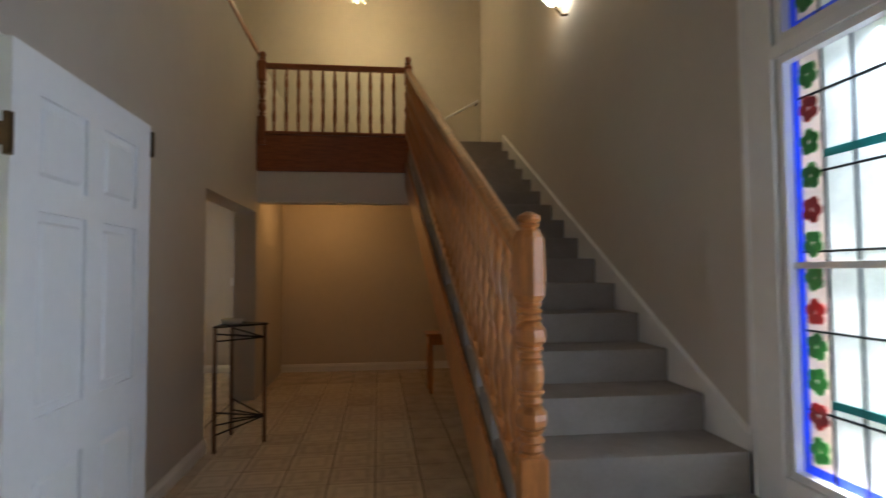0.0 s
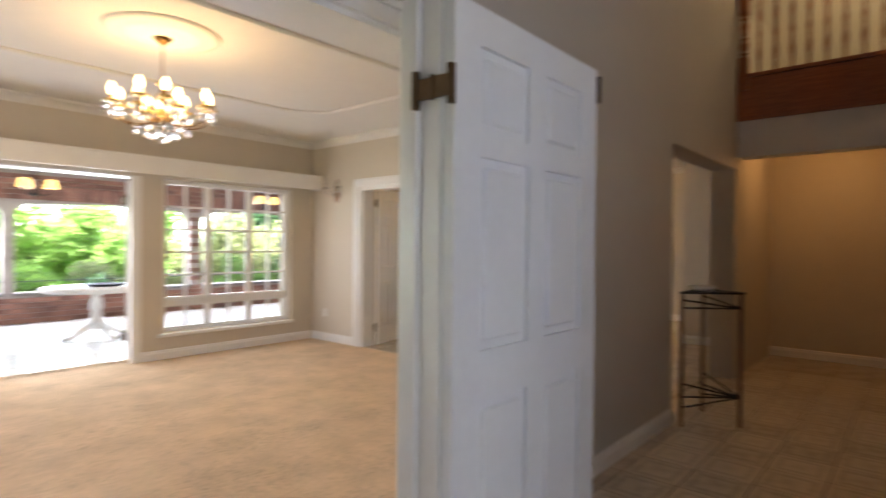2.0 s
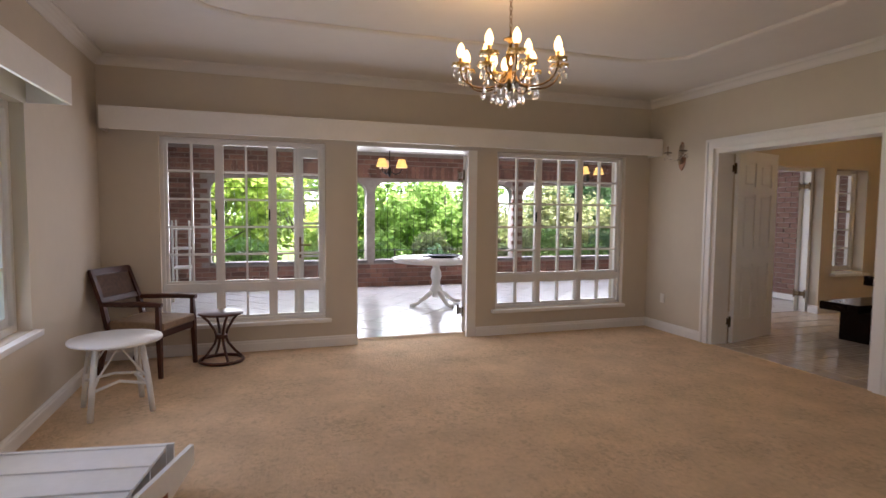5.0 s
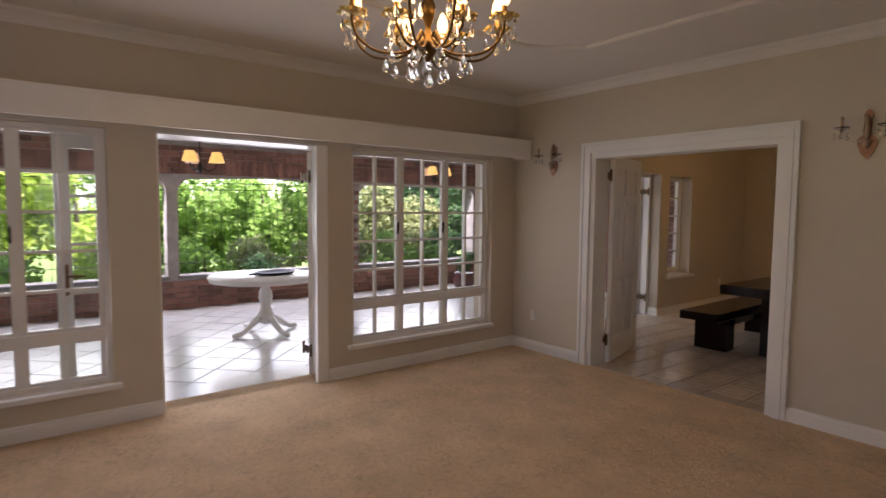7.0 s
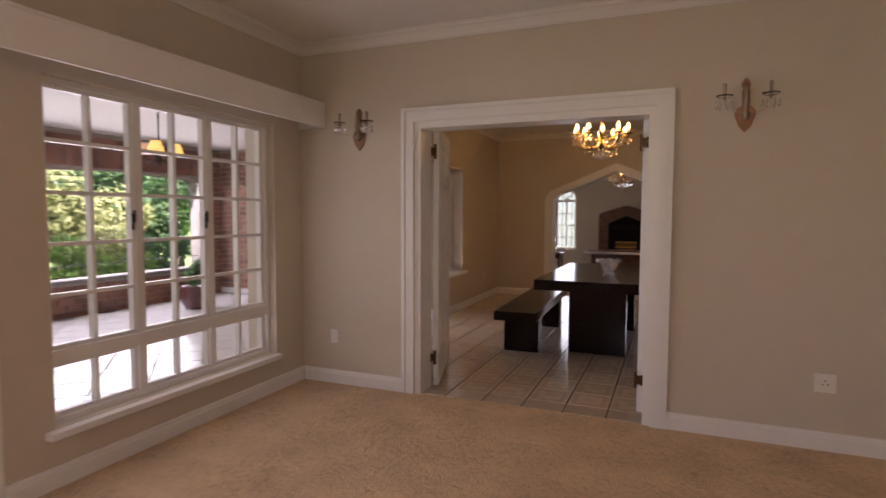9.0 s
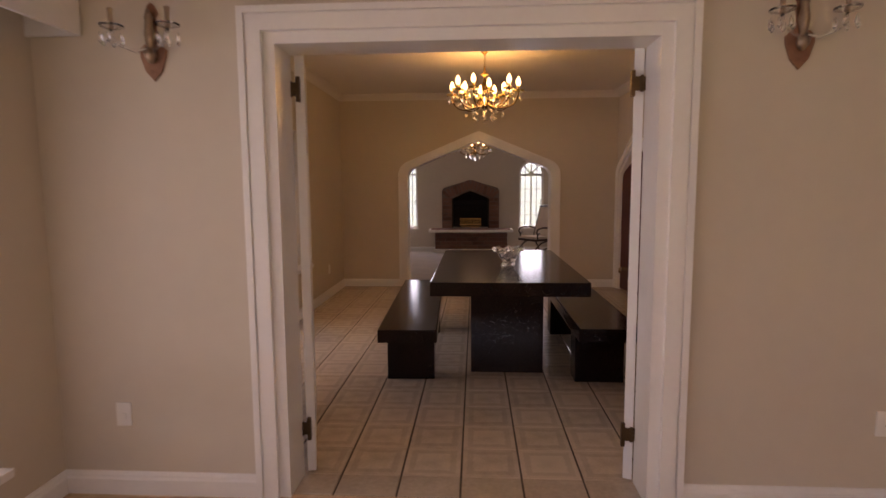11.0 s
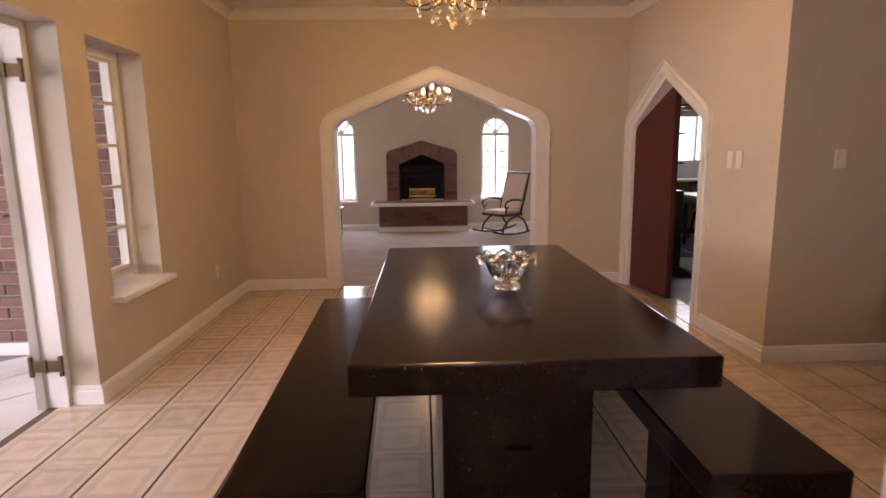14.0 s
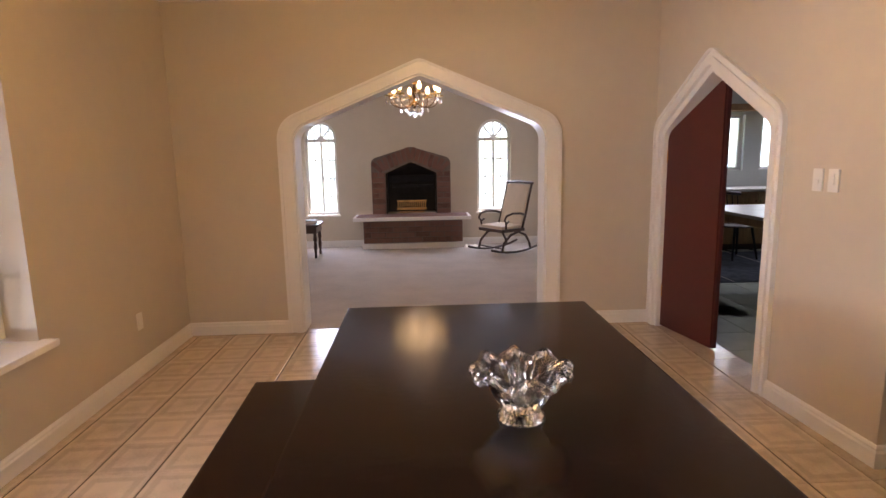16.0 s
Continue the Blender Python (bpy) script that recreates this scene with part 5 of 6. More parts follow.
# ---------- glass bowl on the dining table ----------
def fluted_bowl(x, y, z):
    b = thing("glass_bowl", "cut-glass pedestal bowl with a scalloped rim on the table", "bowl", "", x, y, z)
    bm = bmesh.new()
    seg = 96
    prof = [(0.060, 0.0, 0.05), (0.062, 0.006, 0.07), (0.052, 0.018, 0.07), (0.040, 0.026, 0.03), (0.046, 0.034, 0.04), (0.062, 0.050, 0.08), (0.074, 0.075, 0.09), (0.084, 0.100, 0.09), (0.096, 0.122, 0.08), (0.116, 0.136, 0.05), (0.131, 0.128, 0.03), (0.134, 0.120, 0.02)]
    inner = [(0.130, 0.136, 0.03), (0.114, 0.144, 0.05), (0.088, 0.124, 0.06), (0.074, 0.100, 0.06), (0.062, 0.075, 0.05), (0.045, 0.054, 0.03), (0.012, 0.046, 0.0)]
    rings = []
    for i, (r, h, f) in enumerate(prof + inner):
        ring = []
        for k in range(seg):
            a = 2 * math.pi * k / seg
            lobe = math.cos(8 * a)
            rr = r * (1 + f * math.cos(24 * a) + (0.025 * lobe if h > 0.119 and r > 0.09 else 0))
            hz = h + (0.012 * lobe + 0.004 if h > 0.119 and r > 0.09 else 0)
            ring.append(bm.verts.new((rr * math.cos(a), rr * math.sin(a), hz)))
        rings.append(ring)
    for a, c in zip(rings, rings[1:]):
        for k in range(seg):
            bm.faces.new((a[k], a[(k + 1) % seg], c[(k + 1) % seg], c[k]))
    bm.faces.new(rings[0][::-1])
    bm.faces.new(rings[-1])
    part("bowl", bm, M_CRYSTAL, b)
    return b


fluted_bowl(-3.864, 8.423, 0.7555)


# ---------- fireplace room ----------
def arched_window(name, o, label):
    w = tagged(thing(name, label, "window"), kind="structure")
    u0, u1, z0, z1 = o
    y = YF + 0.10
    f = 0.045
    zs = z1 - (u1 - u0) / 2
    part("window_frame", slab(bmesh.new(), arched(u0, u1, z0, z1), [arched(u0 + f, u1 - f, z0 + f, z1 - f)], on_y, y - 0.04, y + 0.04), M_WHITE, w)
    p = part("pane", slab(bmesh.new(), arched(u0 + 0.01, u1 - 0.01, z0 + 0.01, z1 - 0.01), [], on_y, y + 0.010, y + 0.014), M_PANE, w)
    p.visible_shadow = False
    part("transom", B(u0 + 0.02, y - 0.03, zs - 0.07, u1 - 0.02, y + 0.03, zs - 0.02, 0.004), M_WHITE, w)
    c = (u0 + u1) / 2
    part("mullion", B(c - 0.017, y - 0.02, z0 + 0.02, c + 0.017, y + 0.02, zs - 0.07), M_WHITE, w)
    for k in range(1, 4):
        z = z0 + (zs - 0.07 - z0) * k / 4
        part("glazing_bar", B(u0 + 0.02, y - 0.012, z - 0.010, u1 - 0.02, y + 0.012, z + 0.010), M_WHITE, w)
    bm = bmesh.new()
    lathe(bm, [(0.055, -0.015), (0.055, 0.015)], 20, pose(c, y, zs - 0.02, 90))
    part("fan_hub", bm, M_WHITE, w)
    r = (u1 - u0) / 2 - 0.02
    for a in (45, 90, 135):
        part("fan_bar", tube(bmesh.new(), [(c + 0.05 * math.cos(radians(a)), y, zs - 0.02 + 0.05 * math.sin(radians(a))), (c + r * math.cos(radians(a)), y, zs + r * math.sin(radians(a)))], 0.014, 6), M_WHITE, w)
    bars = bmesh.new()
    for u in (u0 + (u1 - u0) * 0.27, u0 + (u1 - u0) * 0.73):
        tube(bars, [(u, y + 0.06, z0), (u, y + 0.06, z1 - 0.08)], 0.007, 5)
    part("burglar_bar", bars, M_BLACK, w, "thin iron bars outside the glass")
    h = bmesh.new()
    box(h, u1 - 0.075, y - 0.045, 1.05, u1 - 0.062, y - 0.03, 1.17, 0.003)
    part("window_catch", h, M_BLACK, w, "black iron window catch")
    part("window_sill", B(u0 - 0.02, YF - 0.02, z0 - 0.03, u1 + 0.02, YF + 0.06, z0 - 0.002, 0.006), M_WHITE, w)


arched_window("window_fire_left", LW, "white arched window with fan light and iron bars")
arched_window("window_fire_right", RW, "white arched window with fan light and iron bars beside a rocking chair")


def brick_mesh(w, h, d, name="brick", material=None):
    return mesh_of(name, B(-w / 2, -d / 2, -h / 2, w / 2, d / 2, h / 2, 0.005, 1), material or M_BRICK)


def brick_rows(u0, u1, z0, z1, w=0.222, h=0.073, j=0.012):
    """Running bond: yields centre u, centre z and width."""
    row, z = 0, z0
    while z + h <= z1 + 0.001:
        u = u0 - (0.5 * (w + j) if row % 2 else 0)
        while u < u1 - 0.02:
            a, b = max(u, u0), min(u + w, u1)
            if b - a > 0.03:
                yield (a + b) / 2, z + h / 2, b - a, h
            u += w + j
        z += h + j
        row += 1


def joined_bricks(name, items, parent, label=""):
    """Many bricks as one mesh; items: (centre, half sizes, turn about the facing axis as a matrix)."""
    vs, fs = [], []
    cube = [(-1, -1, -1), (1, -1, -1), (1, 1, -1), (-1, 1, -1), (-1, -1, 1), (1, -1, 1), (1, 1, 1), (-1, 1, 1)]
    quads = [(0, 3, 2, 1), (4, 5, 6, 7), (0, 1, 5, 4), (1, 2, 6, 5), (2, 3, 7, 6), (3, 0, 4, 7)]
    for m, hs in items:
        n = len(vs)
        vs += [tuple(m @ Vector((c[0] * hs[0], c[1] * hs[1], c[2] * hs[2]))) for c in cube]
        fs += [tuple(n + i for i in q) for q in quads]
    me = bpy.data.meshes.new(name)
    me.from_pydata(vs, [], fs)
    me.materials.append(M_BRICK_ISL)
    ob = new(name, me)
    if parent:
        ob.parent = parent
    return tagged(ob, label, kind="stuff")


def island_brick():
    m = mat("red_brown_bricks", (0.23, 0.115, 0.085), 0.9, var=0.16, scale=7, bump=0.6, bscale=70)
    nt = m.node_tree
    n, l = nt.nodes, nt.links
    p = n["Principled BSDF"]
    src = p.inputs["Base Color"].links[0].from_socket
    g = n.new("ShaderNodeNewGeometry")
    mr = n.new("ShaderNodeMapRange")
    mr.inputs[3].default_value, mr.inputs[4].default_value = 0.62, 1.35
    l.new(g.outputs["Random Per Island"], mr.inputs[0])
    mul = n.new("ShaderNodeMix")
    mul.data_type, mul.blend_type = "RGBA", "MULTIPLY"
    mul.inputs[0].default_value = 1.0
    l.new(src, mul.inputs[6])
    l.new(mr.outputs[0], mul.inputs[7])
    l.new(mul.outputs[2], p.inputs["Base Color"])
    return m


M_BRICK_ISL = island_brick()


def fireplace():
    f = tagged(thing("fireplace", "red-brown brick fireplace with pointed hood and white slab hearth", "fireplace"), kind="structure")
    yb, yf = YF, YF - 0.10
    x0, x1, c = -4.89, -3.62, -4.255
    ox0, ox1 = -4.665, -3.845
    outer = pointed(x0, x1, 1.42, 1.61, 0.10, 0.53)
    inner = pointed(ox0, ox1, 1.19, 1.37, 0.04, 0.53)
    part("chimney_breast", slab(bmesh.new(), outer[::-1] + inner, [], on_y, yf + 0.012, yb), M_FIREMORTAR, f, "dark brown mortar")
    for side in (-1, 1):
        for k in range(8):
            z = 0.575 + k * 0.085
            wa, wb = (x0 + 0.004, ox0 - 0.006) if side < 0 else (ox1 + 0.006, x1 - 0.004)
            split = wa + (wb - wa) * (0.5 if k % 4 == 3 else 1.0)
            o = part("brick", B(wa, yf, z - 0.036, split - (0.006 if split < wb else 0), yf + 0.05, z + 0.036, 0.005, 1), M_BRICK, f)
            if split < wb:
                part("brick", B(split + 0.006, yf, z - 0.036, wb, yf + 0.05, z + 0.036, 0.005, 1), M_BRICK, f)
    slope = math.atan2(1.61 - 1.42, c - x0)
    for side in (-1, 1):
        n = 8
        for k in range(n):
            t = (k + 0.5) / n
            u = x0 + 0.06 + (c - x0 - 0.06) * t
            z = 1.36 + (1.60 - 1.36) * t - 0.085
            ang = slope + (0.55 if k == 0 else 0.25 if k == 1 else 0)
            m = Matrix.Translation((u if side < 0 else 2 * c - u, yf + (0.021 if k < 2 else 0.025), z)) @ Matrix.Rotation(-ang * (1 if side < 0 else -1), 4, "Y")
            o = new("brick", brick_mesh(0.064, 0.20, 0.05))
            o.parent = f
            o.matrix_local = m
    part("firebox", slab(bmesh.new(), pointed(ox0 - 0.03, ox1 + 0.03, 1.24, 1.42, 0.04, 0.5), [], on_y, yb + 0.24, yb + 0.26), M_FIRE, f, "black fire back")
    big = pointed(ox0 + 0.001, ox1 - 0.001, 1.189, 1.369, 0.04, 0.54)
    small = pointed(ox0 + 0.02, ox1 - 0.02, 1.175, 1.35, 0.035, 0.54)
    part("firebox_lining", slab(bmesh.new(), big + small[::-1], [], on_y, yf + 0.03, yb + 0.245), M_FIRE, f)
    part("hood", turned(B(ox0 + 0.05, -0.01, -0.06, ox1 - 0.05, 0.01, 0.06, 0.004), pose(0, yf + 0.06, 1.10, 25)), M_BLACK, f, "black metal hood")
    part("hood", B(ox0 + 0.04, yf + 0.04, 0.96, ox1 - 0.04, yf + 0.055, 1.0, 0.003), M_BLACK, f)
    grate = bmesh.new()
    for k in range(15):
        u = c - 0.22 + 0.44 * k / 14
        tube(grate, [(u, yf + 0.02, 0.60), (u, yf + 0.0, 0.66), (u, yf + 0.015, 0.75)], 0.008, 5)
    box(grate, c - 0.24, yf + 0.01, 0.73, c + 0.24, yf + 0.025, 0.755)
    box(grate, c - 0.24, yf + 0.0, 0.60, c + 0.24, yf + 0.03, 0.635)
    box(grate, c - 0.20, yf + 0.0, 0.555, c + 0.20, yf + 0.03, 0.575)
    part("grate", grate, M_BRASS, f, "brass fire grate")
    part("hearth_slab", B(-5.16, 15.585, 0.475, -3.335, YF - 0.001, 0.53, 0.008), M_WHITE, f, "white hearth slab")
    part("hearth_tiles", B(-5.11, 15.62, 0.5305, -3.385, YF - 0.101, 0.54), M_BRICK, f, "brick hearth top")
    part("plinth_core", B(-5.03, 15.86, 0.09, -3.45, YF - 0.001, 0.474), M_FIREMORTAR, f)
    for u, z, w, h in brick_rows(-5.025, -3.455, 0.10, 0.47):
        o = part("brick", B(u - w / 2, 15.848, z - h / 2, u + w / 2, 15.89, z + h / 2, 0.005, 1), M_BRICK, f)
    part("plinth_base", B(-5.056, 15.82, 0.0, -3.424, 15.90, 0.085, 0.005), M_WHITE, f, "white base board")


fireplace()


def rocking_chair(x, y, rz):
    c = thing("rocking_chair", "dark wooden rocking chair with cream upholstered back and seat", "rocking chair", "", x, y, 0, rz)
    for s in (-1, 1):
        q = 0.26 * s
        part("rocker", tube(bmesh.new(), [(u, q, 0.03 + 0.14 * (u / 0.5) ** 2 * 0.55) for u in (-0.50, -0.36, -0.2, 0, 0.2, 0.36, 0.50)], 0.018, 6), M_CHAIRW, c, "curved rocker", True)
        part("leg", tube(bmesh.new(), [(-0.30, q, 0.05), (-0.26, q, 0.18), (-0.13, q, 0.29), (0.02, q, 0.33), (0.17, q, 0.27), (0.25, q, 0.15), (0.28, q, 0.05)], 0.019, 6), M_CHAIRW, c, "arched leg", True)
        part("back_post", tube(bmesh.new(), [(0.10, q, 0.36), (0.18, q, 0.60), (0.30, q, 1.03)], 0.020, 6), M_CHAIRW, c, "", True)
        part("armrest", tube(bmesh.new(), [(0.18, q, 0.56), (0.05, q * 1.08, 0.60), (-0.12, q * 1.12, 0.61), (-0.24, q * 1.12, 0.58), (-0.27, q * 1.1, 0.52), (-0.23, q * 1.08, 0.47), (-0.18, q * 1.05, 0.50)], 0.018, 6), M_CHAIRW, c, "scrolled arm", True)
        part("arm_post", tube(bmesh.new(), [(-0.24, q * 1.08, 0.48), (-0.22, q, 0.37)], 0.016, 6), M_CHAIRW, c)
        part("seat_rail", B(-0.28, q - 0.018, 0.335, 0.14, q + 0.018, 0.38, 0.006), M_CHAIRW, c)
    part("front_rail", B(-0.30, -0.26, 0.335, -0.265, 0.26, 0.38, 0.006), M_CHAIRW, c)
    part("cross_bar", tube(bmesh.new(), [(-0.27, -0.26, 0.10), (-0.27, 0.26, 0.10)], 0.012, 6), M_CHAIRW, c)
    part("seat", B(-0.27, -0.24, 0.375, 0.13, 0.24, 0.425, 0.018, 3), M_CREAM, c, "cream seat cushion")
    part("backrest", turned(B(-0.02, -0.235, -0.30, 0.02, 0.235, 0.30, 0.016, 3), pose(0.205, 0, 0.715, 0, 17, 0)), M_CREAM, c, "cream upholstered back")
    part("top_rail", tube(bmesh.new(), [(0.30, -0.28, 1.03), (0.305, 0, 1.045), (0.30, 0.28, 1.03)], 0.020, 6), M_CHAIRW, c)
    return c


rocking_chair(-2.85, 15.31, 34)


def turned_table(name, label, x, y, w, d, h, mt, rz=0):
    t = thing(name, label, "table", "", x, y, 0, rz)
    part("tabletop", B(-w / 2, -d / 2, h - 0.03, w / 2, d / 2, h, 0.006), mt, t)
    part("apron", B(-w / 2 + 0.03, -d / 2 + 0.03, h - 0.13, w / 2 - 0.03, d / 2 - 0.03, h - 0.031), mt, t)
    for a in (-1, 1):
        for b in (-1, 1):
            part("leg", lathe(bmesh.new(), [(0.016, 0), (0.022, 0.03), (0.016, 0.07), (0.028, 0.16), (0.020, 0.24), (0.030, 0.27), (0.022, h - 0.16), (0.026, h - 0.031)], 10, Matrix.Translation((a * (w / 2 - 0.06), b * (d / 2 - 0.06), 0))), mt, t, "turned leg", True)
    return t


turned_table("side_table", "dark turned-leg side table against the wall", -5.84, 15.35, 0.46, 0.5, 0.50, M_CHAIRW)
bk = thing("book", "dark hardback book lying on the side table", "book", "", -5.78, 15.33, 0.5, 8)
part("cover", B(-0.12, -0.09, 0.0, 0.12, 0.09, 0.05, 0.004), mat("black_cloth_cover", (0.02, 0.02, 0.025), 0.6, bump=0.1), bk)
part("pages", B(-0.115, -0.094, 0.006, 0.122, -0.088, 0.044), M_PLASTIC, bk)
turned_table("side_table", "small brown wooden table standing behind the stairs", 1.25, 7.62, 0.55, 0.4, 0.70, M_PINE, 0)


# ---------- hall console ----------
def corner_stand():
    t = thing("console_stand", "slim brown metal corner stand with black glass top", "stand", "", -0.885, 5.56)
    legs = [(0.012, 0.0), (0.345, 0.27), (0.012, 0.52)]
    br = mat("brown_painted_metal", (0.16, 0.09, 0.06), 0.5, 0.3, var=0.1, bump=0.05)
    part("top", slab(bmesh.new(), [(0, -0.02), (0.37, 0.25), (0.37, 0.29), (0, 0.55)], [], on_z, 0.985, 1.0), M_BLACK, t, "black top plate")
    for x, y in legs:
        part("leg", B(x - 0.013, y - 0.013, 0, x + 0.013, y + 0.013, 0.984, 0.003), br, t)
    for za, zb in ((0.88, 0.88), (0.94, 0.88), (0.22, 0.22), (0.32, 0.22), (0.14, 0.22)):
        for a in (0, 2):
            part("brace", tube(bmesh.new(), [(legs[a][0], legs[a][1], za), (legs[1][0], legs[1][1], zb)], 0.007, 5), M_BLACK, t)
    return t


corner_stand()
bw = thing("dish", "white shallow dish on the corner stand", "dish", "", -0.79, 5.75, 1.0)
part("bowl", lathe(bmesh.new(), [(0.05, 0), (0.07, 0.006), (0.095, 0.04), (0.09, 0.04), (0.06, 0.012), (0.0, 0.01)], 24), M_PLASTIC, bw, "", True)


def wall_light(x, y, z):
    w = thing("wall_light", "glowing glass bowl wall light on a small bracket", "wall lamp", "", x, y, z)
    part("shade", lathe(bmesh.new(), [(0.02, -0.05), (0.07, -0.03), (0.11, 0.02), (0.12, 0.06), (0.11, 0.06), (0.06, -0.015), (0.0, -0.03)], 20, Matrix.Translation((-0.10, 0, 0))), M_BULB2, w, "glowing frosted glass bowl", True)
    part("bracket", tube(bmesh.new(), [(0, 0, -0.12), (-0.05, 0, -0.13), (-0.10, 0, -0.08), (-0.10, 0, -0.05)], 0.012, 8), M_BRONZE, w)
    return w


M_BULB2 = mat("glowing_frosted_glass", (0.95, 0.9, 0.8), 0.5, var=0, bump=0, emit=(1.0, 0.86, 0.62), power=1.15)
wall_light(XS, 5.28, 3.66)
hl = chandelier("chandelier", 0.15, 8.2, 5.6, 0.86, 6, "bronze candle chandelier hanging in the stair hall")
rl = thing("wall_handrail", "white handrail on dark brackets on the upper wall", "handrail", "", 1.66, 9.2, 3.9)
part("rail", tube(bmesh.new(), [(-0.32, -0.06, -0.22), (0.28, -0.06, 0.12)], 0.02, 8), M_WHITE, rl)
for u, v in ((-0.28, -0.23), (0.24, 0.06)):
    part("bracket", tube(bmesh.new(), [(u, 0.0, v), (u, -0.05, v), (u, -0.06, v + 0.03)], 0.012, 6), M_BLACK, rl)

# ---------- kitchen seen through the narrow arch ----------
M_KTILE = mat("pale_green_grey_tile", (0.36, 0.40, 0.30), 0.45, var=0.06, scale=6, bump=0.05, rand=0.2)
M_OAK = grain(mat("honey_oak", (0.30, 0.17, 0.07), 0.45, var=0.1, scale=4, bump=0.05), 0.3, 7, (6, 6, 0.8))
M_KWALL = mat("kitchen_paint_pale", (0.66, 0.68, 0.66), 0.7, var=0.02)
structure("floor_kitchen", slab(bmesh.new(), rect(-1.9, 3.0, 9.6, 17.0), [], on_z, -0.2, -0.006), M_PGROUT, "grey grout bed of the kitchen floor")
structure("ceiling_kitchen", slab(bmesh.new(), rect(-1.9, 3.2, 9.58, 17.0), [], on_z, CEIL, CEIL + 0.1), M_CEIL, "white kitchen ceiling")
structure("wall_kitchen_south", slab(bmesh.new(), rect(XL, 3.0, 0, CEIL), [], on_y, 9.40, 9.58), M_KWALL, "pale kitchen wall")
structure("wall_kitchen_east", slab(bmesh.new(), rect(9.58, 17.2, 0, CEIL), [], on_x, 3.0, 3.2), M_KWALL, "pale kitchen wall")
KW = [(-0.20, 0.86, 1.15, 1.985), (1.12, 2.0, 1.15, 1.985)]
structure("wall_kitchen_north", slab(bmesh.new(), rect(-1.9, 3.0, 0, CEIL), [rect(*k) for k in KW], on_y, 15.5, 15.7), M_KWALL, "pale kitchen wall with two windows")
for k in KW:
    w = tagged(thing("window_kitchen", "white kitchen window with small panes", "window"), kind="structure")
    n = 3
    holes = [rect(k[0] + 0.05 + (k[1] - k[0] - 0.10) * c / n + 0.012, k[0] + 0.05 + (k[1] - k[0] - 0.10) * (c + 1) / n - 0.012, k[2] + 0.05, k[3] - 0.05) for c in range(n)]
    part("window_frame", slab(bmesh.new(), rect(*k), holes, on_y, 15.56, 15.62), M_WHITE, w)
    p = part("pane", B(k[0] + 0.04, 15.588, k[2] + 0.04, k[1] - 0.04, 15.592, k[3] - 0.04), M_PANE, w)
    p.visible_shadow = False
for x in (-1.35, -0.65, 0.05, 0.75, 1.45):
    cb = thing("kitchen_cabinet", "honey oak base cabinet under the worktop", "cabinet", "kitchen base cabinets", x + 0.03, 15.2, 0)
    part("body", B(-0.345, -0.27, 0.09, 0.345, 0.28, 0.86), M_OAK, cb)
    for s in (-1, 1):
        d = part("door", B(0.01 if s > 0 else -0.335, -0.292, 0.12, 0.335 if s > 0 else -0.01, -0.271, 0.84, 0.006), M_OAK, cb)
        part("panel", B(0.06 if s > 0 else -0.285, -0.298, 0.19, 0.285 if s > 0 else -0.06, -0.2925, 0.77, 0.003), M_OAK, d)
        part("knob", lathe(bmesh.new(), [(0.006, 0), (0.013, 0.012), (0.010, 0.02)], 8, pose(0.035 * s, -0.293, 0.72, 90)), M_BRONZE, d)
    part("plinth", B(-0.345, -0.22, 0, 0.345, 0.28, 0.089), M_CHAIRW, cb)
wt = tagged(part("worktop", B(-1.67, 14.88, 0.861, 1.83, 15.499, 0.90, 0.006), mat("pale_grey_laminate", (0.55, 0.54, 0.50), 0.3, var=0.08, scale=20, bump=0.02), None, "pale grey laminate kitchen worktop"), category="worktop")
pm = tagged(part("trim_kitchen_pelmet", B(-1.85, 15.28, 2.03, 2.6, 15.499, 2.13, 0.006), M_OAK, None, "honey oak cornice shelf over the kitchen windows"), category="pelmet", kind="structure")
kt = thing("kitchen_table", "brown wooden kitchen table with pale top", "table", "", 0.0, 13.30, 0.011)
part("tabletop", B(-0.58, -0.72, 0.71, 0.62, 0.72, 0.75, 0.008), mat("pale_scrubbed_wood", (0.45, 0.38, 0.30), 0.35, var=0.08), kt, "pale scrubbed top")
part("apron", B(-0.48, -0.62, 0.61, 0.54, 0.62, 0.709), M_OAK, kt)
for a in (-0.43, 0.49):
    for b in (-0.57, 0.57):
        part("leg", lathe(bmesh.new(), [(0.02, 0), (0.03, 0.06), (0.022, 0.12), (0.042, 0.40), (0.028, 0.55), (0.04, 0.609)], 10, Matrix.Translation((a, b, 0))), M_CHAIRW, kt, "", True)


def spindle_chair(x, y, rz):
    c = thing("kitchen_chair", "dark spindle-back kitchen chair at the kitchen table", "chair", "kitchen chairs", x, y, 0.011, rz)
    part("seat", lathe(bmesh.new(), [(0.16, 0.425), (0.20, 0.43), (0.205, 0.445), (0.19, 0.455), (0, 0.45)], 20), M_CHAIRW, c, "", True)
    for a in (-1, 1):
        for b in (-1, 1):
            part("leg", tube(bmesh.new(), [(0.19 * a, 0.19 * b, 0), (0.13 * a, 0.13 * b, 0.43)], [0.013, 0.018], 8), M_BLACK, c)
        part("stretcher", tube(bmesh.new(), [(0.175 * a, -0.175, 0.12), (0.175 * a, 0.175, 0.12)], 0.009, 6), M_BLACK, c)
    for k in range(5):
        u = -0.15 + 0.075 * k
        part("spindle", tube(bmesh.new(), [(u, 0.15, 0.45), (u * 1.15, 0.22, 0.84)], 0.009, 6), M_CHAIRW, c)
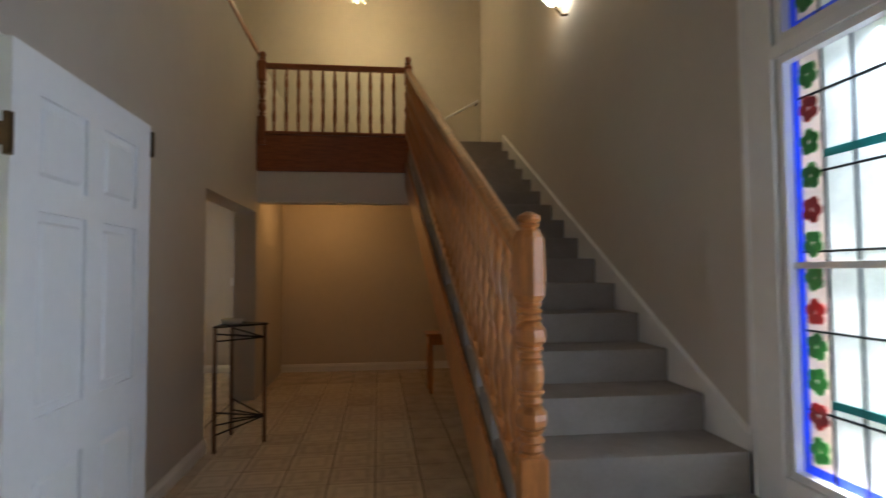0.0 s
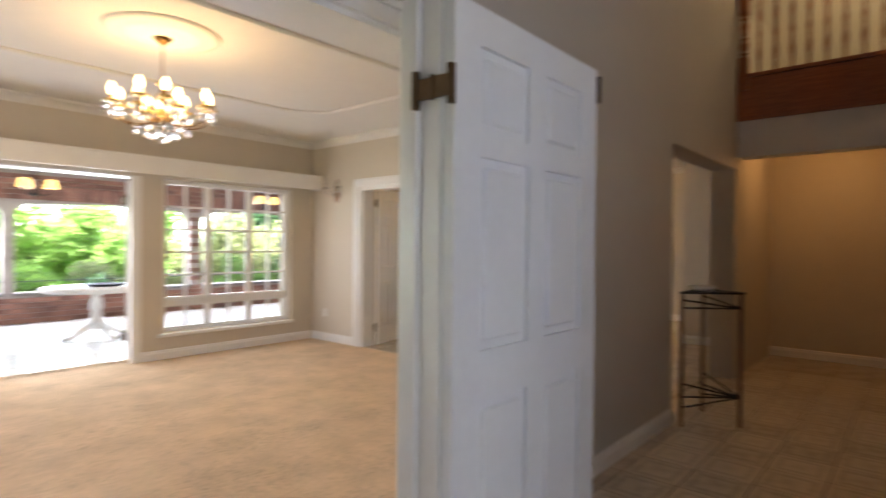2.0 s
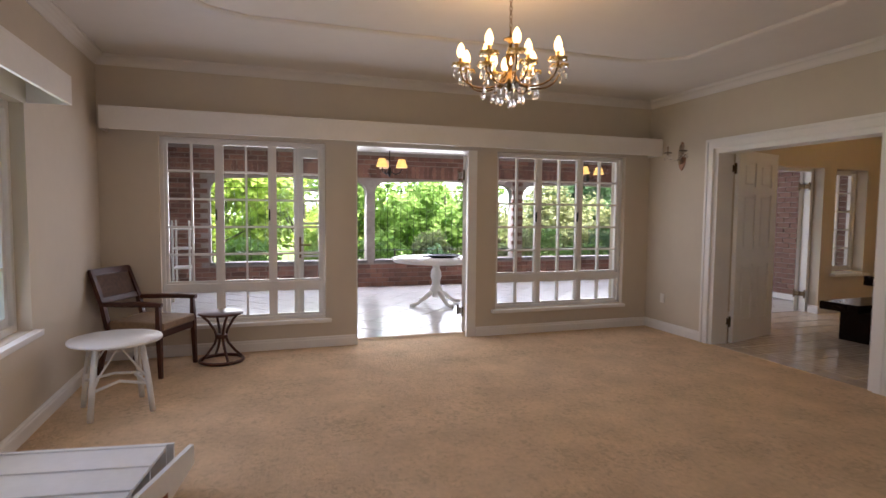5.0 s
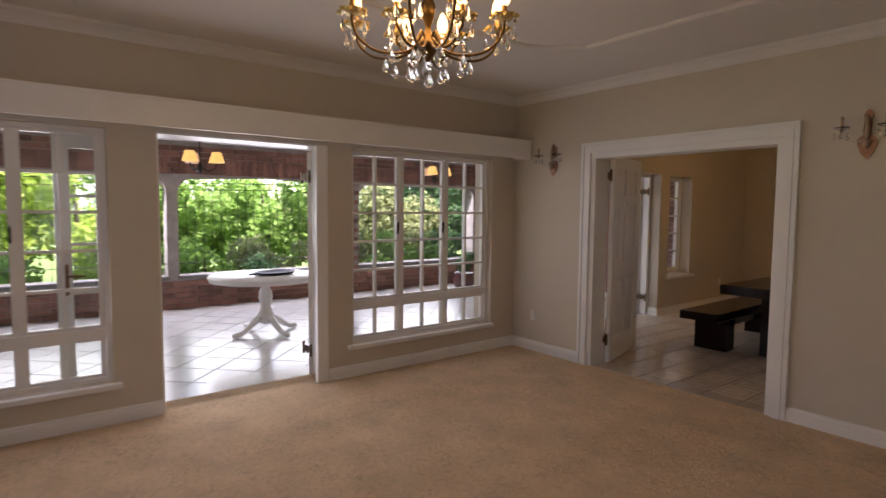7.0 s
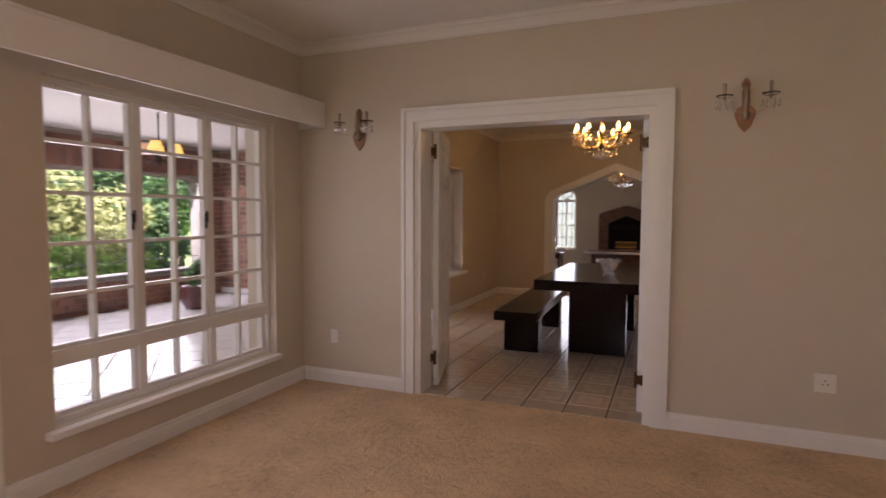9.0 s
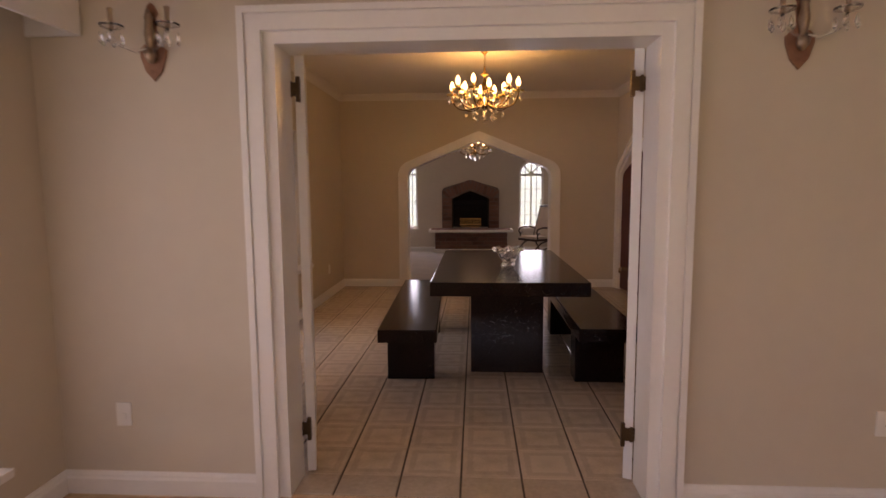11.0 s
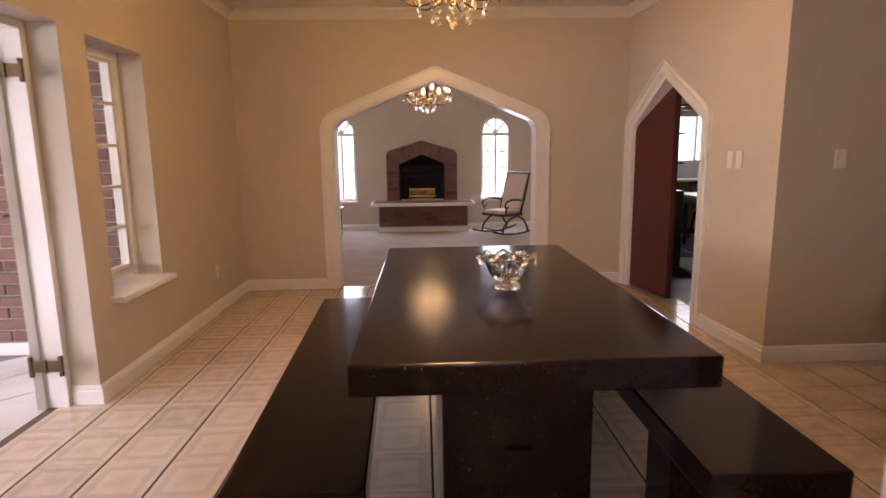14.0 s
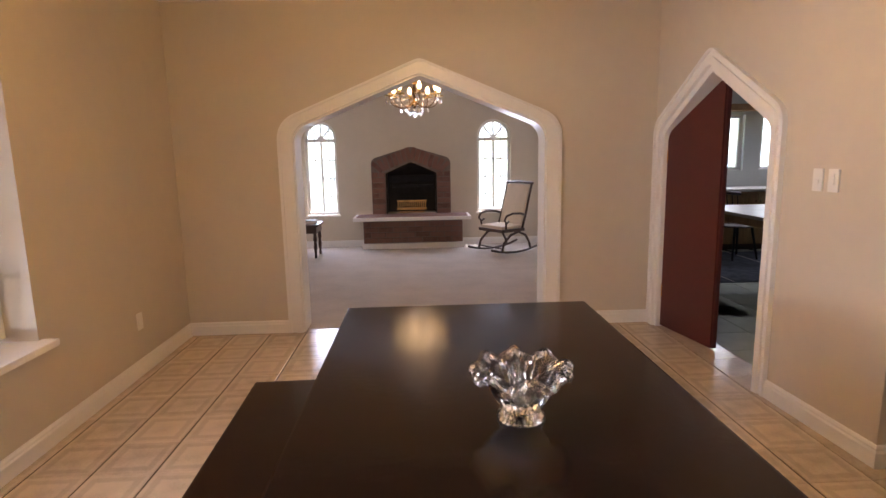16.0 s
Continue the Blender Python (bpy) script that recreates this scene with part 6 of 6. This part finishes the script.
    part("top_rail", tube(bmesh.new(), [(-0.21, 0.21, 0.85), (0, 0.24, 0.87), (0.21, 0.21, 0.85)], 0.026, 6), M_CHAIRW, c, "", True)
    return c


spindle_chair(0.13, 14.30, 10)
spindle_chair(1.0, 13.3, -80)
# Thin dark blue-grey patch on the floor under the table, with pale stripes.
rug = tagged(part("rug", B(-0.95, 12.92, 0.001, 1.5, 14.75, 0.010, 0.003), mat("blue_grey_rug", (0.13, 0.15, 0.18), 0.95, var=0.2, scale=9, bump=0.5, bscale=200, spec=0.1), None, "flat blue-grey rug under the kitchen table"), category="rug")
for k in (0.12, 0.5, 0.88):
    part("stripe", B(-0.95 + 2.45 * k, 12.93, 0.0102, -0.94 + 2.45 * k, 14.74, 0.0115), M_PLASTIC, rug, "thin pale stripe")
# dark tall cupboard with a plate rack just inside the kitchen
pr = thing("plate_rack", "tall dark wooden dresser with rows of white plates", "dresser", "", -1.48, 12.38, 0)
part("body", B(-0.30, 0.0, 0.0, 0.30, 0.30, 0.90), M_CHAIRW, pr)
part("back_board", B(-0.30, 0.26, 0.90, 0.30, 0.30, 2.05), M_CHAIRW, pr)
for z in (1.22, 1.56, 1.88):
    part("shelf", B(-0.30, 0.06, z - 0.012, 0.30, 0.26, z + 0.012), M_CHAIRW, pr)
for z in (1.65, 1.31):
    for k in range(6):
        pl = thing("plate", "white plate standing in the dresser rack", "plate", "dresser plates", -1.48 - 0.24 + 0.095 * k, 12.53, z - 0.075, 62)
        part("disc", lathe(bmesh.new(), [(0.05, 0), (0.085, 0.012), (0.09, 0.016), (0.05, 0.008), (0, 0.006)], 20, pose(0, 0, 0.09, 90)), M_PLASTIC, pl, "", True)

# maroon pointed door in the narrow arch, swung into the kitchen
md = tagged(thing("door_7", "maroon painted pointed door standing half open", "door", x=-2.085, y=11.50, z=0.012, rz=-79), kind="structure")
bm = bmesh.new()
half = [(0.0, 0.0), (0.0, 1.60), (0.06, 1.67), (0.60, 1.99)]
slab(bm, half + [(0.62, 2.0), (0.62, 0.0)], [], on_y, -0.042, 0.0)
part("door_leaf", bm, M_MAROON, md)
part("edge_strip", B(0.622, -0.03, 0.0, 0.634, 0.002, 1.99, 0.003), M_MAROON, md)
bm = bmesh.new()
for z in (0.3, 1.4):
    box(bm, -0.014, -0.046, z - 0.05, 0.02, -0.0425, z + 0.05, 0.001)
part("hinge", bm, M_BRASS, md)


# ---------- verandah ----------
XV0, XV1 = -10.70, -10.95      # garden wall of the verandah, inner and outer face
YV0, YV1 = -1.2, 9.89
VC = 2.50


def flat_arch(u0, u1, z0, z1, r=0.22, n=5):
    """Opening with a level sill, upright sides and a nearly flat head with rounded corners."""
    rise = 0.05
    out = [(u0, z0)]
    for k in range(n + 1):
        a = math.pi - math.pi / 2 * k / n
        out.append((u0 + r + r * math.cos(a), z1 - rise - r + r * math.sin(a)))
    out.append(((u0 + u1) / 2, z1))
    for k in range(n + 1):
        a = math.pi / 2 - math.pi / 2 * k / n
        out.append((u1 - r + r * math.cos(a), z1 - rise - r + r * math.sin(a)))
    out.append((u1, z0))
    return out


VO = [(0.70, 3.405), (3.565, 6.43), (6.645, 9.43)]
VZ0, VZ1 = 0.48, 2.00
structure("wall_verandah", slab(bmesh.new(), rect(YV0, YV1, -0.4, VC), [flat_arch(a, b, VZ0, VZ1) for a, b in VO], on_x, XV1 + 0.005, XV0 - 0.012), M_MORTAR, "brick garden wall of the verandah with wide openings")
structure("wall_verandah_end", slab(bmesh.new(), rect(XV1, XO, -0.4, VC), [], on_y, YV1, YV1 + 0.2), M_MORTAR, "brick end wall of the verandah")
structure("wall_verandah_south", slab(bmesh.new(), rect(XV1, XO, -0.4, VC), [], on_y, YV0 - 0.2, YV0), M_BRICK, "brick end wall of the verandah")
structure("ceiling_verandah", slab(bmesh.new(), rect(XV1 - 0.3, XO, YV0 - 0.2, YV1 + 0.2), [], on_z, VC, VC + 0.12), M_CEIL, "white boarded verandah ceiling")
structure("floor_verandah", slab(bmesh.new(), rect(XV1, XO, YV0, YV1), [], on_z, -0.4, -0.024), M_PGROUT, "grey grout bed of the verandah floor")
structure("baseboard_verandah", B(XV0 - 0.011, YV1 - 0.03, -0.02, XO, YV1 - 0.016, 0.07), M_WHITE, "pale tile skirting along the brick wall")
# Unseen slab above all ceilings, added to keep sun and sky off house and verandah.
structure("roof_house", slab(bmesh.new(), rect(-11.6, 3.3, -2.0, 17.2), [], on_z, 5.76, 5.9), M_FIRE, "roof over the house")

for a, b in VO:
    sill = tagged(part("trim_verandah_sill", B(XV1 - 0.02, a - 0.02, VZ0 - 0.05, XV0 + 0.03, b + 0.02, VZ0 - 0.001, 0.008), M_PGROUT, None, "grey sill along the verandah opening"), kind="structure")
    gr = thing("burglar_bars", "black iron burglar bars in the verandah opening", "bars", "verandah bars", XV0 - 0.10, 0, 0)
    n = int((b - a) / 0.125)
    me = mesh_of("bar", tube(bmesh.new(), [(0, 0, VZ0 - 0.01), (0, 0, VZ1 - 0.03)], 0.0032, 5), M_BLACK)
    for k in range(1, n):
        o = new("bar", me)
        o.parent = gr
        o.location = (0, a + (b - a) * k / n, 0)
    for z in (0.66, 1.78, 1.88):
        part("cross_bar", tube(bmesh.new(), [(0, a, z), (0, (a + b) / 2, z + (0.03 if z > 1 else 0)), (0, b, z)], 0.006, 5), M_BLACK, gr)


def in_opening(u, z, w, h):
    for a, b in VO:
        if u + w / 2 > a and u - w / 2 < b and z + h / 2 > VZ0 - 0.04 and z - h / 2 < VZ1:
            return True
    return False


wv = bpy.data.objects["wall_verandah"]
items = []
for u, z, w, h in brick_rows(YV0, YV1, -0.02, VC - 0.02):
    if not in_opening(u, z, w - 0.05, h):
        items.append((Matrix.Translation((XV0 - 0.02, u, z)), (0.028, w / 2, h / 2)))
joined_bricks("bricks", items, wv)
# soldier bricks over the openings
items = []
for a, b in VO:
    u = a + 0.02
    while u < b - 0.05:
        items.append((Matrix.Translation((XV0 - 0.016, u + 0.036, VZ1 + 0.14)), (0.028, 0.033, 0.11)))
        u += 0.085
joined_bricks("soldier_bricks", items, wv)
we = bpy.data.objects["wall_verandah_end"]
items, me = [], {}
for u, z, w, h in brick_rows(XV0, XO, 0.08, VC - 0.02):
    m = Matrix.Translation((u, YV1 + 0.012, z))
    if u > -8.55:
        key = round(w, 2)
        if key not in me:
            me[key] = brick_mesh(key, h, 0.05)
        o = new("brick", me[key])
        o.parent = we
        o.matrix_local = m
    else:
        items.append((m, (w / 2, 0.025, h / 2)))
joined_bricks("bricks", items, we)


def pedestal_table(x, y):
    t = thing("pedestal_table", "round white-painted pedestal table with four clawed feet", "table", "", x, y, -0.02, 15)
    part("tabletop", lathe(bmesh.new(), [(0.60, 0.655), (0.64, 0.66), (0.655, 0.69), (0.66, 0.71), (0.65, 0.722), (0.0, 0.725)], 48), M_WHITE, t, "round white top", True)
    part("pedestal", lathe(bmesh.new(), [(0.05, 0.12), (0.085, 0.16), (0.10, 0.22), (0.07, 0.30), (0.06, 0.36), (0.085, 0.44), (0.075, 0.52), (0.05, 0.57), (0.06, 0.60), (0.12, 0.64), (0.20, 0.654)], 20), M_WHITE, t, "turned white pedestal", True)
    for k in range(4):
        a = radians(90 * k)
        part("foot", tube(bmesh.new(), [(r * math.cos(a), r * math.sin(a), z) for r, z in ((0.05, 0.20), (0.14, 0.17), (0.24, 0.10), (0.33, 0.045), (0.40, 0.035), (0.45, 0.03))], [0.045, 0.042, 0.034, 0.028, 0.034, 0.022], 8), M_WHITE, t, "curved clawed foot", True)
    return t


pedestal_table(-8.35, 4.02)
tr = thing("tray", "dark oval tray with a long handle on the round table", "tray", "", -8.33, 4.14, 0.7055, 25)
part("dish", turned(lathe(bmesh.new(), [(0.20, 0), (0.26, 0.012), (0.28, 0.035), (0.27, 0.035), (0.20, 0.012), (0, 0.01)], 28), Matrix.Diagonal((0.75, 1.0, 1.0, 1.0))), M_BLACK, tr, "", True)
part("handle", tube(bmesh.new(), [(0, -0.26, 0.03), (0, -0.42, 0.035)], 0.012, 6), M_BLACK, tr)


def hanging_lamp(x, y):
    l = thing("hanging_lamp", "black iron verandah lamp with small parchment shades", "lamp", "verandah lamps", x, y, VC)
    part("rod", tube(bmesh.new(), [(0, 0, 0), (0, 0, -0.48)], 0.008, 6), M_BLACK, l)
    part("boss", lathe(bmesh.new(), [(0.004, -0.60), (0.02, -0.57), (0.035, -0.52), (0.02, -0.47), (0.01, -0.45)], 12), M_BLACK, l, "", True)
    for k in range(3):
        a = radians(70 + 120 * k)
        ca, sa = math.cos(a), math.sin(a)
        arm = part("arm", tube(bmesh.new(), [(0.02 * ca, 0.02 * sa, -0.52), (0.09 * ca, 0.09 * sa, -0.56), (0.16 * ca, 0.16 * sa, -0.53), (0.18 * ca, 0.18 * sa, -0.47)], 0.008, 6), M_BLACK, l)
        part("shade", lathe(bmesh.new(), [(0.085, -0.46), (0.088, -0.458), (0.050, -0.34), (0.047, -0.342)], 16, Matrix.Translation((0.18 * ca, 0.18 * sa, 0))), M_SHADE if k != 1 else M_SHADE_OFF, arm, "glowing parchment shade" if k != 1 else "dim parchment shade", True)
    return l


hanging_lamp(-8.5, 3.33)
hanging_lamp(-8.5, 6.73)

M_LEAF = [mat("leaf_%s" % n, c, 0.55, var=0.25, scale=3, bump=0, spec=0.3) for n, c in (("yellow_green", (0.36, 0.48, 0.09)), ("mid_green", (0.22, 0.36, 0.085)), ("dark_green", (0.09, 0.18, 0.07)), ("olive", (0.30, 0.33, 0.15)))]
for m in M_LEAF:
    # thin leaves let part of the light through
    n, l = m.node_tree.nodes, m.node_tree.links
    pb = n["Principled BSDF"]
    tl, mx = n.new("ShaderNodeBsdfTranslucent"), n.new("ShaderNodeMixShader")
    l.new(pb.inputs["Base Color"].links[0].from_socket, tl.inputs["Color"])
    mx.inputs[0].default_value = 0.5
    l.new(pb.outputs[0], mx.inputs[1])
    l.new(tl.outputs[0], mx.inputs[2])
    l.new(mx.outputs[0], n["Material Output"].inputs["Surface"])
M_BARK = mat("grey_brown_bark", (0.10, 0.075, 0.055), 0.9, var=0.2, scale=8, bump=0.8, bscale=30)


def leaf_cloud(blobs, n, size, rng):
    """Many small bent leaves scattered through uneven clumps: blobs of (centre, radius)."""
    vs, fs = [], []
    tot = sum(r ** 2 for _, r in blobs)
    for c, r in blobs:
        for _ in range(int(n * r * r / tot)):
            d = Vector((rng.gauss(0, 1), rng.gauss(0, 1), rng.gauss(0, 1))).normalized()
            p = Vector(c) + d * r * (0.55 + 0.5 * rng.random() ** 0.5) * (0.8 + 0.3 * noise.noise(d * 2.1 + Vector(c)))
            a = Vector((rng.gauss(0, 1), rng.gauss(0, 1), rng.gauss(0, 0.6))).normalized()
            b = a.cross(d + Vector((0.01, 0, 0.3))).normalized()
            s = size * (0.6 + 0.8 * rng.random())
            k = len(vs)
            vs += [tuple(p - a * s), tuple(p + b * s * 0.5 + d * s * 0.15), tuple(p + a * s), tuple(p - b * s * 0.5 + d * s * 0.15)]
            fs.append((k, k + 1, k + 2, k + 3))
    me = bpy.data.meshes.new("leaves")
    me.from_pydata(vs, [], fs)
    return me


def tree(x, y, h, r, mt, seed, label, z0=-0.6, name="tree", leaves=5200, size=0.09):
    rng = random.Random(seed)
    t = thing(name, label, name, "", x, y, z0)
    trunk = bmesh.new()
    tube(trunk, [(0, 0, -0.2), (0.05, 0.02, h * 0.25), (-0.03, 0.05, h * 0.5), (0.02, 0, h * 0.8)], [0.05 * h * 0.5, 0.035 * h * 0.5, 0.025 * h * 0.5, 0.008 * h], 8)
    blobs = []
    for k in range(9):
        a = rng.random() * 6.28
        rr = r * (0.3 + 0.6 * rng.random())
        z = h * (0.35 + 0.55 * rng.random())
        p = (rr * math.cos(a), rr * math.sin(a), z)
        blobs.append((p, r * (0.32 + 0.25 * rng.random())))
        tube(trunk, [(0, 0, h * 0.3), (p[0] * 0.5, p[1] * 0.5, (h * 0.3 + z) / 2), p], [0.03 * h * 0.3, 0.02 * h * 0.3, 0.008 * h * 0.3], 5)
    part("trunk", trunk, M_BARK, t, "grey-brown trunk and limbs")
    me = leaf_cloud(blobs, leaves, size, rng)
    me.materials.append(mt)
    o = new("crown", me)
    o.parent = t
    return t


def grass_mat():
    return mat("lawn_grass", (0.11, 0.17, 0.04), 0.9, var=0.25, scale=1.5, bump=0.8, bscale=60)


structure("ground", slab(bmesh.new(), rect(-900, 900, -900, 900), [], on_z, -1.2, -0.65), grass_mat(), "green lawn and ground reaching the horizon")

GARDEN = [(-14.6, 0.4, 3.6, 1.7, 0), (-15.4, 2.6, 3.4, 1.8, 0), (-14.8, 4.6, 3.0, 1.7, 1), (-15.6, 6.6, 3.1, 1.7, 1), (-18.5, 1.5, 4.4, 2.3, 0), (-19.0, 5.4, 3.8, 2.2, 1), (-14.4, 9.6, 2.7, 1.5, 3), (-15.2, 11.6, 3.2, 1.6, 2), (-13.6, 13.4, 3.9, 1.7, 2), (-18.5, 9.6, 3.0, 2.0, 3), (-18.0, 13.0, 4.2, 2.2, 2), (-15.6, 15.8, 4.0, 2.0, 1), (-19.5, 17.0, 4.6, 2.4, 2), (-15.0, -2.0, 3.8, 1.9, 1)]
for i, (x, y, h, r, k) in enumerate(GARDEN):
    tree(x, y, h, r, M_LEAF[k], 40 + i, ("bright yellow-green leafy tree in the garden", "mid-green leafy tree in the garden", "dark green leafy tree in the garden", "olive-green leafy bush in the garden")[k])
for i, (x, y, k) in enumerate(((-12.3, 1.4, 1), (-12.4, 2.9, 0), (-12.2, 4.3, 1), (-12.3, 5.6, 3), (-12.4, 7.2, 3), (-12.2, 8.6, 1), (-12.5, 10.0, 2))):
    tree(x, y, 1.5, 0.75, M_LEAF[k], 90 + i, "low leafy garden shrub beyond the verandah wall", name="shrub", leaves=1800, size=0.06)
tree(-11.55, 4.95, 1.45, 0.5, M_LEAF[2], 77, "dark fine-leaved potted shrub outside the verandah wall", name="shrub", leaves=1500, size=0.045)
hills = bmesh.new()
prev = None
for k in range(61):
    a = radians(100 + 160 * k / 60)
    d = 140
    hgt = 10 + 5 * noise.noise(Vector((k * 0.13, 0, 0))) + 2 * noise.noise(Vector((k * 0.6, 3, 0)))
    lo = hills.verts.new((d * math.cos(a), d * math.sin(a) + 5, -1))
    hi = hills.verts.new(((d + 20) * math.cos(a), (d + 20) * math.sin(a) + 5, hgt))
    if prev:
        hills.faces.new((prev[0], lo, hi, prev[1]))
    prev = (lo, hi)
# The distance haze is painted: it lies in the hill's pale base colour.
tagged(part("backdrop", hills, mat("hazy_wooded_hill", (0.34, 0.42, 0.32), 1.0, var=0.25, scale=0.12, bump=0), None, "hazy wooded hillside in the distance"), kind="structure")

# Added boards that glow by themselves, in place of bright sky outside the windows.
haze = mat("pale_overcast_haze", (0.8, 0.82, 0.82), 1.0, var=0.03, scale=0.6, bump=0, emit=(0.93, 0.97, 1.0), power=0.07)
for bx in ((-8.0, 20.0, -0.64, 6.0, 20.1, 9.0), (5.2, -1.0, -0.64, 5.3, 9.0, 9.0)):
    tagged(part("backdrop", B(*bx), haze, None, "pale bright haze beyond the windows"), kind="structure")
pot = thing("plant_pot", "dark glazed planter with a small leafy plant", "planter", "", -9.75, 8.38, -0.02)
part("pot", lathe(bmesh.new(), [(0.14, 0), (0.20, 0.10), (0.22, 0.22), (0.18, 0.32), (0.19, 0.34), (0.16, 0.33), (0.0, 0.28)], 24), mat("maroon_glaze", (0.09, 0.03, 0.028), 0.25, var=0.1), pot, "", True)
me = leaf_cloud([((0, 0, 0.48), 0.18), ((0.08, 0.05, 0.62), 0.14)], 300, 0.05, random.Random(5))
me.materials.append(M_LEAF[2])
o = new("foliage", me)
o.parent = pot
cab = thing("garden_shelf", "narrow white slatted plant shelf on the verandah", "shelf", "", -9.9, 0.35, -0.02)
for s in (-0.22, 0.22):
    for q in (-0.12, 0.12):
        part("post", B(s - 0.015, q - 0.015, 0, s + 0.015, q + 0.015, 1.25, 0.003), M_WHITE, cab)
for z in (0.2, 0.5, 0.8, 1.1):
    part("shelf", B(-0.23, -0.13, z, 0.23, 0.13, z + 0.02, 0.003), M_WHITE, cab)


# ---------- floor tiles ----------
def tile_mesh(name, s, t, material):
    return mesh_of(name, B(-s / 2, -s / 2, -t, s / 2, s / 2, 0, 0.0022, 1), material)


def joined_tiles(name, cells, s, t, parent, material, label, turn=0.0):
    """Bevelled tiles as one mesh; cells: centres and clip sizes."""
    vs, fs = [], []
    for x, y, z, hx, hy in cells:
        k = len(vs)
        b = 0.003
        vs += [(x - hx, y - hy, z - t), (x + hx, y - hy, z - t), (x + hx, y + hy, z - t), (x - hx, y + hy, z - t), (x - hx + b, y - hy + b, z), (x + hx - b, y - hy + b, z), (x + hx - b, y + hy - b, z), (x - hx + b, y + hy - b, z)]
        fs += [(k + 4, k + 5, k + 6, k + 7)] + [(k + i, k + (i + 1) % 4, k + 4 + (i + 1) % 4, k + 4 + i) for i in range(4)]
    me = bpy.data.meshes.new(name)
    me.from_pydata(vs, [], fs)
    me.materials.append(material)
    ob = new(name, me)
    ob.parent = parent
    return tagged(ob, label, kind="stuff")


P_ = 0.2965
fd_ = bpy.data.objects["floor_dining"]
tm = mesh_of("tile", B(-P_ / 2 + 0.005, -P_ / 2 + 0.0015, -0.006, P_ / 2 - 0.005, P_ / 2 - 0.0015, 0, 0.002, 1), M_TILE)
cells = []
for i in range(-7, 11):
    for j in range(-6, 16):
        x, y = -4.22 + (i + 0.5) * P_, 7.43 + (j + 0.5) * P_
        x0, x1, y0, y1 = max(x - P_ / 2, XO), min(x + P_ / 2, XL), max(y - P_ / 2, YD + 0.03), min(y + P_ / 2, YA + 0.07)
        if y > YP + 0.1:
            x1 = min(x1, XKK + 0.01)
        if x1 - x0 < 0.03 or y1 - y0 < 0.03:
            continue
        if x1 - x0 > P_ - 0.01 and y1 - y0 > P_ - 0.01 and -6.2 < x < -2.1:
            o = new("tile", tm)
            o.parent = fd_
            o.matrix_local = pose(x, y, 0, 0, 0, 180 * ((i + j) % 2))
        else:
            cells.append(((x0 + x1) / 2, (y0 + y1) / 2, 0.0, (x1 - x0) / 2 - 0.004, (y1 - y0) / 2 - 0.0015))
M_TILE_ISL = mat("cream_tile", (0.49, 0.41, 0.325), 0.18, var=0.12, scale=5, bump=0.03, bscale=40)
joined_tiles("edge_tiles", cells, P_, 0.006, fd_, M_TILE_ISL, "cut cream tiles at the edges")
fh_ = bpy.data.objects["floor_hall"]
cells = []
ph = 0.315
for i in range(-5, 11):
    for j in range(-6, 31):
        x, y = XH + (i + 0.5) * ph + 0.1, (j + 0.5) * ph - 0.25
        x0, x1, y0, y1 = max(x - ph / 2, XL), min(x + ph / 2, XS + 0.1), max(y - ph / 2, -1.6), min(y + ph / 2, 9.2)
        if x1 - x0 < 0.03 or y1 - y0 < 0.03:
            continue
        cells.append(((x0 + x1) / 2, (y0 + y1) / 2, 0.0, (x1 - x0) / 2 - 0.003, (y1 - y0) / 2 - 0.003))
near = [c for c in cells if 3.2 < c[1] < 8.2 and -0.9 < c[0] < 0.75 and c[3] > 0.15 and c[4] > 0.15]
M_HTILE = M_TILE
th = tile_mesh("tile", ph - 0.006, 0.006, M_HTILE)
for k, c in enumerate(near):
    o = new("tile", th)
    o.parent = fh_
    o.matrix_local = pose(c[0], c[1], 0, 0, 0, 90 * (k % 4))
joined_tiles("edge_tiles", [c for c in cells if c not in near], ph, 0.006, fh_, M_TILE_ISL, "cream hall tiles")
fv_ = bpy.data.objects["floor_verandah"]
tv = tile_mesh("tile", 0.388, 0.006, M_PATIO)
cells = []
R = Matrix.Rotation(radians(45), 4, "Z")
for i in range(-30, 31):
    for j in range(-30, 31):
        p = R @ Vector((i * 0.40, j * 0.40, 0)) + Vector((-8.5, 4.2, 0))
        if XV0 + 0.1 < p.x < XO - 0.12 and YV0 + 0.2 < p.y < YV1 - 0.15:
            o = new("tile", tv)
            o.parent = fv_
            o.matrix_local = Matrix.Translation((p.x, p.y, -0.02)) @ R
fk_ = bpy.data.objects["floor_kitchen"]
tk = tile_mesh("tile", 0.394, 0.006, M_KTILE)
for i in range(11):
    for j in range(15):
        o = new("tile", tk)
        o.parent = fk_
        o.matrix_local = Matrix.Translation((-1.69 + i * 0.40, 9.85 + j * 0.40, 0))
